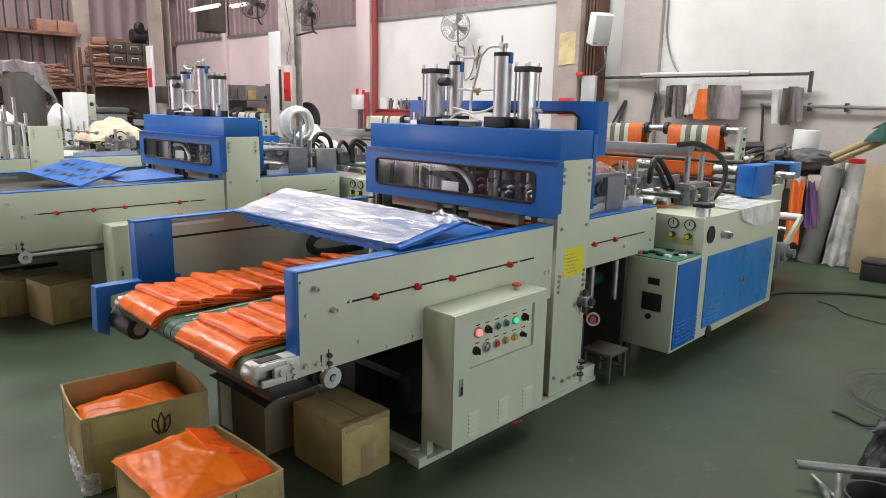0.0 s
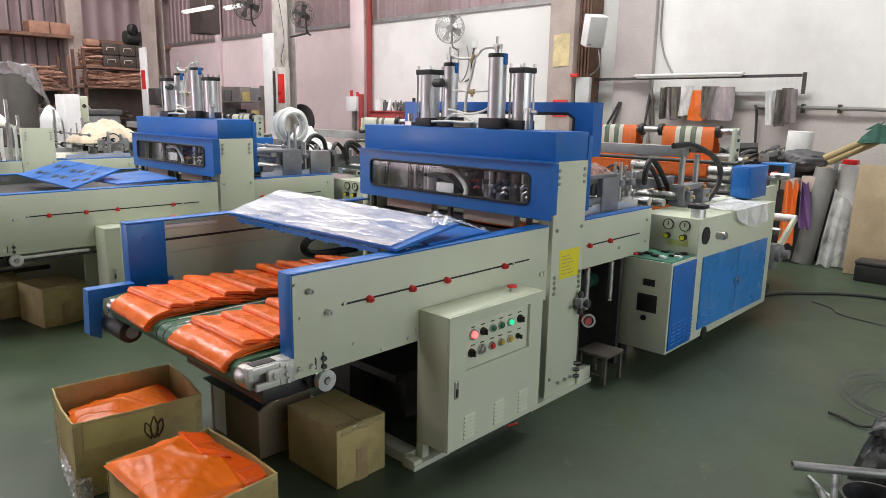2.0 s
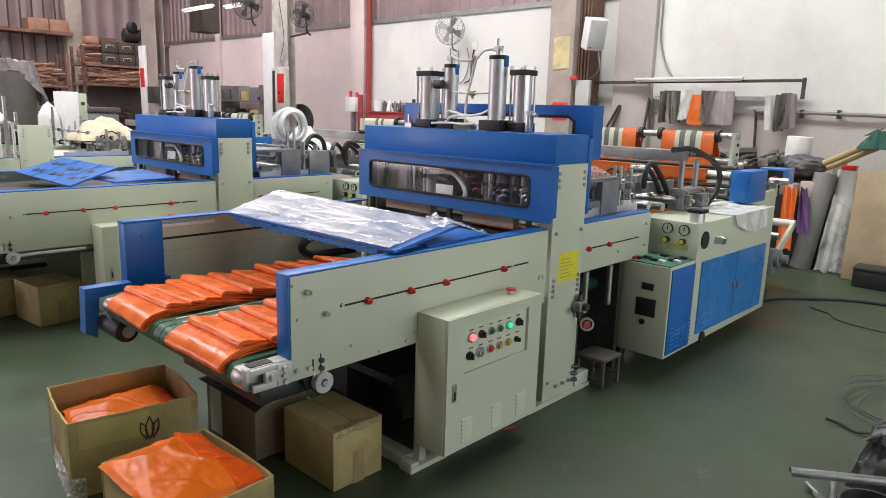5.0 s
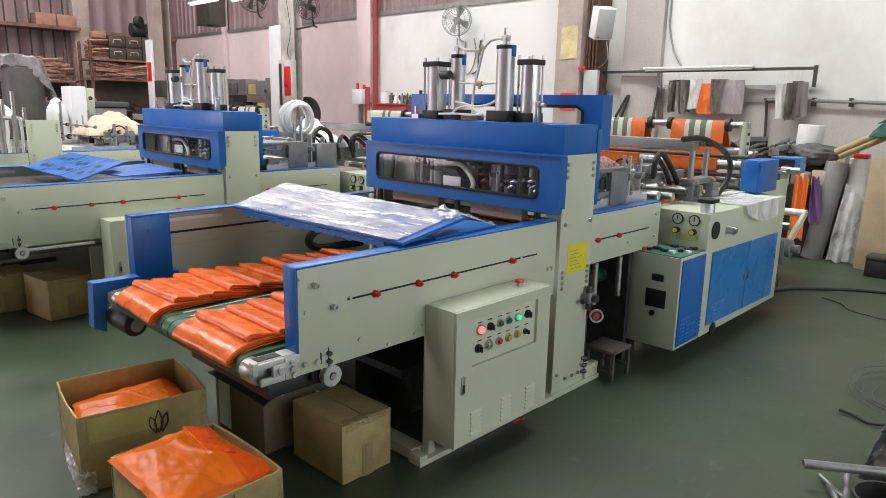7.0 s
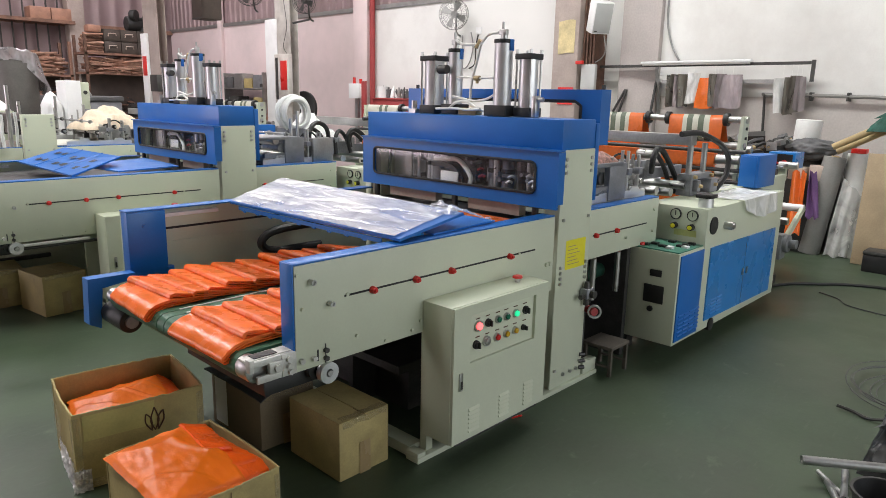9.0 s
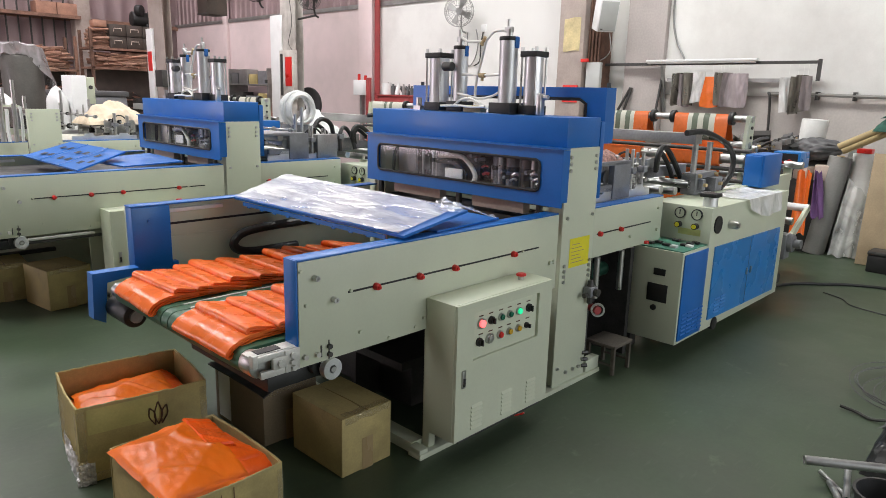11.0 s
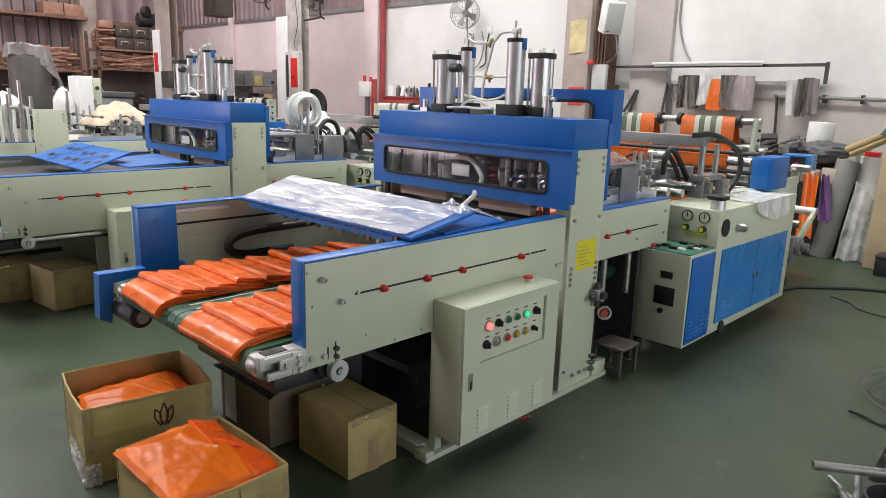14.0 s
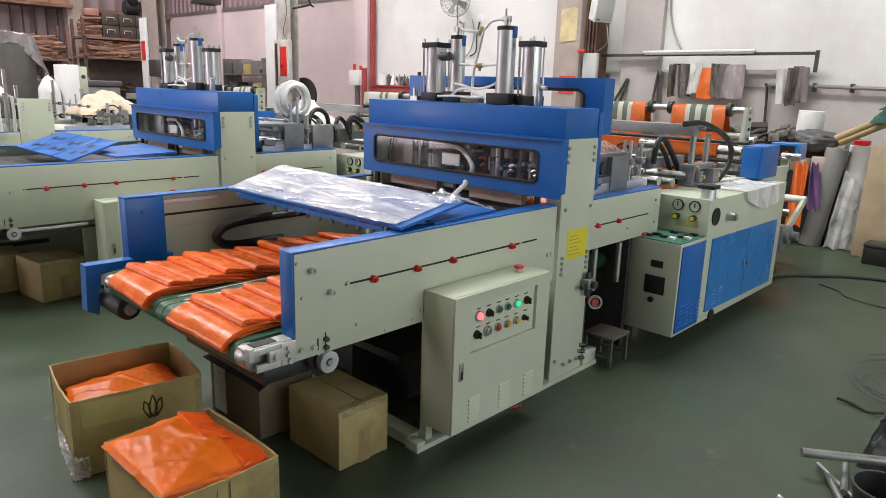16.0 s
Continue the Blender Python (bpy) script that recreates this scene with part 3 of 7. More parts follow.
    bm = bx(BM(), -0.19, -0.002, 0.002, 0.018, 0.668, 0.69, 0.002)
    bx(bm, -0.19, -0.17, 0.0, 0.03, 0.65, 0.70, 0.004)
    bx(bm, -0.19, -0.002, 0.018, 0.075, 0.684, 0.692)
    part("bracket_arm", bm, PALEALU, bk)
    part("bracket_plate", bx(BM(), -0.062, -0.001, -0.004, 0.010, 0.606, 0.690, 0.002), PALEALU, bk)
    part("bracket_slot", bx(BM(), -0.155, -0.062, 0.026, 0.068, 0.6915, 0.6945), BLACK, bk, "dark slot in the bracket")
    part("roller_end", cy(BM(), (-0.150, 0.022, 0.648), (-0.150, 0.098, 0.648), 0.045, 24, None, 0.006), STEEL, bk, "polished roller end")
    bm = bx(BM(), -0.115, -0.055, -0.008, 0.012, 0.63, 0.675, 0.004)
    cy(bm, (-0.085, -0.006, 0.652), (-0.085, -0.02, 0.652), 0.014, 12)
    for sx, sz in ((-0.035, 0.67), (-0.035, 0.645), (-0.03, 0.62), (0.02, 0.645), (0.075, 0.642)):
        cy(bm, (sx, 0, sz), (sx, -0.016, sz), 0.011, 6)
    pieces("bearing_block", bm, PALEALU, bk)
    bm = BM()
    for sx, sz in ((0.13, 0.66), (0.13, 0.628)):
        cy(bm, (sx, 0, sz), (sx, -0.014, sz), 0.011, 6)
    bx(bm, 0.092, 0.097, -0.004, 0.0, 0.625, 0.67), bx(bm, 0.128, 0.132, -0.003, 0, 0.605, 0.685)
    pieces("bolt", bm, DARK, pn)
    wl = part("guide_wheel", ring(BM(), (0.138, 0.0, 0.568), (0, 1, 0), 0.042, 0.016, 0.03, 28), ALU, mc, "small grey guide wheel")
    part("axle", cy(BM(), (0.138, 0.05, 0.568), (0.138, -0.02, 0.568), 0.012, 12), STEEL, wl)
    part("tyre", ring(BM(), (0.115, 0.045, 0.575), (0, 1, 0), 0.04, 0.014, 0.03, 24), BLACK, wl)
    # conveyor belts round two rollers
    for name_, y0, y1 in (("conveyor_belt", 0.10, 0.600), ("conveyor_belt", 0.606, 0.664), ("conveyor_belt", 0.670, 0.728), ("conveyor_belt", 0.734, 1.215)):
        prof = []
        for k in range(9):
            a = radians(90 + 180 * k / 8)
            prof.append((-0.145 + 0.048 * math.cos(a), 0.645 + 0.048 * math.sin(a)))
        prof += [(1.52, 0.597), (1.57, 0.645), (1.52, 0.693)]
        part(name_, prism(BM(), prof, "xz", y0, y1), BELT, mc, "dark green conveyor belt")
    for y0, y1 in ((0.598, 0.608), (0.660, 0.674), (0.726, 0.737)):
        part("bed_slat", bx(BM(), -0.09, 1.50, y0, y1, 0.690, 0.6975, 0.001), PALEALU, mc, "pale slat between the belts")
    part("nose_roller", cy(BM(), (-0.145, 0.03, 0.645), (-0.145, 1.30, 0.645), 0.036, 20), STEEL, mc)
    part("drip_tray", bx(BM(), -0.10, 0.16, 0.06, 0.66, 0.52, 0.575, 0.004), BLACK, mc, "black tray under the belts")
    # far discharge bracket and drive
    bm = prism(BM(), [(-0.235, 0.49), (-0.18, 0.46), (-0.16, 0.66), (0.0, 0.68), (0.0, 0.712), (-0.225, 0.714)], "xz", 1.40, 1.47)
    part("end_bracket", bm, BLUE, mc, "blue discharge bracket")
    mt = part("belt_motor", cy(BM(), (-0.125, 1.17, 0.538), (-0.125, 1.40, 0.538), 0.056, 24, None, 0.008), BLACK, mc, "black belt drive motor")
    bm = cy(BM(), (-0.125, 1.155, 0.538), (-0.125, 1.172, 0.538), 0.030, 16)
    part("motor_cap", bm, GALV, mt)
    # tower plates
    for y0, y1 in ((-0.012, 0.0), (W, W + 0.055)):
        tw = part("tower_plate", bx(BM(), TX0, TX1, y0, y1, 0.026, ZT, 0.002), CREAM, mc, "cream upright tower plate")
        bm = BM()
        for sx in (TX0 + 0.035, TX1 - 0.035):
            for sz in (1.30, 1.265, 1.23, 0.98, 0.72, 0.69, 0.66, 0.63, 0.13):
                screw(bm, sx, y0, sz, 0.010, 0.010)
        for sx in (1.75, 1.82, 1.88):
            screw(bm, sx, y0, 0.09, 0.011, 0.012)
        pieces("screw", bm, STEEL, tw)
    part("tower_box", bx(BM(), TX0 + 0.01, TX1 - 0.01, 0.0, 0.09, 0.03, ZT - 0.002), CREAM, mc)
    part("tower_box", bx(BM(), TX0 + 0.01, TX1 - 0.01, W - 0.09, W, 0.03, ZT - 0.002), CREAM, mc)
    lab = part("warning_label", bx(BM(), 1.712, 1.905, -0.0135, -0.0125, 0.70, 0.862), YELLOW, mc, "yellow warning label with faint print")
    bm = BM()
    for k in range(6):
        bx(bm, 1.73, 1.85 - 0.02 * (k % 3), -0.0142, -0.0136, 0.725 + 0.02 * k, 0.729 + 0.02 * k)
    pieces("print", bm, PLY, lab)
    vl = part("regulator_valve", bx(BM(), 1.87, 1.95, -0.07, -0.012, 0.51, 0.57, 0.012), GREYCAST, mc, "grey regulator valve")
    bm = cy(BM(), (1.91, -0.04, 0.51), (1.91, -0.04, 0.47), 0.016, 12)
    cy(bm, (1.86, -0.05, 0.53), (1.83, -0.05, 0.53), 0.014, 10), cy(bm, (1.91, -0.04, 0.57), (1.91, -0.04, 0.605), 0.020, 12, 0.014), cy(bm, (1.91, -0.07, 0.54), (1.91, -0.095, 0.54), 0.022, 14)
    pieces("valve_stem", bm, DARK, vl)
    bm = ring(BM(), (1.975, -0.06, 0.42), (1, 0.75, 0), 0.040, 0.030, 0.016, 24)
    hw = part("handwheel", bm, ALU, mc, "chrome handwheel")
    part("hub", cy(BM(), (1.965, -0.068, 0.42), (1.99, -0.005, 0.42), 0.024, 16), REDPIPE, hw)
    bm = BM()
    for k in range(3):
        cy(bm, (1.92, -0.01, 0.16 - 0.04 * k), (1.95, -0.03, 0.16 - 0.04 * k), 0.012, 8)
    pieces("bolt", bm, DARK, mc)
    # base frame
    bm = bx(BM(), 0.60, 2.10, -0.03, 0.05, 0.0, 0.026, 0.002)
    bx(bm, 0.60, 0.65, -0.028, 0.048, 0.026, 0.048, 0.003), bx(bm, 0.68, 0.72, 0.0, 0.04, 0.026, 0.60), bx(bm, 1.96, 2.10, -0.02, 0.03, 0.026, 0.10, 0.004)
    bx(bm, 0.60, 2.10, W - 0.05, W + 0.03, 0.0, 0.026), bx(bm, 0.68, 0.72, W - 0.04, W, 0.026, 0.60), bx(bm, 0.62, 0.70, 0.05, W - 0.05, 0.0, 0.05)
    part("base_rail", bm, CREAM, mc)
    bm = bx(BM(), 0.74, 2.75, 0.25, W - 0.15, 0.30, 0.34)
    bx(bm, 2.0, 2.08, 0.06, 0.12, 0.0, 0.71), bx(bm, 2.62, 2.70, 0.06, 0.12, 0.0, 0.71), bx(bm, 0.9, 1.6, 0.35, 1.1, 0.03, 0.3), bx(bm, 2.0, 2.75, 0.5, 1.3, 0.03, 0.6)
    # upright dark boards added so the space below the machine reads as shaded
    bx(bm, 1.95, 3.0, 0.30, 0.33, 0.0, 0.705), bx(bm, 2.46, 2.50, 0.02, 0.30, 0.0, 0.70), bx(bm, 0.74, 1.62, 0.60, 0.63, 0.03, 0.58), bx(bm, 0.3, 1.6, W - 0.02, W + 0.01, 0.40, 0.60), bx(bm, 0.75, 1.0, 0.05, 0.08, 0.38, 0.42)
    part("under_frame", bm, DARK, mc, "dark inner frame with added boards standing in for the shade below")
    part("drive_motor", cy(BM(), (2.12, 0.16, 0.56), (2.38, 0.16, 0.56), 0.045, 20, None, 0.01), GREENMOTOR, mc, "dark green motor under the frame")
    # housing
    ho = part("housing", bx(BM(), TX0, TX1, -0.006, W + 0.03, ZT, ZH, 0.004), BLUE, mc, "blue press housing")
    bm = frame_plate(BM(), -0.03, W + 0.01, 1.045, 1.342, 0.111, 1.398, 1.118, 1.282, 1.572, 1.586)
    bx(bm, 1.586, 1.632, -0.03, -0.022, 1.07, 1.34), bx(bm, 1.586, 1.632, W, W + 0.01, 1.07, 1.34), bx(bm, 1.556, 1.632, -0.03, W + 0.01, 1.343, 1.350)
    bx(bm, 1.560, 1.572, 0.72, 0.80, 1.338, 1.348), bx(bm, 1.560, 1.572, 0.10, 0.16, 1.338, 1.348)
    cv = part("front_cover", bm, BLUE, ho, "blue hinged cover with a long window")
    bm = BM()
    n = 6
    pts = []
    for cy_, cz_, a0 in ((1.398 - 0.03, 1.282 - 0.03, 0), (0.111 + 0.03, 1.282 - 0.03, 90), (0.111 + 0.03, 1.118 + 0.03, 180), (1.398 - 0.03, 1.118 + 0.03, 270)):
        for k in range(n):
            a = radians(a0 + 90 * k / (n - 1))
            pts.append((1.569, cy_ + 0.03 * math.cos(a), cz_ + 0.03 * math.sin(a)))
    tub(bm, pts + [pts[0]], 0.0075, 6, 0)
    part("window_gasket", bm, BLACK, ho, "black rubber window gasket")
    gl = part("window_pane", bx(BM(), 1.576, 1.579, 0.10, 1.41, 1.11, 1.29), GLASS, ho, "clear window pane")
    gl.visible_shadow = False
    part("back_cover", bx(BM(), 1.947, 1.985, -0.01, W + 0.01, 1.06, 1.48, 0.004), BLUE, ho)
    # press head inside
    part("press_beam", bx(BM(), 1.70, 1.83, 0.12, W - 0.12, 1.29, 1.33), PRESSBACK, mc)
    bm = BM()
    for k, y in enumerate((0.17, 0.24, 0.36, 0.45, 0.52, 1.02, 1.08, 1.14)):
        cy(bm, (1.67 + 0.03 * (k % 3), y, 1.10), (1.67 + 0.03 * (k % 3), y, 1.35), 0.010 + 0.008 * (k % 2), 12)
        if k % 3 == 1:
            bx(bm, 1.70, 1.76, y - 0.03, y + 0.03, 1.13, 1.21, 0.004)
    pieces("press_rod", bm, STEEL, mc, "steel guide rods of the press")
    bm = bx(BM(), 1.84, 1.86, 0.1, W - 0.1, 1.02, 1.34)
    part("press_back", bm, PRESSBACK, mc)
    bm = bx(BM(), 1.615, 1.625, 0.70, 0.84, 1.13, 1.20, 0.004)
    part("white_plate", bm, WHITEPL, mc)
    for y, w, z0, z1, mm in ((0.27, 0.07, 1.10, 1.30, PRESSBACK), (0.42, 0.05, 1.08, 1.22, PRESSBACK), (0.56, 0.09, 1.09, 1.28, PRESSBACK), (0.95, 0.06, 1.09, 1.32, GREYCAST), (1.20, 0.13, 1.10, 1.29, PRESSBACK), (1.33, 0.05, 1.08, 1.32, DARK), (0.75, 0.10, 1.10, 1.25, DARK), (0.14, 0.05, 1.08, 1.3, DARK)):
        part("press_block", bx(BM(), 1.78, 1.82, y - w / 2, y + w / 2, z0, z1, 0.005), mm, mc)
    for y, z in ((0.20, 1.17), (0.24, 1.20), (0.39, 1.16), (0.41, 1.19), (0.60, 1.24), (0.64, 1.26)):
        part("fitting", cy(BM(), (1.62, y, z), (1.70, y, z), 0.011, 10), GREYCAST, mc)
    part("bent_hose", tub(BM(), [(1.63, 0.90, 1.240), (1.62, 0.78, 1.250), (1.62, 0.70, 1.245), (1.62, 0.64, 1.205), (1.62, 0.60, 1.15), (1.62, 0.61, 1.11)], 0.014), TUBE, mc, "thick white bent air hose")
    part("hose_bracket", prism(BM(), [(0.90, 1.215), (0.885, 1.228), (0.76, 1.215), (0.68, 1.15), (0.68, 1.08), (0.745, 1.08), (0.745, 1.15), (0.79, 1.195), (0.90, 1.195)], "yz", 1.632, 1.642), DARK, mc, "dark bent bracket")
    for y, r, z1, mm in ((0.48, 0.042, 1.30, GREYCAST), (0.39, 0.036, 1.32, GREYCAST), (0.29, 0.034, 1.31, PRESSBACK), (0.94, 0.036, 1.32, GREYCAST), (1.13, 0.022, 1.30, PRESSBACK), (1.02, 0.010, 1.28, ALU), (0.99, 0.008, 1.27, ALU)):
        rod = part("press_cylinder", cy(BM(), (1.70, y, 1.08), (1.70, y, z1), r, 20), mm, mc, "dull press cylinder" if mm is not ALU else "bright press rod")
        part("collar", cy(BM(), (1.70, y, 1.19), (1.70, y, 1.215), r * 1.12, 20), DARK, rod)
    part("press_plate", bx(BM(), 1.70, 1.72, 1.18, 1.345, 1.09, 1.27, 0.004), PALEALU, mc, "dull pale press plate")
    part("press_strut", prism(BM(), [(1.375, 1.08), (1.36, 1.08), (1.335, 1.26), (1.35, 1.26)], "yz", 1.66, 1.68), DARK, mc)
    for k, (y, z) in enumerate(((0.345, 1.145), (0.33, 1.175), (0.165, 1.14), (0.19, 1.16), (0.15, 1.165), (0.205, 1.19), (0.555, 1.20), (0.545, 1.16))):
        part("fitting", tub(BM(), [(1.625, y, z), (1.63, y - 0.02, z + 0.012), (1.64, y - 0.035, z + 0.004)], 0.007 + 0.002 * (k % 3), 7, 3), ALU if k < 6 else REDPIPE, mc)
    bm = bx(BM(), 1.60, 1.66, 0.227, 0.600, 0.978, 1.050, 0.003)
    bx(bm, 1.60, 1.66, 0.862, 1.274, 0.985, 1.050, 0.003)
    pieces("seal_bar", bm, COLUMN, mc, "dull brown heat sealing bar")
    part("lower_bar", bx(BM(), 1.62, 1.86, 0.1, W - 0.08, 0.93, 0.952), DARK, mc)
    for y in (0.115, 0.70, 1.40):
        part("bar_post", bx(BM(), 1.60, 1.625, y, y + 0.03, 0.952, 1.06, 0.003), DARK, mc)
    part("bed_shield", bx(BM(), 1.905, 1.925, 0.1, W - 0.1, 0.7, 0.95), DARK, mc)
    # pneumatic cylinders on the housing
    def square_cylinder(x, y, w, z0, z1):
        b_ = cy(BM(), (x, y, z0), (x, y, z1), w * 0.46, 24)
        c = part("pneumatic_cylinder", b_, ALU, mc, "bright aluminium pneumatic cylinder")
        b2 = bx(BM(), x - w / 2, x + w / 2, y - w / 2, y + w / 2, z1 - 0.012, z1 + 0.018, 0.003)
        bx(b2, x - w / 2, x + w / 2, y - w / 2, y + w / 2, z0 - 0.03, z0 + 0.02, 0.003)
        pieces("end_block", b2, BLACK, c, "black end block")
        b3 = BM()
        for sx in (-1, 1):
            for sy in (-1, 1):
                cy(b3, (x + sx * w * 0.42, y + sy * w * 0.42, z0 - 0.02), (x + sx * w * 0.42, y + sy * w * 0.42, z1 + 0.03), 0.006, 8)
                cy(b3, (x + sx * w * 0.42, y + sy * w * 0.42, z1 + 0.018), (x + sx * w * 0.42, y + sy * w * 0.42, z1 + 0.04), 0.010, 6)
        pieces("tie_rod", b3, STEEL, c)

    def tall_cylinder(x, y, r, z0, z1):
        c = part("pneumatic_cylinder", cy(BM(), (x, y, z0), (x, y, z1), r, 24), ALU, mc, "tall slim aluminium pneumatic cylinder")
        b2 = cy(BM(), (x, y, z1), (x, y, z1 + 0.022), r * 1.08, 24, None, 0.004)
        bx(b2, x - r * 1.3, x + r * 1.3, y - r * 1.5, y + r * 1.5, z0 - 0.03, z0 + 0.03, 0.004)
        pieces("end_block", b2, BLACK, c)
        b3 = cy(BM(), (x, y, z1 + 0.02), (x, y, z1 + 0.06), 0.018, 10)
        bx(b3, x - 0.012, x + 0.012, y - 0.02, y + 0.03, z1 + 0.045, z1 + 0.075, 0.003)
        cy(b3, (x, y + 0.01, z1 + 0.07), (x, y + 0.01, z1 + 0.115), 0.008, 8)
        part("valve_fitting", b3, STEEL, c)
        part("clip", bx(BM(), x - r * 0.3, x + r * 0.3, y - r * 1.15, y - r * 0.98, z1 - 0.04, z1 + 0.02, 0.002), BLUE, c)

    square_cylinder(1.75, 1.035, 0.130, 1.535, 1.83)
    square_cylinder(1.78, 0.340, 0.112, 1.535, 1.825)
    tall_cylinder(1.76, 0.868, 0.043, 1.535, 1.865)
    tall_cylinder(1.73, 0.480, 0.052, 1.535, 1.90)
    part("flow_valve", cy(BM(), (1.68, 0.93, 1.765), (1.68, 0.86, 1.765), 0.026, 14, None, 0.004), DARK, mc)
    bm = tub(BM(), [(1.74, 0.85, 1.935), (1.74, 0.80, 1.91), (1.74, 0.72, 1.905), (1.74, 0.66, 1.91), (1.74, 0.60, 1.955), (1.74, 0.52, 1.96)], 0.008)
    tub(bm, [(1.74, 0.66, 1.905), (1.73, 0.68, 1.80), (1.73, 0.71, 1.70), (1.73, 0.72, 1.60), (1.73, 0.71, 1.55)], 0.008)
    tub(bm, [(1.74, 0.84, 1.72), (1.73, 0.75, 1.72), (1.73, 0.66, 1.715), (1.73, 0.52, 1.72)], 0.007)
    tub(bm, [(1.72, 0.85, 1.61), (1.72, 0.78, 1.60), (1.72, 0.68, 1.585), (1.72, 0.58, 1.60), (1.72, 0.52, 1.63)], 0.007)
    tub(bm, [(1.70, 0.86, 1.54), (1.70, 0.80, 1.575), (1.70, 0.72, 1.58), (1.70, 0.64, 1.545), (1.70, 0.58, 1.53)], 0.008)
    tub(bm, [(1.68, 0.95, 1.535), (1.68, 0.80, 1.54), (1.68, 0.70, 1.535), (1.68, 0.6, 1.54)], 0.007)
    pieces("air_hose", bm, TUBE, mc, "white air hose between the cylinders")
    bm = cy(BM(), (1.74, 0.69, 1.885), (1.74, 0.66, 1.925), 0.014, 8)
    cy(bm, (1.73, 0.69, 1.715), (1.73, 0.65, 1.715), 0.014, 8), cy(bm, (1.73, 0.67, 1.71), (1.73, 0.67, 1.685), 0.009, 8)
    bx(bm, 1.69, 1.75, 0.64, 0.78, 1.505, 1.545, 0.006)
    pieces("hose_coupling", bm, KRAFT, mc, "brass hose coupling")
    bm = bx(BM(), 1.70, 1.74, 0.225, 0.255, 1.505, 1.62, 0.004)
    cy(bm, (1.72, 0.24, 1.60), (1.72, 0.19, 1.60), 0.012, 10), cy(bm, (1.70, 1.16, 1.505), (1.70, 1.16, 1.58), 0.018, 10), bx(bm, 1.68, 1.73, 1.13, 1.19, 1.505, 1.53)
    pieces("guide_post", bm, STEEL, mc)
    # blue gantry behind the housing
    bm = prism(BM(), [(0.0, 1.36), (0.0, 1.66), (W + 0.02, 1.66), (W + 0.02, 1.36), (W - 0.10, 1.36), (W - 0.10, 1.56), (W - 0.14, 1.595), (0.165, 1.595), (0.125, 1.57), (0.125, 1.36)], "yz", 1.99, 2.09)
    part("gantry", bm, BLUE, mc, "blue gantry frame")
    part("gantry_rim", tub(BM(), [(1.988, 0.125, 1.50), (1.988, 0.125, 1.57), (1.988, 0.165, 1.595), (1.988, W - 0.14, 1.595)], 0.009, 6, 0), BLACK, mc, "black edge of the gantry opening")
    bm = BM()
    cy(bm, (2.04, 0.02, 1.66), (2.04, 0.02, 1.685), 0.012, 8), cy(bm, (2.04, W - 0.02, 1.66), (2.04, W - 0.02, 1.685), 0.012, 8)
    pieces("bolt", bm, DARK, mc)
    # feed roller block behind the tower
    rb = part("roller_block", bx(BM(), 2.30, 2.50, 0.09, 0.13, 1.01, 1.235, 0.004), GREYCAST, mc, "grey feed roller block")
    bm = bx(BM(), 2.02, 2.46, 0.09, 0.40, 1.215, 1.24, 0.003)
    bx(bm, 2.30, 2.50, W - 0.13, W - 0.09, 1.01, 1.235), bx(bm, 2.1, 2.3, 0.1, 0.14, 1.06, 1.10)
    pieces("roller_plate", bm, GREYCAST, rb)
    bm = BM()
    for x, z, r in ((2.16, 1.06, 0.05), (2.30, 1.14, 0.04), (2.44, 1.05, 0.045), (2.24, 1.20, 0.03), (2.60, 1.07, 0.03), (2.68, 1.13, 0.025)):
        cy(bm, (x, 0.14, z), (x, W - 0.14, z), r, 18)
    pieces("feed_roller", bm, STEEL, rb)
    bm = bx(BM(), 2.0, 2.75, 0.09, W - 0.05, 0.96, 0.985)
    part("feed_bed", bm, DARK, mc)
    # mechanism on the feed bed
    rng = random.Random(21)
    for y in (0.10, W - 0.12):
        b_ = prism(BM(), [(2.08, 0.99), (2.78, 0.99), (2.78, 1.05), (2.70, 1.05), (2.68, 1.075), (2.60, 1.075), (2.58, 1.05), (2.32, 1.05), (2.30, 1.08), (2.22, 1.08), (2.20, 1.05), (2.08, 1.05)], "xz", y, y + 0.016)
        part("slide_plate", b_, ALU, mc, "notched aluminium slide plate")
    for x, z, r in ((2.52, 1.12, 0.012), (2.62, 1.20, 0.012), (2.74, 1.10, 0.016), (2.36, 1.26, 0.010), (2.08, 1.16, 0.014)):
        sh_ = part("shaft", cy(BM(), (x, 0.11, z), (x, W - 0.11, z), r, 12), STEEL, mc)
        for y in (0.15, 0.42, 0.75, 1.08, W - 0.16):
            part("collar", cy(BM(), (x, y, z), (x, y + 0.025, z), r * 2.0, 12), GALV if rng.random() < 0.6 else BLACK, sh_)
    for x in (2.56, 2.70):
        for y in (0.12, 0.16, W - 0.15):
            st_ = part("stand_post", cy(BM(), (x, y, 0.99), (x, y, 1.30 - 0.2 * (x - 2.56)), 0.011, 10), STEEL, mc)
            part("post_block", bx(BM(), x - 0.025, x + 0.025, y - 0.025, y + 0.025, 1.15, 1.19, 0.004), GREYCAST, st_)
    for k in range(5):
        y = 0.28 + 0.24 * k
        part("air_valve", bx(BM(), 2.57, 2.63, y, y + 0.035, 1.03, 1.09, 0.004), BLACK if k % 2 else GALV, mc)
    for y in (0.30, 1.16):
        b_ = prism(BM(), [(2.50, 1.07), (3.25, 1.07), (3.25, 1.20), (3.16, 1.20), (3.12, 1.165), (2.86, 1.165), (2.84, 1.21), (2.78, 1.21), (2.76, 1.165), (2.62, 1.165), (2.60, 1.20), (2.50, 1.20)], "xz", y, y + 0.02)
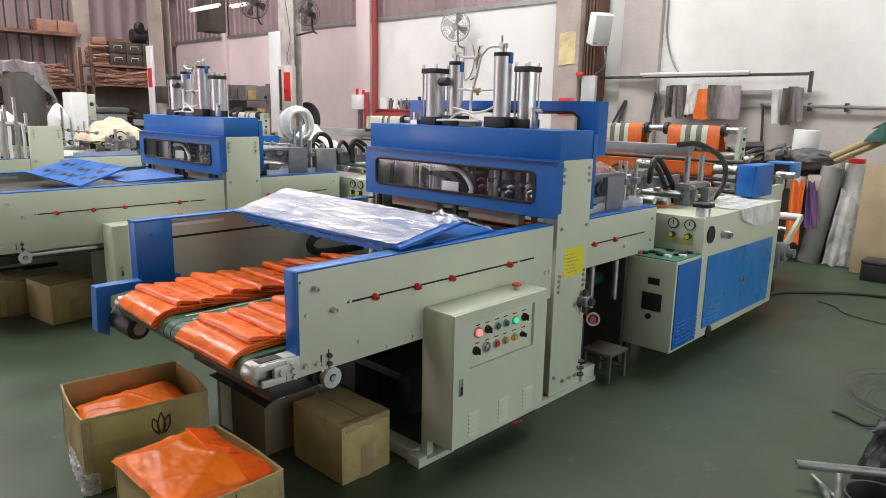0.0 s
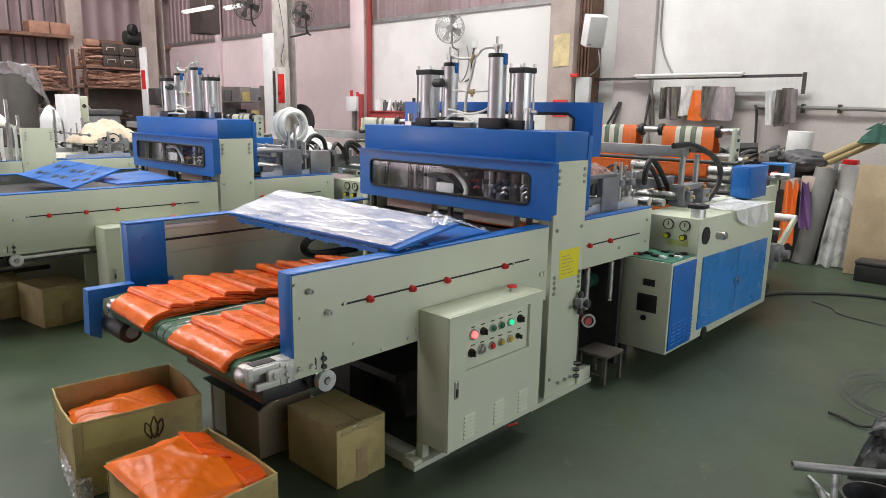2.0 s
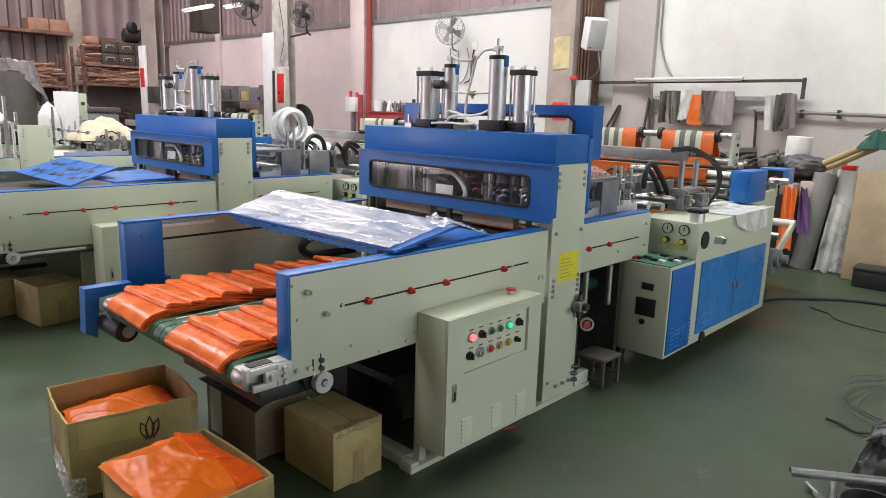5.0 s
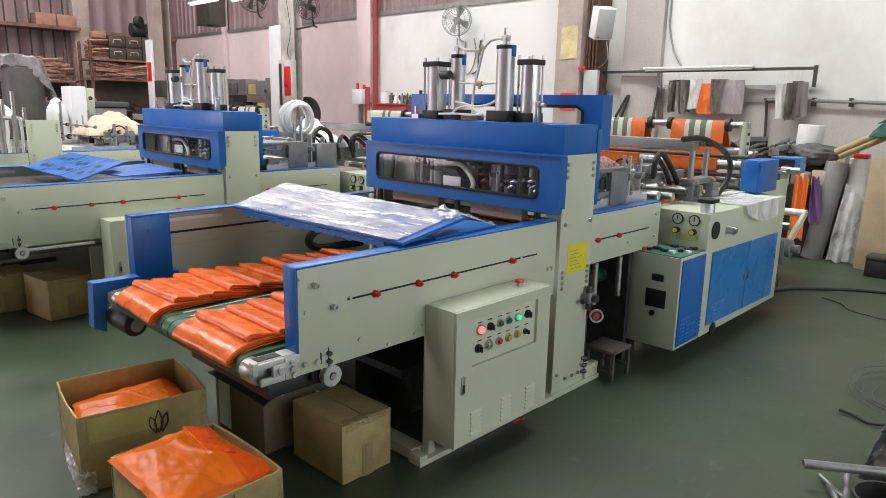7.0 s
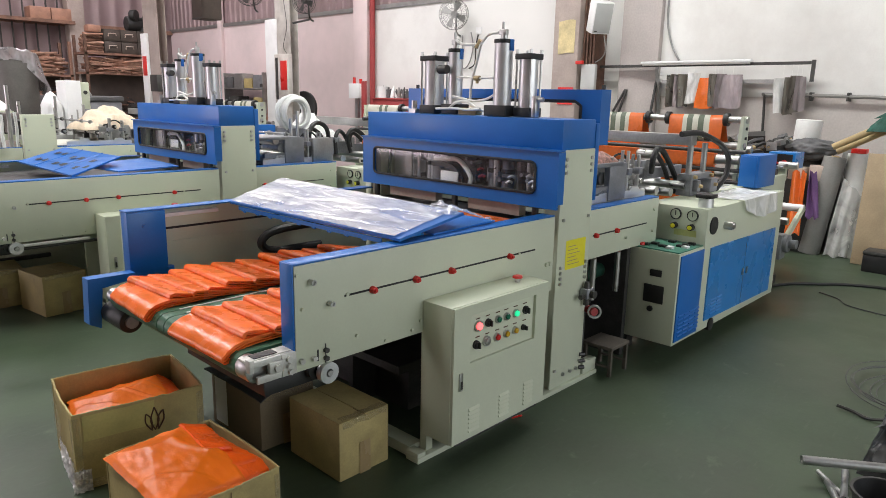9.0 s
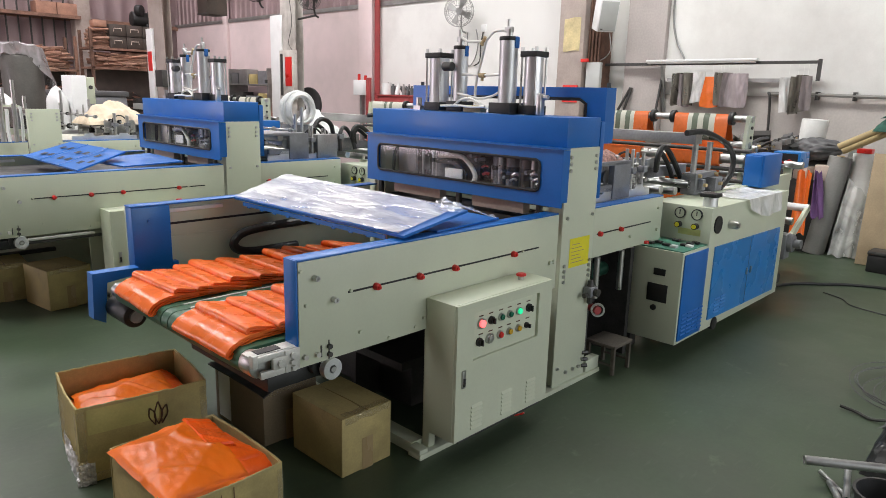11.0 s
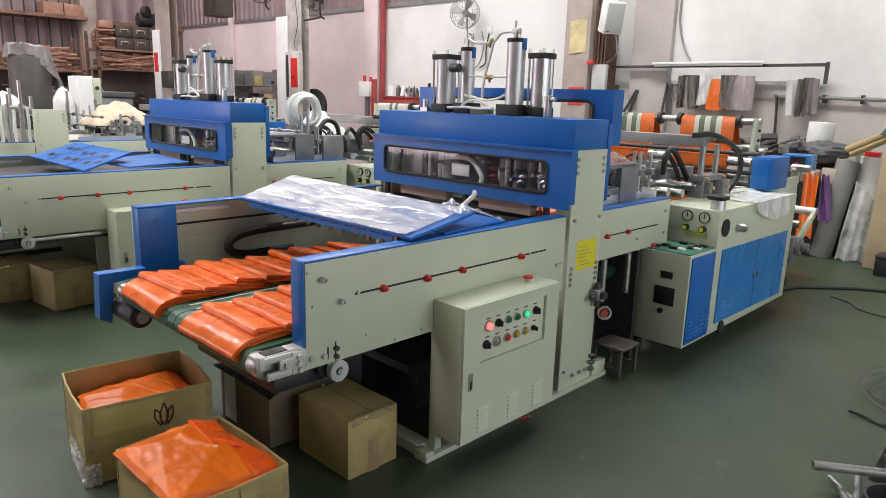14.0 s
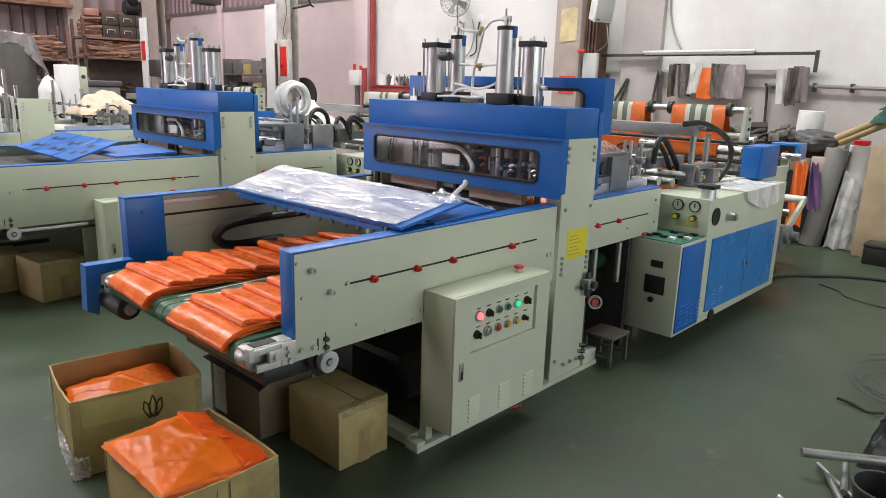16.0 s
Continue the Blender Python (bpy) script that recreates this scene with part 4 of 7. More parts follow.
        part("slide_beam", b_, GALV, mc, "grey notched slide beam")
    b_ = sheet(BM(), lambda u, v: Vector((2.02 + 0.76 * u, 0.22 + 1.06 * v, 1.005 + 0.004 * math.sin(v * 23))), 2, 20, 0.002)
    part("foil_web", b_, STRIPE_W, mc, "pale foil on the feed bed")
    b_ = tub(BM(), [(2.60, 0.30, 1.05), (2.58, 0.26, 1.22), (2.66, 0.22, 1.27), (2.74, 0.2, 1.18), (2.75, 0.18, 1.02)], 0.008, 6)
    part("air_line", b_, BLACK, mc)
    # control cabinet
    cb = part("control_cabinet", bx(BM(), 0.645, 1.321, -0.17, -0.002, 0.127, 0.749, 0.004), CREAM, mc, "cream control cabinet with push buttons")
    bm = frame_plate(BM(), 0.648, 1.318, 0.130, 0.746, 0.752, 1.218, 0.483, 0.700, -0.185, -0.170, 0.002)
    bmesh.ops.transform(bm, matrix=Matrix(((0, 1, 0, 0), (1, 0, 0, 0), (0, 0, 1, 0), (0, 0, 0, 1))), verts=bm.verts)
    bmesh.ops.reverse_faces(bm, faces=bm.faces)
    dr = part("door", bm, CREAM, cb)
    rows = [((0.814, RED_ON, "lit red lamp", 0.021), (0.880, BLACK, "", 0.016), (0.949, GREENPL, "", 0.016), (1.010, GREENPL, "", 0.016), (1.078, GREEN_ON, "lit green lamp", 0.017), (1.152, BLACK, "", 0.017)),
            ((0.803, BLACK, "", 0.017), (0.873, STEEL, "", 0.021), (0.945, RED, "", 0.017), (1.012, YELLOWPL, "", 0.016), (1.078, YELLOWPL, "", 0.016), (1.140, BLACK, "", 0.012))]
    for row, z in zip(rows, (0.637, 0.554)):
        for x, mm, lb, r in row:
            b_ = ring(BM(), (x, -0.174, z), (0, 1, 0), r * 1.15, r * 0.8, 0.012, 20)
            bt = part("button", b_, STEEL if mm != BLACK else BLACK, cb)
            b2 = cy(BM(), (x, -0.170, z), (x, -0.188, z), r * 0.85, 18, r * 0.78, 0.002)
            if mm == BLACK:
                bx(b2, x - 0.004, x + 0.004, -0.20, -0.186, z - r * 0.8, z + r * 0.8, 0.001)
            part("cap", b2, mm, bt, lb)
    bm = BM()
    for x in (0.814, 0.88, 0.949, 1.01, 1.078, 1.15):
        for z in (0.667, 0.584):
            bx(bm, x - 0.014, x + 0.014, -0.1712, -0.1702, z, z + 0.005)
    pieces("legend_print", bm, INK, cb)
    bm = bx(BM(), 0.683, 0.705, -0.192, -0.185, 0.375, 0.455, 0.002)
    hd = part("door_handle", bm, STEEL, cb, "steel flush door handle")
    part("latch", bx(BM(), 0.689, 0.699, -0.196, -0.192, 0.385, 0.42), DARK, hd)
    for x in (0.787, 0.998, 1.184):
        b_ = BM()
        for k in range(6):
            z = 0.160 + 0.020 * k
            prism(b_, [(-0.185, z), (-0.194, z + 0.003), (-0.185, z + 0.014)], "yz", x - 0.036, x + 0.036)
        pieces("louvre", b_, CREAM, cb)
    bm = cy(BM(), (1.19, -0.09, 0.749), (1.19, -0.09, 0.768), 0.014, 14)
    es = part("stop_button", bm, STEEL, cb)
    part("cap", cy(BM(), (1.19, -0.09, 0.768), (1.19, -0.09, 0.780), 0.026, 18, 0.022, 0.004), RED, es, "red mushroom stop button")
    bm = bx(BM(), 0.7, 1.3, -0.16, -0.02, 0.10, 0.127)
    part("plinth", bm, DARK, cb)
    return mc

machine = make_machine()
machine_2 = copy_thing(machine, pose(-0.24, 3.076, 0))
machine_3 = copy_thing(machine, pose(-0.82, 6.12, 0))


def strip_parts(thing_, words):
    """Takes the named parts off a copy."""
    for o in list(thing_.children):
        if o.name.split(".")[0] in words:
            for c in list(o.children_recursive):
                bpy.data.objects.remove(c)
            bpy.data.objects.remove(o)


strip_parts(machine_2, ("warning_label", "gantry", "gantry_rim", "under_frame"))
strip_parts(machine_3, ("warning_label", "housing", "pneumatic_cylinder", "gantry", "gantry_rim", "air_hose", "bent_hose", "hose_bracket", "press_cylinder", "press_plate", "press_strut", "fitting", "hose_coupling", "guide_post", "flow_valve", "press_rod", "press_back", "white_plate", "roller_block", "bolt"))

part("skirt_panel", bx(BM(), -0.10, 1.55, 1.10, 1.12, 0.0, 0.60, 0.002), CREAM, machine_2, "cream lower panel under the belts")
part("skirt_panel", bx(BM(), 0.66, 1.40, 0.30, 0.32, 0.0, 0.60, 0.002), CREAM, machine_2)
part("skirt_rail", bx(BM(), -0.10, 0.64, 1.06, 1.10, 0.25, 0.28, 0.002), DARK, machine_2, "dark rail under the belts")
# dark sheet added to make the trough below the lid look dark
part("dark_trough_sheet", bx(BM(), 0.06, 1.56, 0.09, 1.46, 0.90, 0.93, 0.002), DARK, machine_2, "dark sheet added to darken the trough")
part("belt_rail", bx(BM(), 0.16, 0.60, -0.004, 0.02, 0.570, 0.590, 0.002), PALEALU, machine_2, "pale aluminium belt rail")
part("belt_rail", bx(BM(), 0.10, 0.66, 0.02, 0.05, 0.545, 0.562, 0.002), DARK, machine_2)

# moving carriage with its cable loop, on the first machine only
carriage = part("carriage", bx(BM(), 1.36, 1.42, 0.10, W - 0.02, 0.925, 0.975, 0.003), DARK, machine, "dark sliding gripper carriage")
for k in range(12):
    y = 0.16 + k * 0.105
    part("gripper_finger", bx(BM(), 1.345, 1.36, y, y + 0.022, 0.89, 0.965, 0.002), GALV, carriage, "grey gripper finger")
bm = tub(BM(), [(1.70, 1.40, 0.84), (1.45, 1.40, 0.838), (1.20, 1.40, 0.832), (1.08, 1.40, 0.812), (1.03, 1.40, 0.765), (1.06, 1.40, 0.722), (1.15, 1.40, 0.702), (1.30, 1.40, 0.70), (1.44, 1.40, 0.70)], 0.025, 10)
part("cable_loop", bm, BLACK, carriage, "black bent cable loop")
bm = bx(BM(), 1.66, 1.84, 0.20, 0.58, 0.956, 0.972, 0.004)
part("drawn_foil", bm, ORANGE, carriage, "orange foil drawn along")
pusher = part("pusher", tub(BM(), [(1.47, 0.52, 1.085), (1.45, 0.50, 1.075), (1.40, 0.52, 1.03), (1.36, 0.54, 0.99)], 0.013, 8), WHITEPL, machine, "white pusher strip")
lifted = part("lifted_foil", sheet(BM(), lambda u, v: Vector((1.635 + 0.055 * v, 0.03 + 0.188 * u, 0.957 + 0.083 * v + 0.003 * math.sin(u * 9))), 10, 4, 0.003), ORANGE, machine, "orange foil lifted behind the sealing bar")


# ---------------------------------------------------------------- lids with wrapping
def tilted(p_fl, p_fr, p_bl, p_br):
    """fn(u, v) over four corners: u across, v from front to back."""
    a, b, c, d = (Vector(p) for p in (p_fl, p_fr, p_bl, p_br))
    return lambda u, v: a.lerp(b, u).lerp(c.lerp(d, u), v)


LID = ((0.497, 1.33, 1.022), (0.515, 0.006, 1.022), (0.91, 1.46, 1.103), (0.965, 0.063, 1.075))
lid = thing("cover_board", "blue sheet metal cover lid in clear wrapping foil", "lid", x=0, y=0, z=0)
f0 = tilted(*LID)
part("board", sheet(BM(), lambda u, v: f0(u, v), 1, 1, 0.012), BLUE, lid)

part("flange", sheet(BM(), lambda u, v: f0(0.065 + 0.85 * u, 0) + Vector((0.003, 0, -0.004 - 0.020 * v)), 1, 1, 0.003), BLUE, lid, "turned-down blue edge")
for k in range(9):
    part("tab", sheet(BM(), lambda u, v, k=k: f0(0.10 + 0.09 * k + 0.022 * u, 0) + Vector((-0.0012, 0, -0.020 - 0.010 * v)), 1, 1, 0.003), BLUE, lid)


def wrapped(u, v):
    p = f0(u, v) + Vector((0, 0, 0.0155))
    w = noise.noise(Vector((u * 16, v * 5, 0))) * 0.005 + noise.noise(Vector((u * 40, v * 9, 3))) * 0.003
    return p + Vector((0, 0, abs(w) + 0.002))


f1 = lambda u, v: wrapped(u * (0.975 - 0.015 * v), v)
part("wrapping", sheet(BM(), f1, 70, 30), WRAP, lid, "wrinkled clear wrapping foil")


def crumpled(u, v):
    """Loose foil end: from the lid's corner backwards, sagging to the second lid."""
    p = f0(0.885 + 0.115 * u, 0.80 + 0.20 * min(1.0, v * 2))
    w = max(0.0, v - 0.5) * 2
    r = 0.016 * noise.noise(Vector((u * 5, v * 6, 9))) + 0.007 * noise.noise(Vector((u * 13, v * 15, 2)))
    return p + Vector((0.17 * w * (0.7 + 0.5 * u) + r, -0.02 * u * w + r, 0.019 + abs(r) * 1.3 + 0.02 * math.sin(math.pi * min(1, v * 1.3)) * (1 - u) - 0.075 * w * (0.25 + 0.75 * u)))


part("loose_foil", sheet(BM(), crumpled, 26, 30), THINFILM, lid, "crumpled loose end of the foil")
lid2 = thing("cover_board", "second blue cover lid lying under the wrapped one", "lid")
f2 = tilted((0.72, 0.60, 1.020), (0.74, 0.035, 1.014), (1.12, 0.66, 1.030), (1.20, 0.07, 1.016))
part("board", sheet(BM(), f2, 1, 1, 0.008), BLUE, lid2)

# lid on the second machine, with punched openings
lid3 = thing("cover_board", "bare blue perforated cover lid lying askew", "lid")
f3 = tilted((0.293, 4.365, 1.02), (0.288, 3.092, 1.02), (0.66, 4.371, 1.12), (0.776, 3.492, 1.10))
up3 = (f3(0.5, 1) - f3(0.5, 0)).cross(f3(0, 0.5) - f3(1, 0.5)).normalized()
if up3.z < 0:
    up3 = -up3
part("board", sheet(BM(), lambda u, v: f3(u, v) - up3 * 0.006, 1, 1, 0.012), BLUE, lid3)
bm = BM()
for u0 in (0.34, 0.70):
    sheet(bm, lambda u, v, u0=u0: f3(u0 + 0.012 * u, v) + up3 * (0.0066 + 0.006 * math.sin(math.pi * u)), 4, 1)
pieces("rib", bm, BLUE, lid3)
for u0, v0, lu in ((0.12, 0.22, 0.06), (0.12, 0.62, 0.06), (0.24, 0.24, 0.05), (0.24, 0.64, 0.05), (0.46, 0.2, 0.06), (0.46, 0.55, 0.06), (0.58, 0.22, 0.06), (0.58, 0.58, 0.06), (0.80, 0.2, 0.06), (0.80, 0.56, 0.06), (0.90, 0.3, 0.05)):
    part("opening", sheet(BM(), lambda u, v, u0=u0, v0=v0, lu=lu: f3(u0 + lu * u, v0 + 0.13 * v) + up3 * 0.0068, 1, 1), BLACK, lid3, "dark punched opening")
lid4 = thing("cover_board", "blue cover lid flat on the side panels", "lid")
part("board", sheet(BM(), tilted((0.55, 3.75, 1.02), (0.62, 3.15, 1.02), (1.15, 3.95, 1.035), (1.10, 3.20, 1.03)), 1, 1, 0.010), BLUE, lid4)


# ---------------------------------------------------------------- orange bags on the belts
def bag_pack(x, y0, y1, z, length=0.30, h=0.034, seed=0, drop=0.0, rise=0.0):
    """A folded pack of bags: a fat rounded fold in front, thinning to its tail; drop hangs the fold over the belt's nose."""
    bm = BM()
    rng = random.Random(seed)
    ph, skew = rng.random() * 9, rng.uniform(-0.015, 0.015)
    line = []      # middle line of the pack and its half thickness
    for i in range(15):
        s = i / 14
        xx, zz = s * length, rise * s
        if drop:
            a = max(0.0, 1 - s / 0.24)
            xx, zz = xx * (1 - 0.6 * a) + 0.004 * a, zz - drop * a ** 1.5
        line.append((xx, zz, h * 0.5 * (1 - 0.72 * s ** 1.2)))
    loop = []
    for i in range(15):
        x_, z_, t = line[i]
        j, k = max(i - 1, 0), min(i + 1, 14)
        d = Vector((line[k][0] - line[j][0], line[k][1] - line[j][1])).normalized()
        loop.append((x_, z_, t, -d.y, d.x, i / 14))
    def ring_of(share):
        """The closed outline of one layer; share of the full thickness."""
        out = [(x_ + nx * t * share, z_ + nz * t * share, s, 1) for x_, z_, t, nx, nz, s in loop[::-1]]
        x_, z_, t, nx, nz, s = loop[0]
        t *= share
        for k in range(1, 6):
            a = math.pi * k / 6
            out.append((x_ + t * (nx * math.cos(a) - nz * math.sin(a)), z_ + t * (nz * math.cos(a) + nx * math.sin(a)), 0, 1))
        return out + [(x_ - nx * t * share, z_ - nz * t * share, s, 0) for x_, z_, t, nx, nz, s in loop]

    def rows_of(ring_, inset):
        rows = []
        for j in range(ny + 1):
            v = j / ny
            y = y0 + inset + (y1 - y0 - 2 * inset) * v
            row = []
            for px_, pz_, s, up in ring_:
                w = up * (0.0025 * noise.noise(Vector((s * 3 + ph, v * 2.4, ph))) - 0.0013 * max(0.0, 0.16 - abs(noise.noise(Vector((s * 5 + v * 2.5, v * 3 - s * 2 + ph, 4))))) * 3 + 0.0011 * noise.noise(Vector((s * 20 + v * 16, v * 30 - s * 9, ph))))
                row.append(bm.verts.new((x + px_ + skew * (v - 0.5) * 2 + 0.003 * noise.noise(Vector((v * 3, ph, 1))), y + 0.010 * noise.noise(Vector((s * 5, ph, 2))), z + h * 0.5 + pz_ + w)))
            rows.append(row)
        return rows

    ny = 30
    for outer, inner, inset in ((1.0, 0.62, 0.0), (0.45, 0.12, 0.006)):
        ro, ri = rows_of(ring_of(outer), inset), rows_of(ring_of(inner), inset)
        m = len(ro[0])
        for rr in (ro, ri):
            for a_, b_ in zip(rr, rr[1:]):
                for k in range(m):
                    bm.faces.new((a_[k], a_[(k + 1) % m], b_[(k + 1) % m], b_[k]))
        for j in (0, ny):
            for k in range(m):
                bm.faces.new((ro[j][k], ro[j][(k + 1) % m], ri[j][(k + 1) % m], ri[j][k]))
    bmesh.ops.recalc_face_normals(bm, faces=bm.faces)
    pk = solo("bag_pack", bm, ORANGE, "folded pack of glossy orange plastic bags on the belt", "plastic bags", "bag packs on the belts")
    return pk


def bag_row(y0, y1, fronts, seed):
    bag_pack(fronts[0] + 0.006, y0, y1, 0.694, 0.42, 0.036, seed, 0.042)
    for k, x in enumerate(fronts[1:], 1):
        h = 0.034 + 0.006 * math.sin(k * 1.9)
        bag_pack(x, y0 + 0.012 * math.sin(k * 2.1), y1 + 0.012 * math.cos(k * 1.7), 0.712 + min(k - 1, 1) * 0.008, 0.32, h, seed + k, 0.0, -0.050)


bag_row(0.14, 0.56, (-0.212, -0.105, 0.015, 0.125, 0.25, 0.37, 0.49, 0.62, 0.75), 10)
bag_row(0.78, 1.20, (-0.205, -0.090, -0.003, 0.088, 0.182, 0.315, 0.45, 0.60, 0.73, 0.86, 0.98), 40)


# ---------------------------------------------------------------- cartons
def open_carton(label, w, d, h, x, y, rz, worn=False):
    """Board walls with nicked rims, corner tape and print; worn adds the emblem, a pale patch and torn film."""
    c = thing("open_carton", label, "cardboard box", "open cartons of bags", x, y, 0, rz)
    t = 0.006
    part("carton_bottom", bx(BM(), -w / 2, w / 2, -d / 2, d / 2, 0.001, t), CARTON, c)

    def face(side, u, v, off=0.0):
        """A point on one wall; u along it, v upwards, off outwards."""
        out = 0.009 * math.sin(math.pi * u) * v + 0.0025 * noise.noise(Vector((u * 5, v * 4, w * 9))) + off
        nick = -0.012 * max(0.0, noise.noise(Vector((u * 9, w * 31, 3))) - 0.25) - 0.004 * abs(noise.noise(Vector((u * 26, d * 17, 5)))) if v > 0.97 else 0.0
        a, z = u - 0.5, h * v + nick
        return Vector({"front": (a * w, -d / 2 - out, z), "back": (a * w, d / 2 + out, z), "left": (-w / 2 - out, a * d, z), "right": (w / 2 + out, a * d, z)}[side])

    for side in ("front", "back", "left", "right"):
        b0, b1 = (0.0, 1.0) if side in ("front", "back") else (0.006, 0.994)
        part("carton_wall", sheet(BM(), lambda u, v, side=side: face(side, b0 + (b1 - b0) * u, v, -t / 2), 40, 12, t), CARTON, c)
        part("rim", tub(BM(), [face(side, b0 + (b1 - b0) * k / 40, 1.0, -t / 2) for k in range(41)], 0.0034, 5, 0), CARTON, c)

    def strip(name, side, u0, u1, v0, v1, mm, lb="", crumple=0.002, off=0.002):
        fn = lambda u, v: face(side, u0 + (u1 - u0) * u, (v0 + (v1 - v0) * v) * 0.965, off + crumple * abs(noise.noise(Vector((u * 7 + u0 * 9, v * 9, w * 7)))))
        part(name, sheet(BM(), fn, 14, 18), mm, c, lb)

    strip("corner_tape", "front", 0.0, 0.055, 0.02, 0.99, TAPEFILM, "clear glossy tape on the corner", 0.003)
    strip("corner_tape", "front", 0.94, 1.0, 0.02, 0.96, TAPEFILM, "", 0.003)
    strip("corner_tape", "left", 0.0, 0.07, 0.0, 0.98, TAPEFILM, "", 0.003)
    if worn:
        # patch added to make the upper part of the front lighter
        strip("pale_patch", "front", 0.07, 0.60, 0.66, 1.0, CARTON_PALE, "lighter olive patch added on the front", 0.001, 0.0012)
        strip("bottom_tape", "front", 0.02, 0.98, 0.02, 0.13, TAPEFILM, "torn clear tape along the bottom", 0.006)
        strip("torn_film", "left", 0.02, 0.62, 0.0, 0.42, BAGFILM, "crumpled torn film on the side", 0.020, 0.004)
        strip("torn_film", "left", 0.50, 0.98, 0.20, 0.94, TAPEFILM, "", 0.007, 0.004)
        strip("torn_film", "front", -0.035, 0.10, 0.0, 0.30, BAGFILM, "", 0.024, 0.006)
        bm = BM()
        for q in (-1, 0, 1):
            for sg in (-1, 1):
                pts = [(q * 0.020, -0.048), (q * 0.036 + sg * (0.024 - 0.006 * abs(q)), -0.010), (q * 0.042 + sg * (0.020 - 0.006 * abs(q)), 0.016), (q * 0.052, 0.056 - 0.022 * abs(q))]
                tub(bm, [face("front", 0.5 + (0.05 + a * 0.68) / w, 0.70 + b / h, 0.0022) for a, b in pts], 0.0030, 6)
        part("printed_emblem", bm, INK, c, "dark printed flower emblem")
    else:
        strip("seam", "front", 0.405, 0.411, 0.70, 0.96, INK, "dark cut slit", 0.0)
        strip("seam", "front", 0.515, 0.524, 0.68, 1.0, INK, "", 0.0)
        strip("bottom_tape", "front", 0.36, 0.58, 0.0, 0.62, TAPE, "brown packing tape", 0.001)
    return c


def bag_heap(x, y, z, rz, seed, planes, layers):
    """Flat folded orange bags thrown on one another: broad faces, sharp folds and rounded front edges."""
    hp = thing("bag_heap", "loose heap of creased orange plastic bags in the carton", "plastic bags", "bag heaps", x, y, z, rz)
    for k, (x0, x1, y0, y1, lift, turn, mm) in enumerate(layers):
        ca, sa, mx, my = math.cos(radians(turn)), math.sin(radians(turn)), (x0 + x1) / 2, (y0 + y1) / 2

        def fn(u, v, k=k):
            roll_ = max(0.0, 1 - v / 0.07)
            lx, ly = (u - 0.5) * (x1 - x0), (max(v, 0.07) - 0.5) * (y1 - y0)
            ly -= 0.013 * math.sin(roll_ * math.pi * 0.95)
            px_, py_ = mx + lx * ca - ly * sa, my + lx * sa + ly * ca
            zz = min(p0 + px_ * p1 + py_ * p2 for p0, p1, p2 in planes)
            fold = 0.050 * max(0.0, 0.12 - abs(noise.noise(Vector((px_ * 4 + k * 5, py_ * 5 + px_ * 3, seed + k)))))
            fine = 0.0035 * noise.noise(Vector((px_ * 14, py_ * 18, seed + k))) + 0.0016 * noise.noise(Vector((px_ * 45, py_ * 40, seed)))
            rim = max(0.0, 1 - min(u, 1 - u, 1 - v) * 22)
            return Vector((px_, py_, zz + lift + fold + fine - 0.010 * rim - 0.013 * (1 - math.cos(roll_ * math.pi * 0.95))))
        part("bag", sheet(BM(), fn, 60, 60, 0.004), mm, hp)
    return hp


open_carton("worn open carton with a printed emblem, half full of orange bags", 0.52, 0.45, 0.335, -0.245, 0.97, -8.0, True)
bag_heap(-0.235, 0.968, 0.232, -8, 5, ((0.075, 0.08, -0.30), (0.062, -0.06, 0.20), (0.098, -0.42, 0.06), (0.085, 0.26, 0.12)),
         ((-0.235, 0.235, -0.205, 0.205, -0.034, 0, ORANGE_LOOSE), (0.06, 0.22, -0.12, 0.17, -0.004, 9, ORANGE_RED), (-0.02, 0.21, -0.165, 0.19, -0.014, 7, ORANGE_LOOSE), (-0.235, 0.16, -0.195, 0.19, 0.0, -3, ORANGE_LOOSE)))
open_carton("open carton heaped with orange bags", 0.41, 0.51, 0.295, -0.322, 0.204, 0.0)
bag_heap(-0.325, 0.204, 0.220, 0, 8, ((0.158, 0.05, -0.30), (0.122, 0.10, 0.16), (0.128, -0.34, -0.05), (0.165, 0.42, 0.05), (0.150, -0.10, 0.45)),
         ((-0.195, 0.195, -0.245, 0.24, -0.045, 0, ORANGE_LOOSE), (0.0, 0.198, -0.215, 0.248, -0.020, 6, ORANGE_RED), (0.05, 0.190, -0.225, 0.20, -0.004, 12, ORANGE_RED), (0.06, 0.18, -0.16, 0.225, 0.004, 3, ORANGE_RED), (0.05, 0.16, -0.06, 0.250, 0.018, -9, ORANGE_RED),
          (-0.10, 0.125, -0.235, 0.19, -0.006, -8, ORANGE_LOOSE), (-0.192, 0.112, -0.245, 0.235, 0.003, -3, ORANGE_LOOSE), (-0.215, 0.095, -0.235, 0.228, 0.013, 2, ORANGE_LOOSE)))


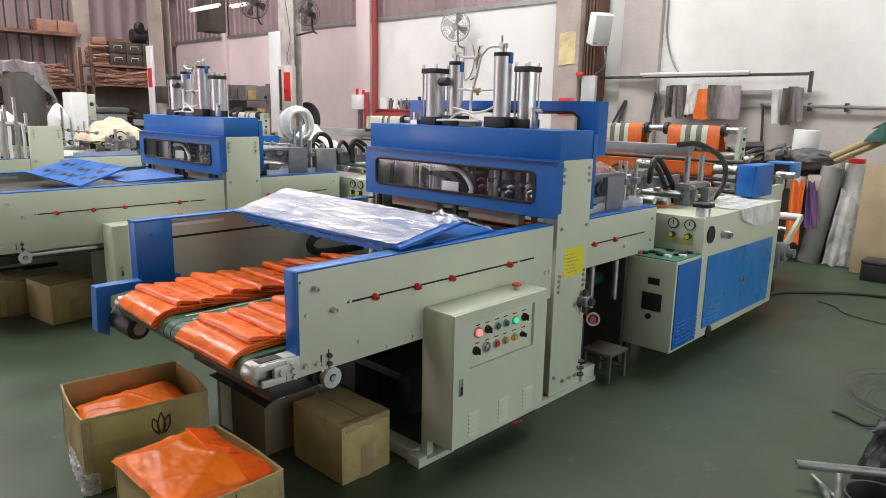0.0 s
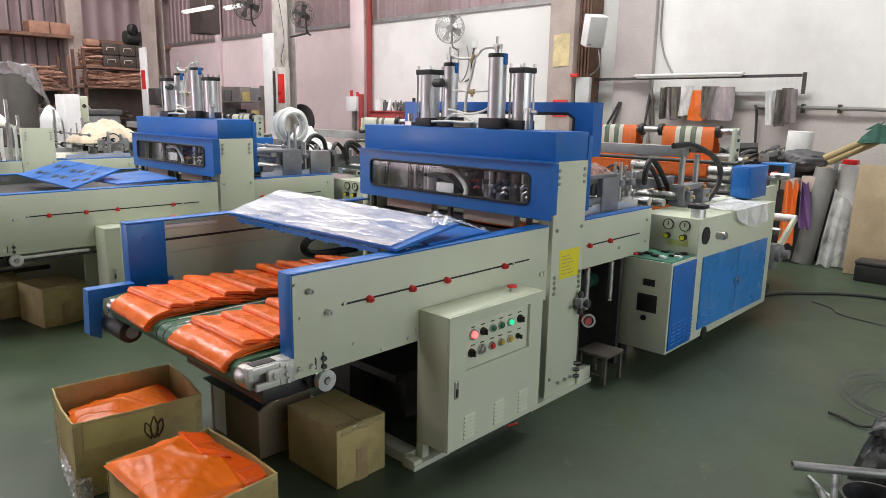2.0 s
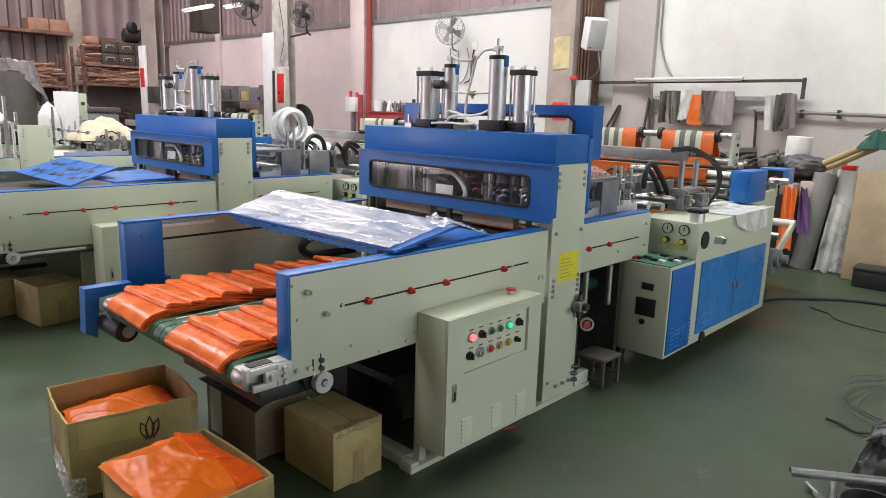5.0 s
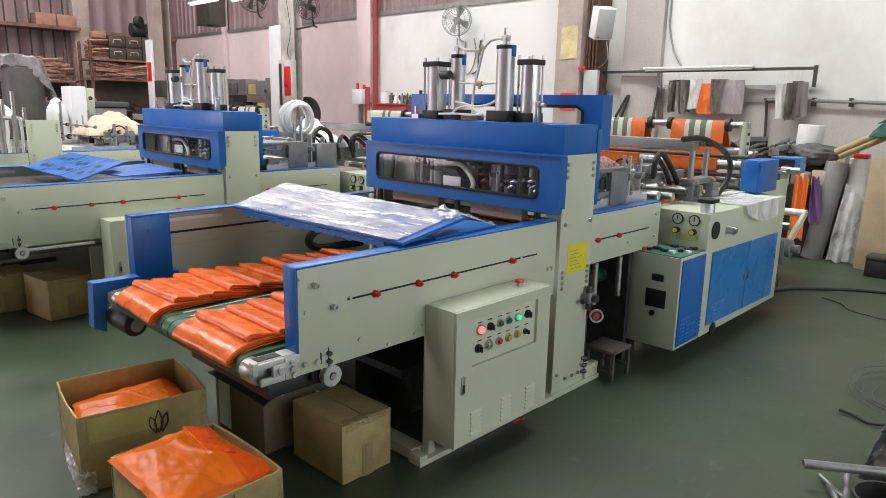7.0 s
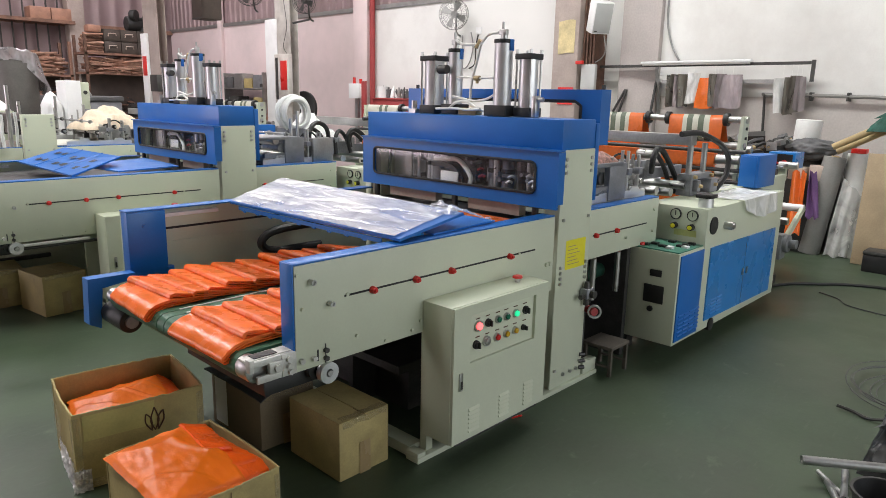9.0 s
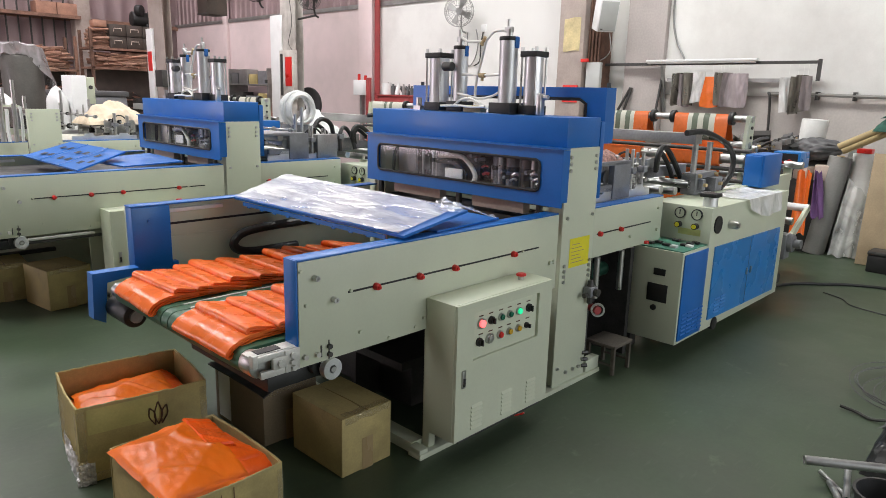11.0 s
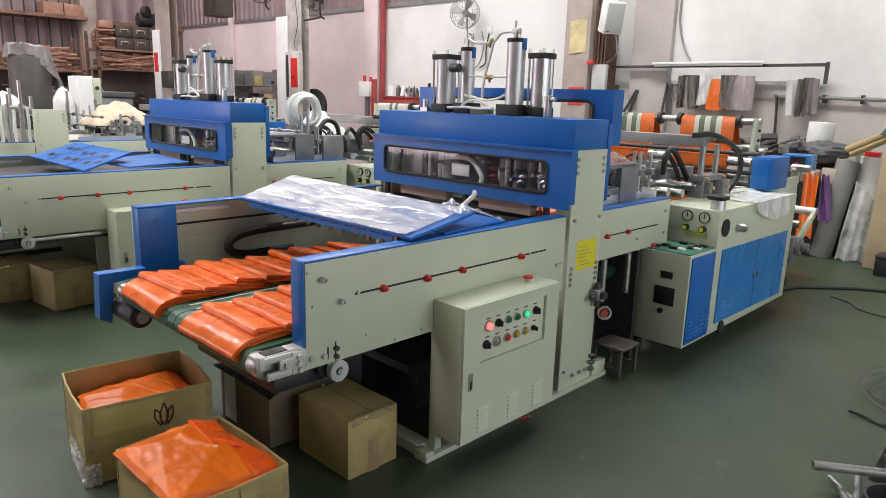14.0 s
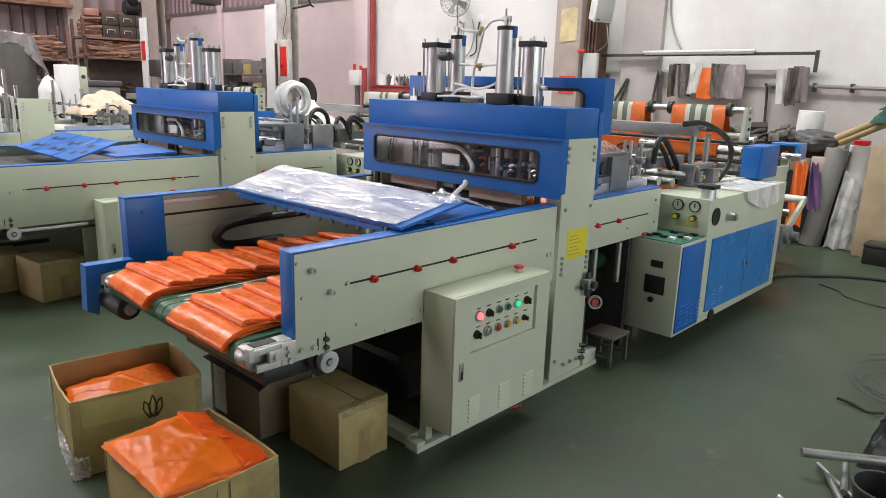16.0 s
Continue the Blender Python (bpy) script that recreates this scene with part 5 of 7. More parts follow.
def closed_carton(label, x0, x1, y0, y1, h, rz=0, board=None):
    board = board or CARTON
    c = thing("closed_carton", label, "cardboard box", "closed cartons", (x0 + x1) / 2, (y0 + y1) / 2, 0, rz)
    w, d = x1 - x0, y1 - y0
    part("carton_body", bx(BM(), -w / 2, w / 2, -d / 2, d / 2, 0.001, h - 0.006, 0.006), board, c)
    part("seam", bx(BM(), -0.004, 0.004, -d / 2 + 0.05, d / 2 - 0.03, h - 0.0065, h - 0.0045), INK, c, "dark gap between the flaps")
    for a, b, q in ((-w / 2 + 0.001, -0.0035, 0.0), (0.0035, w / 2 - 0.001, 1.0)):
        part("flap", sheet(BM(), lambda u, v: Vector((a + (b - a) * u, (v - 0.5) * (d - 0.002), h - 0.002 + 0.004 * (u if q == 0 else 1 - u) * math.sin(v * 3 + q) + 0.0015 * noise.noise(Vector((u * 4, v * 5, q + w)))), ), 10, 14, 0.004), board, c)
    crumple = lambda u, v: abs(noise.noise(Vector((u * 9 + w, v * 9, 4)))) * 0.004
    part("tape", sheet(BM(), lambda u, v: Vector(((u - 0.5) * (w - 0.03), -d / 2 + 0.035 * v + 0.004 * math.sin(u * 17), h + 0.004 + crumple(u, v))), 24, 8), TAPEFILM, c, "crumpled clear tape along the edge")
    part("tape", sheet(BM(), lambda u, v: Vector(((u - 0.5) * (w - 0.03), -d / 2 - 0.003 - crumple(u, v), h - 0.030 * v - 0.004 * math.sin(u * 13))), 24, 8), TAPEFILM, c)
    part("tape", sheet(BM(), lambda u, v: Vector((-0.03 + 0.06 * u, -d / 2 - 0.002 - 0.3 * crumple(u, v), h * 0.55 * v)), 6, 10), TAPE, c, "brown packing tape")
    return c


closed_carton("closed brown carton under the machine's discharge end", 0.262, 0.535, 0.095, 0.46, 0.272)
dark_carton = closed_carton("brown carton, darkened for the shade under the belt, standing behind another", 0.165, 0.455, 0.545, 0.99, 0.272, 0, CARTON_SHADED)
part("paper_strip", bx(BM(), -0.1475, -0.1465, 0.075, 0.185, 0.02, 0.262), WHITEPL, dark_carton, "white paper strip")
black_film = lambda u, v: Vector((0.14 + 0.33 * u, 0.50 + 0.51 * v, 0.277 + 0.006 * abs(noise.noise(Vector((u * 5, v * 6, 3)))) + 0.10 * (1 - v) ** 3 * u - 0.03 * max(0.0, 0.16 - u) / 0.16 * max(0.0, 0.3 - v)))
solo("black_film_sheet", sheet(BM(), black_film, 16, 20, 0.006), BLACK, "sheet of black foil lying on the dark carton", "foil")
closed_carton("closed brown carton beside the second machine", 0.05, 0.36, 3.28, 3.66, 0.30, 8)
closed_carton("closed brown carton in the shade of the machine", -0.20, 0.10, 3.72, 4.1, 0.28, -5)


# ---------------------------------------------------------------- feed cabinet beside the machine
def feed_cabinet():
    c = thing("feed_cabinet", "cream feed drive cabinet with blue doors", "cabinet", "feed cabinets")
    Y, YB = -0.289, 0.041
    ds = part("control_desk", bx(BM(), 2.538, 2.895, Y + 0.006, YB, 0.121, 0.708, 0.004), CREAM, c)
    part("desk_top", bx(BM(), 2.545, 2.89, Y + 0.012, YB - 0.005, 0.708, 0.716, 0.002), GREENPANEL, ds, "green desk top with switches")
    bm = BM()
    for k, (x, y) in enumerate(((2.60, -0.02), (2.66, -0.05), (2.70, -0.2), (2.76, -0.21), (2.82, -0.22), (2.62, -0.12), (2.80, -0.1))):
        bx(bm, x, x + 0.035, y - 0.025, y + 0.02, 0.716, 0.730, 0.002)
    pieces("switch", bm, BLACK, ds)
    bm = bx(BM(), 2.60, 2.64, -0.2, -0.16, 0.716, 0.732, 0.002)
    bx(bm, 2.69, 2.73, -0.26, -0.22, 0.716, 0.73, 0.002)
    pieces("switch", bm, WHITEPL, ds)
    part("stop_button", cy(BM(), (2.60, 0.0, 0.716), (2.60, 0.0, 0.732), 0.024, 14, 0.02, 0.003), RED, ds, "red stop button")
    bm = bx(BM(), 2.532, 2.539, -0.182, -0.105, 0.545, 0.588, 0.002)
    bx(bm, 2.532, 2.539, -0.205, -0.072, 0.375, 0.490, 0.003)
    cy(bm, (2.54, -0.125, 0.335), (2.525, -0.125, 0.335), 0.018, 14)
    part("meter", bm, BLACK, ds, "black meter windows")
    part("blue_door", bx(BM(), 2.556, 2.888, Y - 0.002, Y + 0.006, 0.142, 0.692, 0.002), BLUE, ds, "narrow blue door")
    bm = BM()
    for k in range(6):
        for x in (2.62, 2.70, 2.78, 2.86):
            z = 0.17 + 0.026 * k
            prism(bm, [(Y - 0.002, z), (Y - 0.006, z + 0.004), (Y - 0.002, z + 0.012)], "yz", x - 0.032, x + 0.032)
    pieces("louvre", bm, BLUE, ds)
    bd = part("cabinet_body", bx(BM(), 2.899, 4.345, Y + 0.006, YB + 0.1, 0.121, 0.945, 0.004), CREAM, c)
    door = part("blue_door", prism(BM(), [(2.995, 0.185), (4.225, 0.165), (4.225, 0.668), (2.995, 0.684)], "xz", Y - 0.002, Y + 0.006), BLUE_BRIGHTENED, bd, "wide blue double door")
    part("handle", bx(BM(), 3.585, 3.60, Y - 0.014, Y - 0.002, 0.40, 0.45, 0.003), STEEL, door, "chrome door handle")
    part("handle", bx(BM(), 3.66, 3.675, Y - 0.014, Y - 0.002, 0.40, 0.45, 0.003), STEEL, door)
    part("door_gap", bx(BM(), 3.625, 3.629, Y - 0.0030, Y - 0.0015, 0.19, 0.66), DARK, door)
    bm = BM()
    for k in range(5):
        for x in (3.12, 3.22):
            z = (0.21 if x < 3.5 else 0.36) + 0.024 * k
            prism(bm, [(Y - 0.002, z), (Y - 0.006, z + 0.004), (Y - 0.002, z + 0.012)], "yz", x - 0.042, x + 0.042)
    pieces("louvre", bm, BLUE_BRIGHTENED, door)
    part("round_opening", cy(BM(), (3.0, Y + 0.005, 0.83), (3.0, Y - 0.004, 0.83), 0.058, 24), BLACK, bd, "round black opening")
    bm = cy(BM(), (3.20, Y + 0.006, 0.81), (3.20, Y - 0.05, 0.81), 0.028, 16)
    cy(bm, (3.20, Y - 0.05, 0.81), (3.20, Y - 0.06, 0.81), 0.02, 12)
    part("shaft_end", bm, STEEL, bd)
    for y, z in ((-0.075, 0.893), (-0.188, 0.893)):
        g = part("pressure_gauge", ring(BM(), (2.895, y, z), (1, 0, 0), 0.036, 0.031, 0.02, 24), BLACK, bd, "black ringed pressure gauge")
        part("dial", cy(BM(), (2.897, y, z), (2.889, y, z), 0.031, 20), CREAM, g)
        part("needle", bx(BM(), 2.886, 2.888, y - 0.003, y + 0.003, z - 0.008, z + 0.022), BLACK, g)
        k = part("regulator_knob", cy(BM(), (2.897, y, z - 0.075), (2.86, y, z - 0.075), 0.02, 16), BLACK, bd)
        part("dial", cy(BM(), (2.86, y, z - 0.075), (2.856, y, z - 0.075), 0.015, 12), YELLOW, k, "yellow knob face")
    part("gauge_label", bx(BM(), 2.8965, 2.8985, -0.22, -0.07, 0.755, 0.795), YELLOWDULL, bd, "yellow instruction label")
    bm = BM()
    for x in (2.9, 4.2):
        for y in (-0.06, 0.08):
            cy(bm, (x, y, 0.0), (x, y, 0.121), 0.03, 14)
    pieces("levelling_foot", bm, DARK, c)
    part("caster", cy(BM(), (3.12, -0.293, 0.135), (3.12, -0.25, 0.135), 0.045, 20, None, 0.004), BLACK, c, "black wheel at the cabinet foot")
    # seal post and press on top
    bm = cy(BM(), (2.99, -0.225, 0.945), (2.99, -0.225, 1.005), 0.046, 20)
    p = part("press_cylinder", bm, ALU, c, "short steel press cylinder")
    part("end_block", bx(BM(), 2.938, 3.042, -0.277, -0.173, 1.005, 1.03, 0.004), BLACK, p)
    for x, z in ((3.42, 1.305), (3.665, 1.315)):
        part("guide_post", cy(BM(), (x, 0.10, 0.945), (x, 0.10, z), 0.021, 14), GALV, c, "grey guide post")
    bm = bx(BM(), 3.39, 3.51, 0.06, 0.17, 0.945, 1.09, 0.005)
    bx(bm, 3.37, 3.72, 0.05, 0.15, 1.065, 1.105, 0.004), bx(bm, 3.60, 3.72, 0.0, 0.10, 0.945, 1.065, 0.005), bx(bm, 3.42, 3.47, 0.02, 0.06, 0.98, 1.06, 0.003)
    part("slide_block", bm, GREYCAST, c, "grey cast slide block")
    bm = BM()
    for x, y, z in ((3.41, 0.05, 1.085), (3.69, 0.05, 1.085), (3.66, 0.0, 1.02), (3.445, 0.02, 1.02)):
        cy(bm, (x, y - 0.022, z), (x, y + 0.002, z), 0.013, 10)
    pieces("knob", bm, KRAFT, c, "small brass knob")
    part("cross_beam", bx(BM(), 3.30, 3.40, 0.05, 1.45, 1.31, 1.385, 0.003), GALV, c, "grey cross beam over the web")
    bm = tub(BM(), [(3.16, 0.06, 1.392), (3.32, 0.02, 1.40), (3.47, 0.0, 1.37), (3.70, 0.0, 1.31), (3.84, 0.0, 1.235), (3.885, 0.0, 1.16), (3.84, 0.0, 1.06), (3.70, 0.02, 0.955)], 0.020, 10)
    tub(bm, [(3.13, 0.24, 1.13), (3.10, 0.22, 1.22), (3.15, 0.22, 1.28), (3.24, 0.22, 1.262), (3.386, 0.22, 1.15), (3.52, 0.22, 1.02), (3.58, 0.2, 0.95)], 0.020, 10)
    tub(bm, [(3.17, 0.26, 1.11), (3.15, 0.25, 1.20), (3.19, 0.25, 1.245), (3.27, 0.25, 1.20), (3.36, 0.25, 1.12), (3.46, 0.25, 1.0), (3.50, 0.22, 0.95)], 0.017, 10)
    pieces("cable_hose", bm, BLACK, c, "black corrugated cable hose")
    bm = BM()
    for k in range(4):
        cy(bm, (2.95 + 0.22 * k, 0.1, 1.02 - 0.03 * (k % 2)), (2.95 + 0.22 * k, 1.45, 1.02 - 0.03 * (k % 2)), 0.03, 16)
    pieces("web_roller", bm, STEEL, c)
    bm = bx(BM(), 2.85, 3.15, 0.30, 0.34, 1.05, 1.16, 0.003)
    bx(bm, 3.15, 3.75, 0.30, 0.34, 1.06, 1.135, 0.003), bx(bm, 2.95, 3.0, 0.22, 0.4, 1.16, 1.21, 0.004)
    part("slide_bracket", bm, GREYCAST, c)
    return c


cabinet = feed_cabinet()
copy_thing(cabinet, pose(-0.24, 3.076, 0))
copy_thing(cabinet, pose(-0.82, 6.12, 0))


# ---------------------------------------------------------------- unwinding stand with striped foil
def unwinder():
    s = thing("unwind_stand", "cream unwinding stand with striped orange foil over rollers", "machine", "unwind stands")
    for y0 in (0.14, 1.62):
        part("side_frame", prism(BM(), [(4.35, 0.0), (4.55, 0.0), (4.55, 0.75), (5.05, 0.75), (5.05, 0.95), (4.62, 1.0), (4.62, 1.50), (4.50, 1.50), (4.45, 0.95), (4.35, 0.90)], "xz", y0, y0 + 0.03), CREAM, s, "cream side frame")
    for z in (1.08, 1.16, 1.24, 1.32, 1.40):
        part("bolt", cy(BM(), (4.56, 0.14, z), (4.56, 0.128, z), 0.013, 10), DARK, s, "dark bolt head")
    for x, z in ((4.60, 0.80), (4.75, 0.80), (4.90, 0.80)):
        part("bolt", cy(BM(), (x, -0.10, z), (x, -0.112, z), 0.012, 10), DARK, s)
    tops = ((4.56, 1.47, 0.028), (4.55, 1.26, 0.026), (4.48, 1.14, 0.04), (4.50, 1.02, 0.03), (4.52, 0.92, 0.03), (4.72, 1.22, 0.03), (4.8, 0.98, 0.03))
    for x, z, r in tops:
        rl = part("roller", cy(BM(), (x, 0.13, z), (x, 1.66, z), r, 18), STEEL, s, "steel guide roller")
    for x, z in ((4.40, 1.215), (4.41, 1.06), (4.40, 0.965), (4.43, 0.87)):
        part("roller", cy(BM(), (x, 0.06, z), (x, 1.62, z), 0.017, 14), DARK, s, "dark guide roller")
    for y in (0.29, 0.81, 1.00):
        part("roller_collar", cy(BM(), (4.56, y, 1.47), (4.56, y + 0.035, 1.47), 0.055, 18), BLACK, s, "black collar")
    bands = [("foil_web", ((0.33, ORANGE_DARK, 0.11), (0.44, STRIPE_W, 0.05), (0.49, STRIPE_G, 0.05), (0.54, STRIPE_W, 0.05), (0.59, STRIPE_G, 0.05), (0.64, STRIPE_W, 0.04), (0.68, ORANGE_DARK, 0.125))),
             ("foil_web", ((1.06, ORANGE_DARK, 0.14), (1.20, STRIPE_W, 0.04), (1.24, STRIPE_G, 0.05), (1.29, STRIPE_W, 0.05), (1.34, STRIPE_G, 0.05), (1.39, STRIPE_W, 0.03), (1.42, ORANGE_DARK, 0.20)))]
    for nm, strips in bands:
        for y, mm, w in strips:
            prof = [(4.525, 1.13), (4.527, 1.47), (4.545, 1.502), (4.575, 1.502), (4.70, 1.25), (4.703, 1.25), (4.58, 1.506), (4.543, 1.506), (4.522, 1.472), (4.520, 1.13)]
            part(nm, prism(BM(), [(x, max(z, 1.31) if x < 4.6 else z) for x, z in prof], "xz", y, y + w - 0.001), mm, s)
        y, w = strips[0][0], sum(q[2] for q in strips)
        bm = prism(BM(), [(4.425, 1.17), (4.43, 1.19), (4.50, 1.19), (4.50, 1.09), (4.43, 1.09)], "xz", y, y + w)
        bx(bm, 4.46, 4.465, y, y + w, 0.74, 1.09), bx(bm, 4.51, 4.515, y, y + w, 1.19, 1.28)
        part("foil_drop", bm, ORANGE_DARK, s, "orange foil running down over the rollers")
    bm = cy(BM(), (5.0, 0.10, 0.70), (5.0, 1.60, 0.70), 0.06, 20)
    part("dancer_roller", bm, STEEL, s)
    ro = part("foil_roll", cy(BM(), (5.35, 0.15, 0.55), (5.35, 1.55, 0.55), 0.26, 40, None, 0.01), ORANGE_DARK, s, "orange foil roll")
    part("core", cy(BM(), (5.35, -0.05, 0.55), (5.35, 1.65, 0.55), 0.035, 18), STEEL, ro)
    b = part("switch_box", bx(BM(), 4.20, 4.60, -0.12, 0.03, 0.955, 1.21, 0.006), BLUE, s, "blue motor guard box")
    part("box_seam", bx(BM(), 4.185, 4.30, -0.105, 0.025, 0.962, 1.20, 0.006), BLUE, b)
    bm = bx(BM(), 4.35, 4.95, -0.10, -0.06, 0.35, 1.02, 0.004)
    part("end_plate", bm, CREAM, s)
    part("support_bar", bx(BM(), 3.6, 4.5, -0.02, 0.02, 0.93, 0.965), CREAM, s)
    ar = part("brake_arm", prism(BM(), [(4.95, 0.38), (5.02, 0.34), (5.55, 0.65), (5.50, 0.69)], "xz", -0.13, -0.10), CREAM, s, "cream swing arm")
    bm = cy(BM(), (4.95, -0.2, 0.42), (4.95, -0.05, 0.42), 0.08, 20, None, 0.01)
    cy(bm, (4.95, -0.26, 0.42), (4.95, -0.2, 0.42), 0.04, 14), bx(bm, 4.86, 5.0, -0.16, -0.08, 0.28, 0.5, 0.01)
    part("brake", bm, GREYCAST, ar)
    part("arm_roller", cy(BM(), (5.5, -0.13, 0.665), (5.5, 0.55, 0.665), 0.036, 18), WHITEPL, ar)
    bm = cy(BM(), (4.66, -0.16, 1.10), (4.66, 0.04, 1.10), 0.012, 10)
    cy(bm, (4.9, -0.2, 1.10), (4.9, -0.05, 1.10), 0.03, 12), bx(bm, 4.62, 5.0, -0.13, -0.10, 1.085, 1.115, 0.003)
    part("clamp_lever", bm, STEEL, s)
    bb = part("blue_box", bx(BM(), 5.0, 5.25, -0.14, 0.08, 1.06, 1.20, 0.004), BLUE_BRIGHTENED, s, "small blue wiring box")
    part("opening", bx(BM(), 4.996, 5.001, -0.12, 0.06, 1.075, 1.185), BLACK, bb)
    part("wire", tub(BM(), [(4.99, -0.10, 1.09), (4.98, -0.06, 1.13), (4.985, -0.02, 1.10), (4.98, 0.03, 1.14)], 0.008, 6), RED, bb, "red wires")
    part("box_post", bx(BM(), 5.05, 5.10, -0.06, 0.0, 0.95, 1.06), CREAM, s)
    part("caster", ring(BM(), (4.75, -0.1, 0.10), (0, 1, 0), 0.10, 0.05, 0.04, 24), REDPIPE, s, "brown caster wheel")
    part("end_beam", bx(BM(), 4.35, 5.1, -0.08, 1.65, 0.02, 0.10), DARK, s)
    return s


stand = unwinder()
for sx_, sy_ in ((-0.24, 3.076), (-0.82, 6.12)):
    other = copy_thing(stand, pose(sx_, sy_, 0))
    tagged(other, "cream unwinding stand with white and green striped foil")
    for o in other.children:
        if o.active_material == ORANGE_DARK:
            o.material_slots[0].link = "OBJECT"
            o.material_slots[0].material = STRIPE_W

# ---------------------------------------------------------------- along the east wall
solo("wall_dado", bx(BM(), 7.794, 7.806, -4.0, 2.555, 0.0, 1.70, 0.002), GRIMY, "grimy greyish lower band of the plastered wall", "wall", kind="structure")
solo("pilaster", bx(BM(), 7.70, 7.80, 2.56, 3.14, 0.0, DADO, 0.004), PLASTER, "dirty grey plastered pilaster on the wall", "pilaster", kind="structure")
bm = BM()
bx(bm, 7.33, 7.75, 3.62, 4.05, 0, CEIL, 0.006)
col1 = solo("column_1", bm, COLUMN, "beige painted steel column with torn paper stuck on", "column", kind="structure")
bm = bx(BM(), 7.46, 7.74, 3.40, 3.62, 0, CEIL, 0.004)
for k in range(4):
    bx(bm, 7.425 + 0.008 * (k % 2), 7.462, 3.405 + 0.055 * k, 3.43 + 0.055 * k, 0, CEIL)
solo("column_2", bm, RUST, "brown side web of the steel column", "column", kind="structure")
solo("paper_notice", sheet(BM(), lambda u, v: Vector((7.326 - 0.008 * math.sin(u * 3), 3.68 + 0.28 * u, 2.28 + 0.46 * v + 0.01 * math.sin(u * 5))), 6, 6, 0.002), NOTICE, "torn yellowed paper notice on the column", "notice")
solo("red_notice", bx(BM(), 7.318, 7.326, 3.66, 3.92, 1.55, 1.80), RED, "red notice board on the column", "notice")
sp = thing("loudspeaker", "grey loudspeaker box tilted down from the column", "loudspeaker")
sp.matrix_basis = pose(7.25, 3.235, 2.74, 0, -16, 54)
part("casing", bx(BM(), -0.10, 0.12, -0.135, 0.135, -0.21, 0.21, 0.012), WHITEPL, sp)
part("grille", bx(BM(), -0.106, -0.098, -0.122, 0.122, -0.195, 0.195, 0.004), GRILLE, sp, "fine grey metal grille")
part("name_plate", bx(BM(), -0.108, -0.105, 0.06, 0.10, -0.178, -0.165), DARK, sp)
part("bracket", bx(BM(), 0.11, 0.24, -0.02, 0.02, -0.03, 0.03, 0.003), DARK, sp)
solo("red_lamp", bx(BM(), 7.28, 7.33, 3.50, 3.62, 2.12, 2.17, 0.008), RED, "small red lamp on the column", "lamp")
solo("switch_box", bx(BM(), 7.35, 7.42, 3.33, 3.56, 1.70, 2.12, 0.01), GRILLE, "pale grey electric box on the column", "electric box")
solo("wall_cable", tub(BM(), [(7.32, 3.2, 2.5), (7.3, 3.15, 2.3), (7.33, 3.22, 2.2), (7.40, 3.36, 2.15)], 0.008), GALV, "grey cable hanging from the box", "cable")
solo("wall_cable", tub(BM(), [(7.78, 2.53, 4.0), (7.78, 2.51, 3.1), (7.78, 2.50, 2.7), (7.78, 2.42, 2.4), (7.76, 2.28, 2.17)], 0.014), GALV, "dark cable hanging on the white wall", "cable")

# rack of bars with hanging samples
rack = thing("wall_rack", "grey angle iron rack on the wall", "rack", x=7.5, y=2.0, z=2.0)
part("rail", bx(BM(), 0.10, 0.15, -1.42, 1.40, 0.08, 0.115), DARK, rack)
part("rail", bx(BM(), 0.15, 0.19, -1.30, 0.45, -0.13, -0.09), GALV, rack)
part("end_bracket", bx(BM(), 0.10, 0.13, -1.47, -1.43, -0.12, 0.13), DARK, rack)
part("end_bracket", prism(BM(), [(0.30, -0.55), (0.27, -0.55), (0.10, 0.08), (0.14, 0.08)], "xz", 0.50, 0.54), GALV, rack)
lampf = thing("tube_lamp", "unlit white tube lamp above the rack", "lamp", x=7.55, y=1.98, z=2.12)
part("lamp_body", bx(BM(), -0.03, 0.03, -0.74, 0.74, 0.0, 0.03, 0.006), WHITEPL, lampf)
part("tube", cy(BM(), (0, -0.72, -0.012), (0, 0.72, -0.012), 0.014, 12), TUBE, lampf)
bm = BM()
tub(bm, [(7.75, 1.13, 1.73), (7.72, 0.6, 1.725), (7.72, -0.3, 1.705), (7.72, -1.5, 1.68)], 0.022, 8)
pp = solo("wall_pipe", bm, GREYROLL, "grey pipe along the wall", "pipe")
solo("wall_pipe", tub(BM(), [(7.74, 1.13, 1.74), (7.72, 1.10, 1.70), (7.74, 1.09, 1.5), (7.74, 1.07, 1.1)], 0.016, 8), DARK, "dark bent pipe running down the wall", "pipe")
for y in (0.55, 0.15, -0.5):
    solo("pipe_clip", bx(BM(), 7.70, 7.80, y, y + 0.03, 1.66, 1.76, 0.003), DARK, "dark pipe clip on the wall", "clip", "pipe clips")


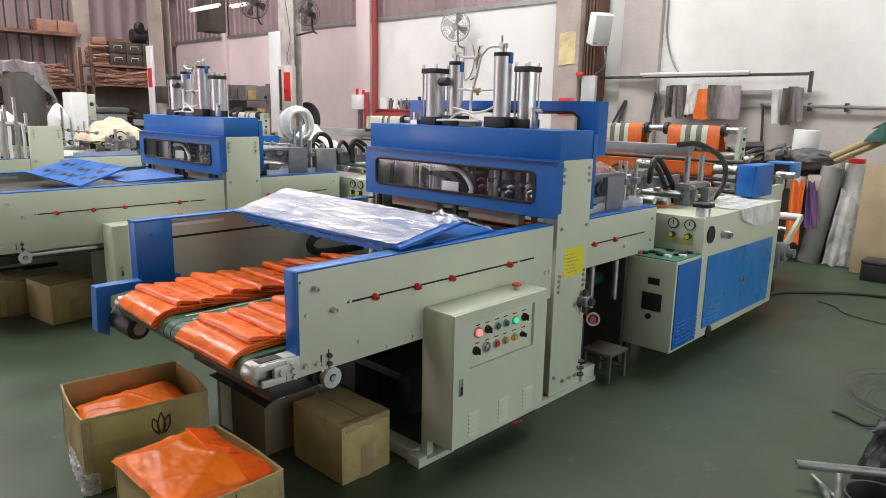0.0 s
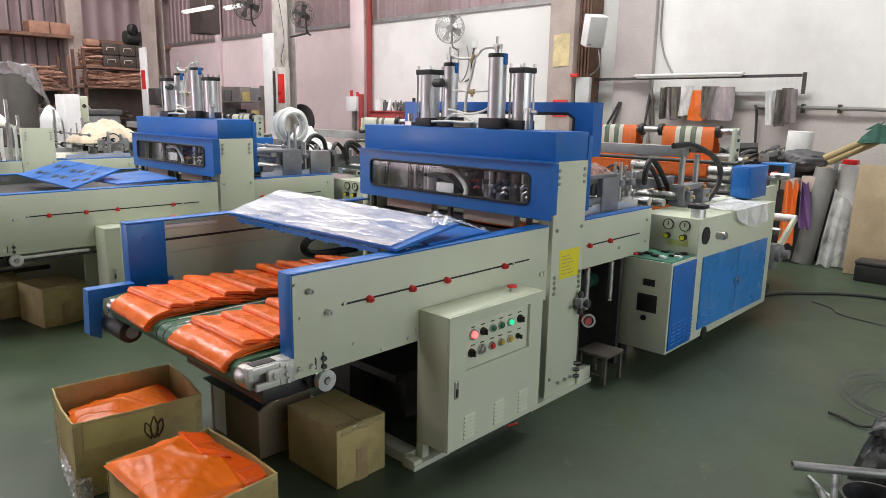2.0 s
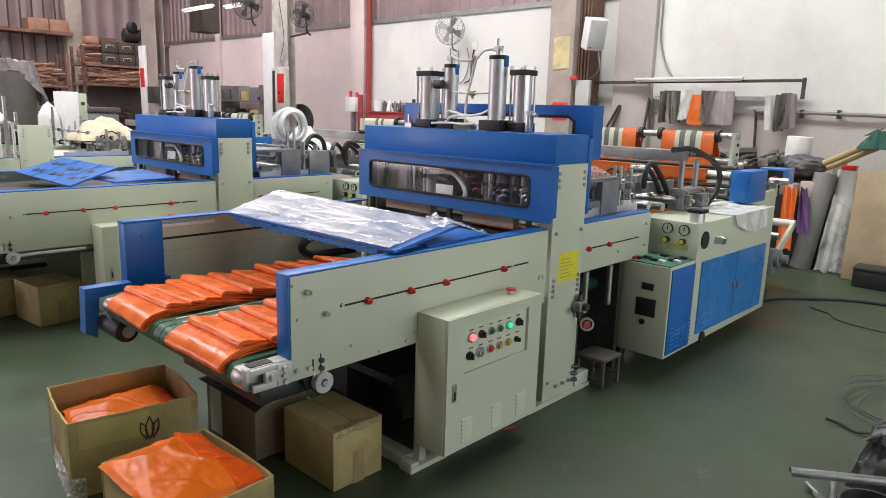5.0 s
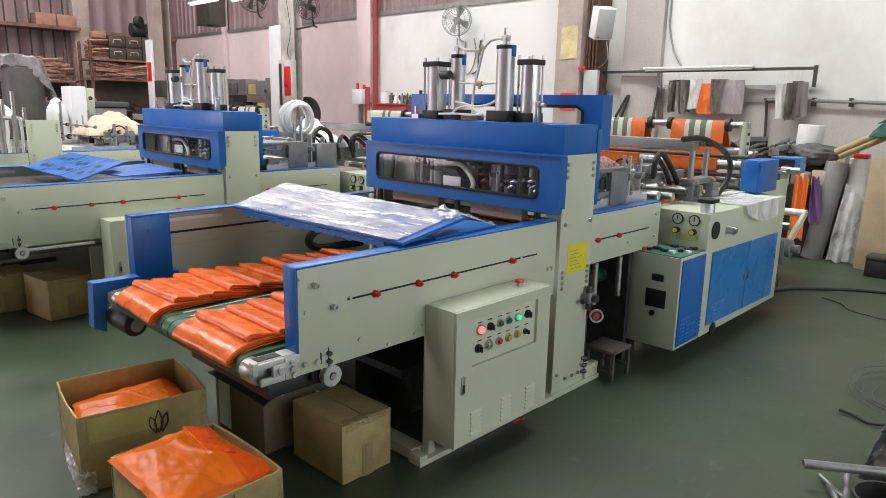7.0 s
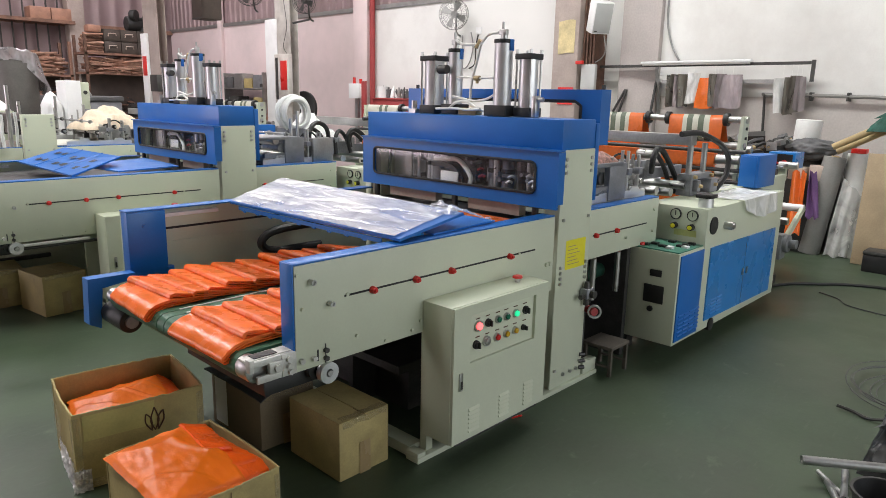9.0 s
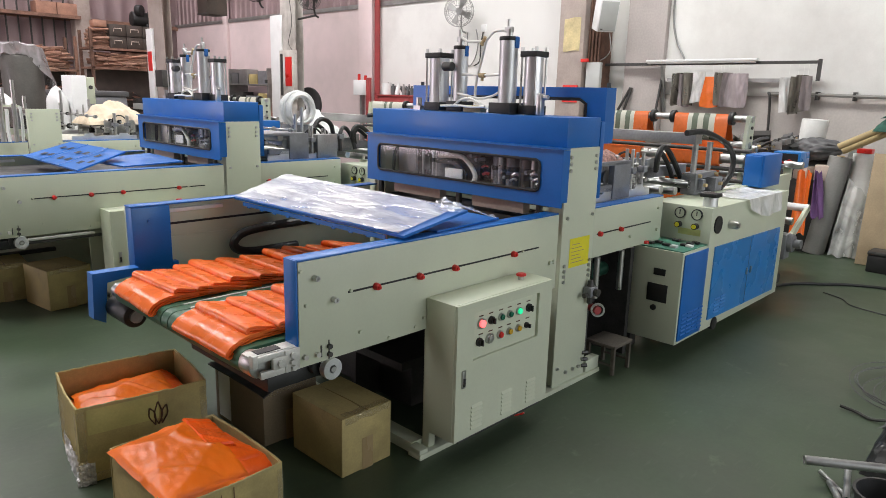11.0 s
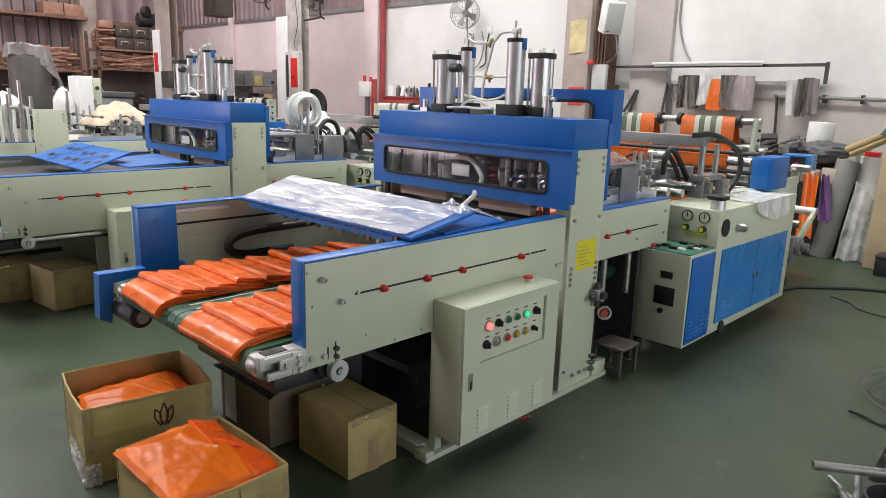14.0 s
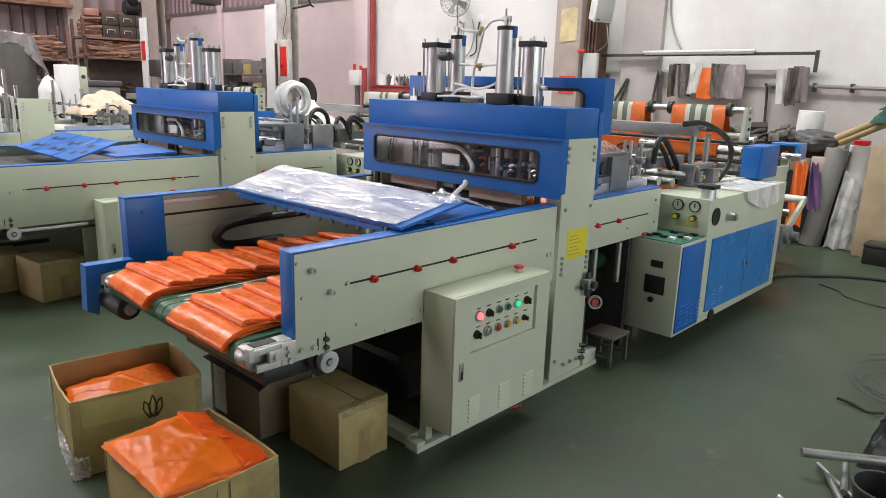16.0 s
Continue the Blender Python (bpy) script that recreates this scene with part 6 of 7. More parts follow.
def hanging_sheet(y, w, yaw, z0, z1, mm, seed, label):
    """A limp bundle of bags held at its top, turned from the wall by yaw."""
    dy, dx = math.cos(radians(yaw)), -math.sin(radians(yaw))

    def fn(u, v):
        a = (u - 0.5) * w * (1 - 0.12 * math.sin(v * 2.6 + seed))
        r = 0.012 * math.sin(u * 7 + seed + v * 2) * (0.4 + v) + 0.008 * noise.noise(Vector((u * 6, v * 4, seed)))
        return Vector((7.60 + a * dx + r * dy, y + a * dy - r * dx + 0.02 * v * math.sin(seed), z1 + (z0 - z1) * v + 0.008 * math.sin(u * 5 + seed) * v))
    ob = thing("hanging_bag", label, "sample bags", "hanging sample bags")
    for k in range(3):
        part("bag", sheet(BM(), lambda u, v, k=k: fn(u, v * (1 - 0.035 * k)) + Vector((0.009 * k * dy, -0.009 * k * dx, 0)), 14, 10, 0.002), mm, ob)
    part("hook", cy(BM(), (7.605, y, z1 - 0.01), (7.605, y, 2.085), 0.0015, 6), TUBE, ob)
    return ob


SMOKY, PALE, MAUVE = "smoky grey plastic bags hanging from the rack", "pale clear plastic bags hanging from the rack", "mauve grey plastic bags hanging flat from the rack"
for k, (y, w, yaw, z0, z1, mm, lb) in enumerate(((2.27, 0.16, 62, 1.55, 1.97, SMOKEFILM, SMOKY), (2.22, 0.17, 68, 1.57, 1.98, SMOKEFILM, SMOKY), (2.17, 0.15, 58, 1.54, 1.96, MAUVEFILM, SMOKY), (2.11, 0.16, 55, 1.56, 1.98, SMOKEFILM, SMOKY),
                                                  (1.98, 0.17, 8, 1.60, 1.99, PALEFILM, PALE), (1.80, 0.21, 4, 1.54, 1.93, ORANGE_DARK, "orange plastic bags hanging from the rack"), (1.70, 0.15, 60, 1.56, 1.98, SMOKEFILM, SMOKY), (1.66, 0.16, 52, 1.57, 1.97, SMOKEFILM, SMOKY),
                                                  (1.60, 0.16, 64, 1.55, 1.98, MAUVEFILM, SMOKY), (1.47, 0.24, 6, 1.55, 1.97, MAUVEFILM, MAUVE), (0.87, 0.17, 22, 1.50, 1.92, PALEFILM, PALE), (0.77, 0.16, 58, 1.49, 1.93, SMOKEFILM, SMOKY), (0.71, 0.16, 48, 1.52, 1.95, SMOKEFILM, SMOKY), (0.66, 0.14, 62, 1.54, 1.94, MAUVEFILM, SMOKY))):
    hanging_sheet(y, w, yaw, z0, z1, mm, k * 1.7, lb)
for y, a in ((3.05, 0.10), (3.14, 0.22), (2.55, 0.03)):
    solo("leaning_bar", cy(BM(), (7.55, y + a, 1.0), (7.68, y - a * 0.6, 1.78 if a > 0.05 else 1.98), 0.018, 8), DARK, "dark bar leaning on the wall", "bar", "leaning bars")


# ---------------------------------------------------------------- fans
def fan(label, x, y, z, r, mm, yaw, wall_side=0.25):
    f = thing("wall_fan", label, "fan", "fans", x, y, z, yaw)
    bm = BM()
    for rr, dx in ((r, 0), (r * 0.98, -0.05), (r * 0.98, 0.05), (r * 0.66, -0.075), (r * 0.33, -0.085)):
        tub(bm, [(dx, rr * math.cos(2 * math.pi * k / 28), rr * math.sin(2 * math.pi * k / 28)) for k in range(29)], 0.005, 5, 0)
    for k in range(22):
        a = 2 * math.pi * k / 22
        tub(bm, [(-0.09, 0.03 * math.cos(a), 0.03 * math.sin(a)), (-0.075, r * 0.66 * math.cos(a), r * 0.66 * math.sin(a)), (0, r * math.cos(a), r * math.sin(a)), (0.06, r * 0.6 * math.cos(a), r * 0.6 * math.sin(a))], 0.0028, 4, 2)
    part("guard", bm, mm, f, "round wire guard")
    hub = part("hub", cy(BM(), (-0.03, 0, 0), (0.03, 0, 0), 0.05, 16), mm, f)
    for k in range(4):
        a = math.pi / 2 * k + 0.4
        def fn(u, v, a=a):
            rr, th = 0.05 + (r * 0.86 - 0.05) * u, a + (v - 0.5) * (0.75 - 0.15 * u)
            return Vector((0.03 * (v - 0.5), rr * math.cos(th), rr * math.sin(th)))
        part("blade", sheet(BM(), fn, 5, 5, 0.004), mm, hub)
    bm = cy(BM(), (0.03, 0, 0), (0.16, 0, 0), 0.06, 16, 0.045, 0.008)
    tub(bm, [(0.12, 0, -0.05), (0.13, 0, -0.22), (0.18, 0, -0.30), (wall_side, 0, -0.32)], 0.016, 8)
    part("motor", bm, GALV if mm is WHITEPL else mm, f)
    return f


fan("white wall fan on the plastered wall", 7.48, 6.22, 3.00, 0.255, GALV, 22, 0.34)
fan("dark fan fixed high on the steel column", 6.0, 8.43, 3.23, 0.22, DARK, 18)
fan("dark fan fixed high beside the column", 5.0, 8.55, 3.30, 0.26, DARK, 30)
solo("fan_bracket", cy(BM(), (6.14, 8.48, 2.93), (6.33, 9.27, 2.93), 0.02, 10), DARK, "dark bracket holding the fan on the column", "bracket")
solo("fan_rod", cy(BM(), (5.12, 8.6, 3.30), (5.12, 8.6, CEIL), 0.015, 8), DARK, "dark rod holding the fan from the roof", "rod")
solo("outlet", bx(BM(), 7.785, 7.80, 5.86, 5.98, 2.68, 2.80, 0.004), WHITEPL, "small white wall outlet", "outlet")
solo("plug_cable", tub(BM(), [(7.74, 6.05, 2.72), (7.77, 6.02, 2.5), (7.77, 6.08, 2.25), (7.77, 6.2, 2.12), (7.77, 6.26, 2.2), (7.77, 6.27, 2.68)], 0.010), GALV, "grey fan cable with plug on the wall", "cable")
solo("plug_cable", tub(BM(), [(7.78, 5.92, 2.68), (7.77, 5.96, 2.45), (7.77, 5.97, 2.2), (7.77, 6.1, 2.12)], 0.012), DARK, "dark cable under the outlet", "cable")
solo("drain_pipe", cy(BM(), (7.72, 8.62, 0.0), (7.72, 8.62, CEIL), 0.055, 16), REDPIPE, "red oxide drain pipe down the wall", "pipe")
for y, w in ((9.0, 0.21), (14.6, 0.10)):
    solo("wall_post", bx(BM(), 7.72, 7.798, y - w, y + w, 0, CEIL, 0.004), WALL_PINK, "pinkish painted wall post", "post", kind="structure")

# things standing before the wall
sh = thing("tool_cabinet", "low red tool cabinet with bottles on top", "cabinet", x=7.45, y=7.58, z=0)
part("cabinet_body", bx(BM(), -0.25, 0.25, -0.42, 0.42, 0.0, 1.56, 0.006), REDPIPE, sh)
part("cabinet_top", bx(BM(), -0.27, 0.27, -0.44, 0.44, 1.56, 1.59, 0.004), REDPIPE, sh)
rng = random.Random(3)
for k in range(11):
    y = 7.22 + 0.072 * k
    h, r = rng.uniform(0.10, 0.20), rng.uniform(0.025, 0.05)
    bm = cy(BM(), (7.35 + rng.uniform(-0.05, 0.1), y, 1.592), (7.35, y, 1.592 + h), r, 12, r * 0.9)
    cy(bm, (7.35, y, 1.592 + h), (7.35, y, 1.60 + h + 0.03), r * 0.4, 8)
    solo("bottle", bm, rng.choice((WHITEPL, GALV, DARK, TARP)), "small workshop bottle on the cabinet", "bottle", "bottles")
solo("paint_tub", cy(BM(), (7.3, 7.84, 1.592), (7.3, 7.84, 1.80), 0.09, 18, 0.10), WHITEPL, "white plastic tub on the cabinet", "tub")
solo("red_board", bx(BM(), 7.30, 7.34, 8.34, 8.46, 0.0, 1.90, 0.004), REDPIPE, "narrow red board beside the cabinet", "board")
eb = thing("electric_box", "white electric box with a red knob on a stand", "electric box", x=7.55, y=8.88, z=0)
part("box", bx(BM(), -0.1, 0.1, -0.16, 0.16, 1.57, 1.86, 0.006), WHITEPL, eb)
part("stand", bx(BM(), -0.03, 0.03, -0.04, 0.04, 0.0, 1.57), GALV, eb)
pieces("knob", cy(cy(BM(), (0, -0.1, 1.86), (0, -0.1, 1.95), 0.03, 12), (0, 0.1, 1.86), (0, 0.1, 1.98), 0.03, 12), RED, eb, "red knob")

# columns in the hall
column("column_3", 6.33, 9.50, 0.50, 0.18, CEIL, COLUMN_GREY, "grey peeling steel column in the hall")
solo("sign_board", bx(BM(), 6.20, 6.235, 9.68, 10.05, 1.0, 3.02, 0.004), WHITEPL, "tall narrow white panel on the column", "panel")
solo("red_scroll", bx(BM(), 6.128, 6.139, 9.24, 9.45, 1.70, 2.24, 0.002), RED, "red paper scroll on the column", "notice")
jb = thing("junction_box", "grey junction box on the column with a dark slot", "electric box")
part("casing", bx(BM(), 6.14, 6.24, 9.20, 9.66, 1.45, 2.36, 0.008), COLUMN_GREY, jb)
part("slot", bx(BM(), 6.134, 6.142, 9.54, 9.62, 1.52, 2.30), DARK, jb)
solo("column_cable", tub(BM(), [(6.2, 9.45, 3.6), (6.2, 9.30, 2.9), (6.2, 9.42, 2.5), (6.2, 9.2, 2.3)], 0.006), DARK, "dark cable looping down the column", "cable")
# black disc of unknown kind; the stand is added to hold it up
bw = thing("round_machine", "black disc of unknown kind on an added stand beside the column", "machine", x=6.6, y=9.36, z=0)
part("disc", cy(BM(), (-0.03, 0, 1.36), (0.03, 0.01, 1.36), 0.33, 40, None, 0.01), BLACK, bw)
part("hub", cy(BM(), (-0.05, 0, 1.36), (-0.02, 0, 1.36), 0.07, 18), DARK, bw)
part("stand", bx(BM(), 0.03, 0.08, -0.04, 0.04, 0.0, 1.40, 0.003), DARK, bw)
column("column_4", 4.42, 10.93, 0.60, 0.16, CEIL, COLUMN, "wide beige steel column in the hall")
solo("sign_board", bx(BM(), 4.285, 4.335, 11.03, 11.27, 1.0, 2.67, 0.004), WHITEPL, "white strip panel on the column", "panel")
solo("red_scroll", bx(BM(), 4.27, 4.288, 11.06, 11.21, 1.91, 2.26, 0.002), RED, "red paper scroll on the column", "notice")
solo("dark_box", bx(BM(), 4.2, 4.5, 10.48, 10.78, 1.62, 1.92, 0.01), DARK, "dark switch box on the column", "electric box")

# hanging lamps and heater
for x, y0, y1, z in ((5.0, 9.72, 10.85, 3.37), (5.0, 8.75, 9.30, 3.31)):
    lf = thing("tube_lamp", "hanging white tube lamp", "lamp", "hanging lamps", x, (y0 + y1) / 2, z)
    part("shade", prism(BM(), [(-0.045, -0.02), (0.045, -0.02), (0.02, 0.02), (-0.02, 0.02)], "xz", -(y1 - y0) / 2, (y1 - y0) / 2), WHITEPL, lf)
    part("tube", cy(BM(), (0, -(y1 - y0) / 2 + 0.03, -0.035), (0, (y1 - y0) / 2 - 0.03, -0.035), 0.016, 10), TUBE_ON, lf, "lit tube")
    pieces("rod", cy(cy(BM(), (0, -0.3, 0.03), (0, -0.3, CEIL - z), 0.006, 6), (0, 0.3, 0.03), (0, 0.3, CEIL - z), 0.006, 6), GALV, lf)
ht = thing("unit_heater", "dark brown hanging ventilation unit", "ventilator", x=5.2, y=10.41, z=2.95)
part("casing", bx(BM(), -0.2, 0.2, -0.19, 0.19, 0.0, 0.95, 0.01), CRATE, ht)
part("casing_rim", bx(BM(), -0.206, -0.2, -0.19, 0.19, 0.0, 0.03), DARK, ht)
pieces("rod", cy(cy(BM(), (0, -0.15, 0.95), (0, -0.15, CEIL - 2.95), 0.01, 6), (0, 0.15, 0.95), (0, 0.15, CEIL - 2.95), 0.01, 6), DARK, ht)

# ---------------------------------------------------------------- storage racks on the far wall
solo("wall_post", bx(BM(), 4.98, 5.36, 17.05, 17.4, 0.0, CEIL, 0.01), COLUMN, "greyish steel wall post", "post", kind="structure")


def storage_rack(label, x0, x1, y, levels, h):
    r = thing("storage_rack", label, "rack", "storage racks", x0, y, 0)
    w = x1 - x0
    for x in (0, w):
        for yy in (0, 0.7):
            part("upright", bx(BM(), x - 0.03, x + 0.03, yy - 0.03, yy + 0.03, 0, h), RUST, r)
    for z in levels:
        part("shelf", bx(BM(), -0.03, w + 0.03, -0.03, 0.73, z - 0.05, z), RUST, r)
    return r


storage_rack("brown steel rack loaded with sticks and crates", 4.70, 6.42, 15.3, (0.9, 2.05, 2.50), 2.9)
storage_rack("brown steel rack loaded with scrap", 2.6, 4.62, 16.1, (1.2, 1.98), 2.75)
rng = random.Random(11)
for k in range(3):
    for row in range(2):
        c = thing("crate", "dark square crate with a pale handle stacked on the rack", "crate", "crates on the rack", 5.14 + 0.39 * k, 15.3, 2.50 + 0.28 * row)
        part("crate_body", bx(BM(), 0, 0.38, 0, 0.4, 0.0, 0.27, 0.012), CRATE, c)
        part("front_panel", bx(BM(), 0.03, 0.35, -0.010, 0.0, 0.03, 0.24, 0.004), CRATE, c)
        part("handle", tub(BM(), [(0.09, -0.018, 0.10), (0.095, -0.022, 0.17), (0.27, -0.022, 0.175), (0.275, -0.018, 0.12)], 0.011, 6, 0), PALEBOX, c, "pale bent handle")


def sticks(x0, x1, y0, y1, z0, n, seed, h, label):
    """A heap of split sticks lying mostly along the shelf."""
    r = random.Random(seed)
    bm = BM()
    for k in range(n):
        l, w = min(x1 - x0, r.uniform(0.5, 1.1)), r.uniform(0.014, 0.030)
        q = (k / n)
        p = Vector((r.uniform(x0 + l / 2, x1 - l / 2), r.uniform(y0, y1), z0 + 0.02 + h * q * r.uniform(0.7, 1.0)))
        a, b = r.gauss(0, 0.28), r.gauss(0, 0.07)
        bx(bm, -l / 2, l / 2, -w, w, -w * 0.7, w * 0.7, 0.0, Matrix.Translation(p) @ pose(0, 0, 0, r.uniform(0, 40), math.degrees(b), math.degrees(a)))
    for k, f in enumerate(bm.faces):
        f.material_index = (k // 6 * 7) % 4
    return tagged(part("stick_pile", bm, [STICK, WOOD, RUST, STICK]), label, "wood", kind="stuff")


def scrap(x0, x1, y0, y1, z0, n, seed, mats, label, name="scrap_pile", long_=0.7, h=0.35):
    """A pile of bent bars, offcuts and lumps."""
    r = random.Random(seed)
    bm = BM()
    for k in range(n):
        x, y, z = r.uniform(x0, x1), r.uniform(y0, y1), z0 + 0.03 + h * r.random() ** 1.5
        l = long_ * r.uniform(0.3, 1)
        a, b = r.uniform(0, 6.28), r.uniform(-0.25, 0.25)
        d = Vector((math.cos(a) * l / 2, math.sin(a) * l / 4, b * l / 2))
        p = Vector((x, y, z))
        if r.random() < 0.6:
            tub(bm, [p - d, p + Vector((0, 0, 0.04 * r.random())), p + d], r.uniform(0.012, 0.03), 5, 2)
        else:
            s = r.uniform(0.05, 0.14)
            bx(bm, -s, s, -s * 0.6, s * 0.6, -s * 0.5, s * 0.5, 0.0, Matrix.Translation(p) @ pose(0, 0, 0, r.uniform(-20, 20), r.uniform(-20, 20), r.uniform(0, 180)))
    bm.faces.index_update()
    for f in bm.faces:
        f.material_index = (f.index // 30) % len(mats)
    return tagged(part(name, bm, mats), label, "scrap", kind="stuff")


sticks(4.75, 6.4, 15.32, 15.9, 2.05, 190, 1, 0.36, "split brown sticks heaped under the crates")
sticks(2.9, 4.6, 16.12, 16.7, 1.98, 220, 2, 0.50, "split brown sticks heaped on the rack")
scrap(2.7, 4.5, 16.15, 16.7, 1.2, 60, 5, [DARK, RUST], "dark scrap on the lower shelf", h=0.4)
scrap(4.75, 6.1, 15.35, 15.9, 0.9, 50, 6, [DARK, RUST], "dark scrap on the lower shelf", h=0.5)
sticks(4.70, 5.12, 15.32, 15.7, 2.50, 60, 7, 0.42, "short split sticks piled beside the crates")
solo("wood_block", bx(BM(), 4.80, 5.10, 15.32, 15.6, 2.96, 3.12, 0.03), WOOD, "pale wooden block on the stick pile", "wood")
# dark boards added to paint the unlit space behind the shelves
solo("void_backing", bx(BM(), 4.76, 6.36, 15.86, 15.90, 0.90, 2.0, 0.004), CRATE, "dark board added for the unlit space at the back of the rack", "board", "rack boards")
solo("void_backing", bx(BM(), 2.68, 4.54, 16.72, 16.76, 1.20, 1.92, 0.004), CRATE, "dark board added for the unlit space at the back of the rack", "board", "rack boards")
sk = thing("old_motor", "black old motor on top of the crates", "motor", x=6.05, y=15.5, z=3.06)
part("motor_body", cy(BM(), (-0.3, 0, 0.17), (0.18, 0, 0.17), 0.17, 18, None, 0.02), BLACK, sk)
part("motor_end", cy(BM(), (0.10, -0.10, 0.30), (0.22, -0.22, 0.30), 0.12, 14, None, 0.02), BLACK, sk)
part("motor_end", cy(BM(), (-0.20, -0.10, 0.36), (-0.12, -0.22, 0.36), 0.13, 14, None, 0.02), BLACK, sk)
part("motor_foot", bx(BM(), 0.0, 0.36, -0.15, 0.1, -0.25, 0.10, 0.04), BLACK, sk)
for x0, x1 in ((4.10, 4.55), (4.57, 5.02)):
    solo("wooden_box", bx(BM(), x0, x1, 16.95, 17.38, 3.30, 3.58, 0.012), WOOD, "reddish wooden box on the wall rail", "box", "boxes on the rail")
solo("wall_shelf", bx(BM(), 3.0, 5.08, 16.9, 17.4, 3.22, 3.30), RUST, "brown shelf along the sheet wall", "shelf")
for k in range(8):
    x = 3.0 + 0.26 * k
    solo("wall_bar", bx(BM(), x, x + 0.03, 17.32, 17.36, 2.3, 4.6), DARK, "dark upright bar of the wall lattice", "bar", "wall lattice bars")

# ---------------------------------------------------------------- things behind the second and third machines
def heap_cloth(name, label, cat, x, y, z, w, d, h, mm, seed, power=2.0):
    def fn(u, v):
        a, b = (u - 0.5) * 2, (v - 0.5) * 2
        q = max(0.0, 1 - abs(a) ** power) * max(0.0, 1 - abs(b) ** power)
        zz = h * q ** 0.6 * (0.75 + 0.5 * noise.noise(Vector((u * 3, v * 3, seed)))) + 0.10 * h * abs(noise.noise(Vector((u * 7, v * 7, seed)))) + 0.05 * h * noise.noise(Vector((u * 16, v * 16, seed)))
        return Vector((x + a * w / 2 + 0.03 * noise.noise(Vector((v * 6, u * 6, seed))), y + b * d / 2, z + max(0.0, zz) * (1 if 0 < u < 1 and 0 < v < 1 else 0)))
    return solo(name, sheet(BM(), fn, 40, 40, 0.006), mm, label, cat)


heap_cloth("dust_cloth", "cream cloth heaped over the third machine", "cloth", 1.98, 7.0, 1.145, 0.74, 0.6, 0.34, CLOTH, 4, 1.5)
solo("grey_barrel", cy(BM(), (2.04, 7.0, 0.72), (2.04, 7.0, 1.145), 0.17, 24, None, 0.01), GALV, "grey barrel under the cream cloth", "barrel")
solo("barrel_stand", bx(BM(), 1.85, 2.25, 6.8, 7.2, 0.0, 0.72, 0.01), CREAM, "cream stand under the barrel", "stand")
tp = thing("covered_machine", "dark drum machine under a torn grey film cover", "machine", x=1.73, y=9.6, z=0)
part("drum_body", cy(BM(), (0, 0, 0.0), (0, 0, 2.02), 0.27, 32, None, 0.05), DRUM, tp)


def cover(u, v):
    """Film thrown over the drum, hanging far out on one side."""
    a = 2 * math.pi * u
    side = max(0.0, math.cos(a))
    r = (0.29 * min(1.0, v * 3.2) + 0.20 * side * max(0.0, v - 0.31)) * (1 + 0.10 * math.sin(a * 7 + 1) * v)
    drop = max(0.0, v - 0.3) * (0.22 + 0.62 * side) + 0.05 * noise.noise(Vector((math.cos(a) * 2.5, math.sin(a) * 2.5, v * 4)))
    return Vector((r * math.cos(a), r * 0.9 * math.sin(a), 2.13 + 0.05 * math.cos(a + 2) - drop))


part("film_cover", sheet(BM(), cover, 60, 20), TARPFILM, tp, "torn grey film cover")
wb = thing("white_cabinet", "bright white machine cabinet towards the assumed gate", "cabinet", "", 2.05, 8.6, 0)
part("cabinet_body", bx(BM(), -0.04, 0.16, -0.15, 0.25, 0.0, 1.74, 0.01), WHITEPL, wb)
part("vent", cy(BM(), (0.222, -0.121, 1.58), (0.222, -0.128, 1.58), 0.028, 14), DARK, wb)
part("control_box", bx(BM(), 0.162, 0.28, -0.12, 0.2, 1.35, 1.72, 0.01), CREAM, wb)


def white_sack(x, y, h, r, seed):
    """A tall crumpled white form that paints in overexposed daylit things, wider at the foot."""
    def fn(u, v):
        a = 2 * math.pi * u
        c_, s_ = math.cos(a), math.sin(a)
        q = r * (1.15 - 0.35 * v) * min(1.0, (1 - v) * 9) ** 0.5 * (1 + 0.16 * noise.noise(Vector((c_ * 1.6, s_ * 1.6, v * 3 + seed))) + 0.07 * noise.noise(Vector((c_ * 5, s_ * 5, v * 9 + seed))))
        return Vector((x + q * c_, y + q * s_, h * v + 0.03 * noise.noise(Vector((c_ * 2, s_ * 2, seed))) * v))
    return solo("white_sack", sheet(BM(), fn, 48, 36), WHITEPL, "white crumpled form standing for things overexposed in daylight", "sack", "white sacks")


white_sack(1.86, 8.62, 1.58, 0.16, 2)
white_sack(1.18, 8.8, 1.50, 0.24, 6)
for k in range(7):
    solo("upright_rod", cy(BM(), (0.65 + 0.12 * k, 8.3, 0), (0.65 + 0.12 * k, 8.3, 1.45 + 0.1 * (k % 3)), 0.022, 8), STEEL, "shiny steel rod standing by the machine", "rod", "upright rods")

# bright strips added where daylight glares on the machine behind
for k in range(5):
    x = 0.47 + 0.062 * k
    solo("foil_strip", sheet(BM(), lambda u, v, x=x, k=k: Vector((x + (0.030 + 0.014 * (k % 2)) * u + 0.003 * math.sin(v * 7 + k), 6.02 + 0.012 * math.sin(u * 6 + k), 1.02 + (0.36 + 0.03 * math.sin(k * 2.4)) * v)), 8, 12, 0.004), STEEL if k % 2 else WHITEPL, "bright strip added for the daylight glare at the third machine", "foil", "bright foil strips")

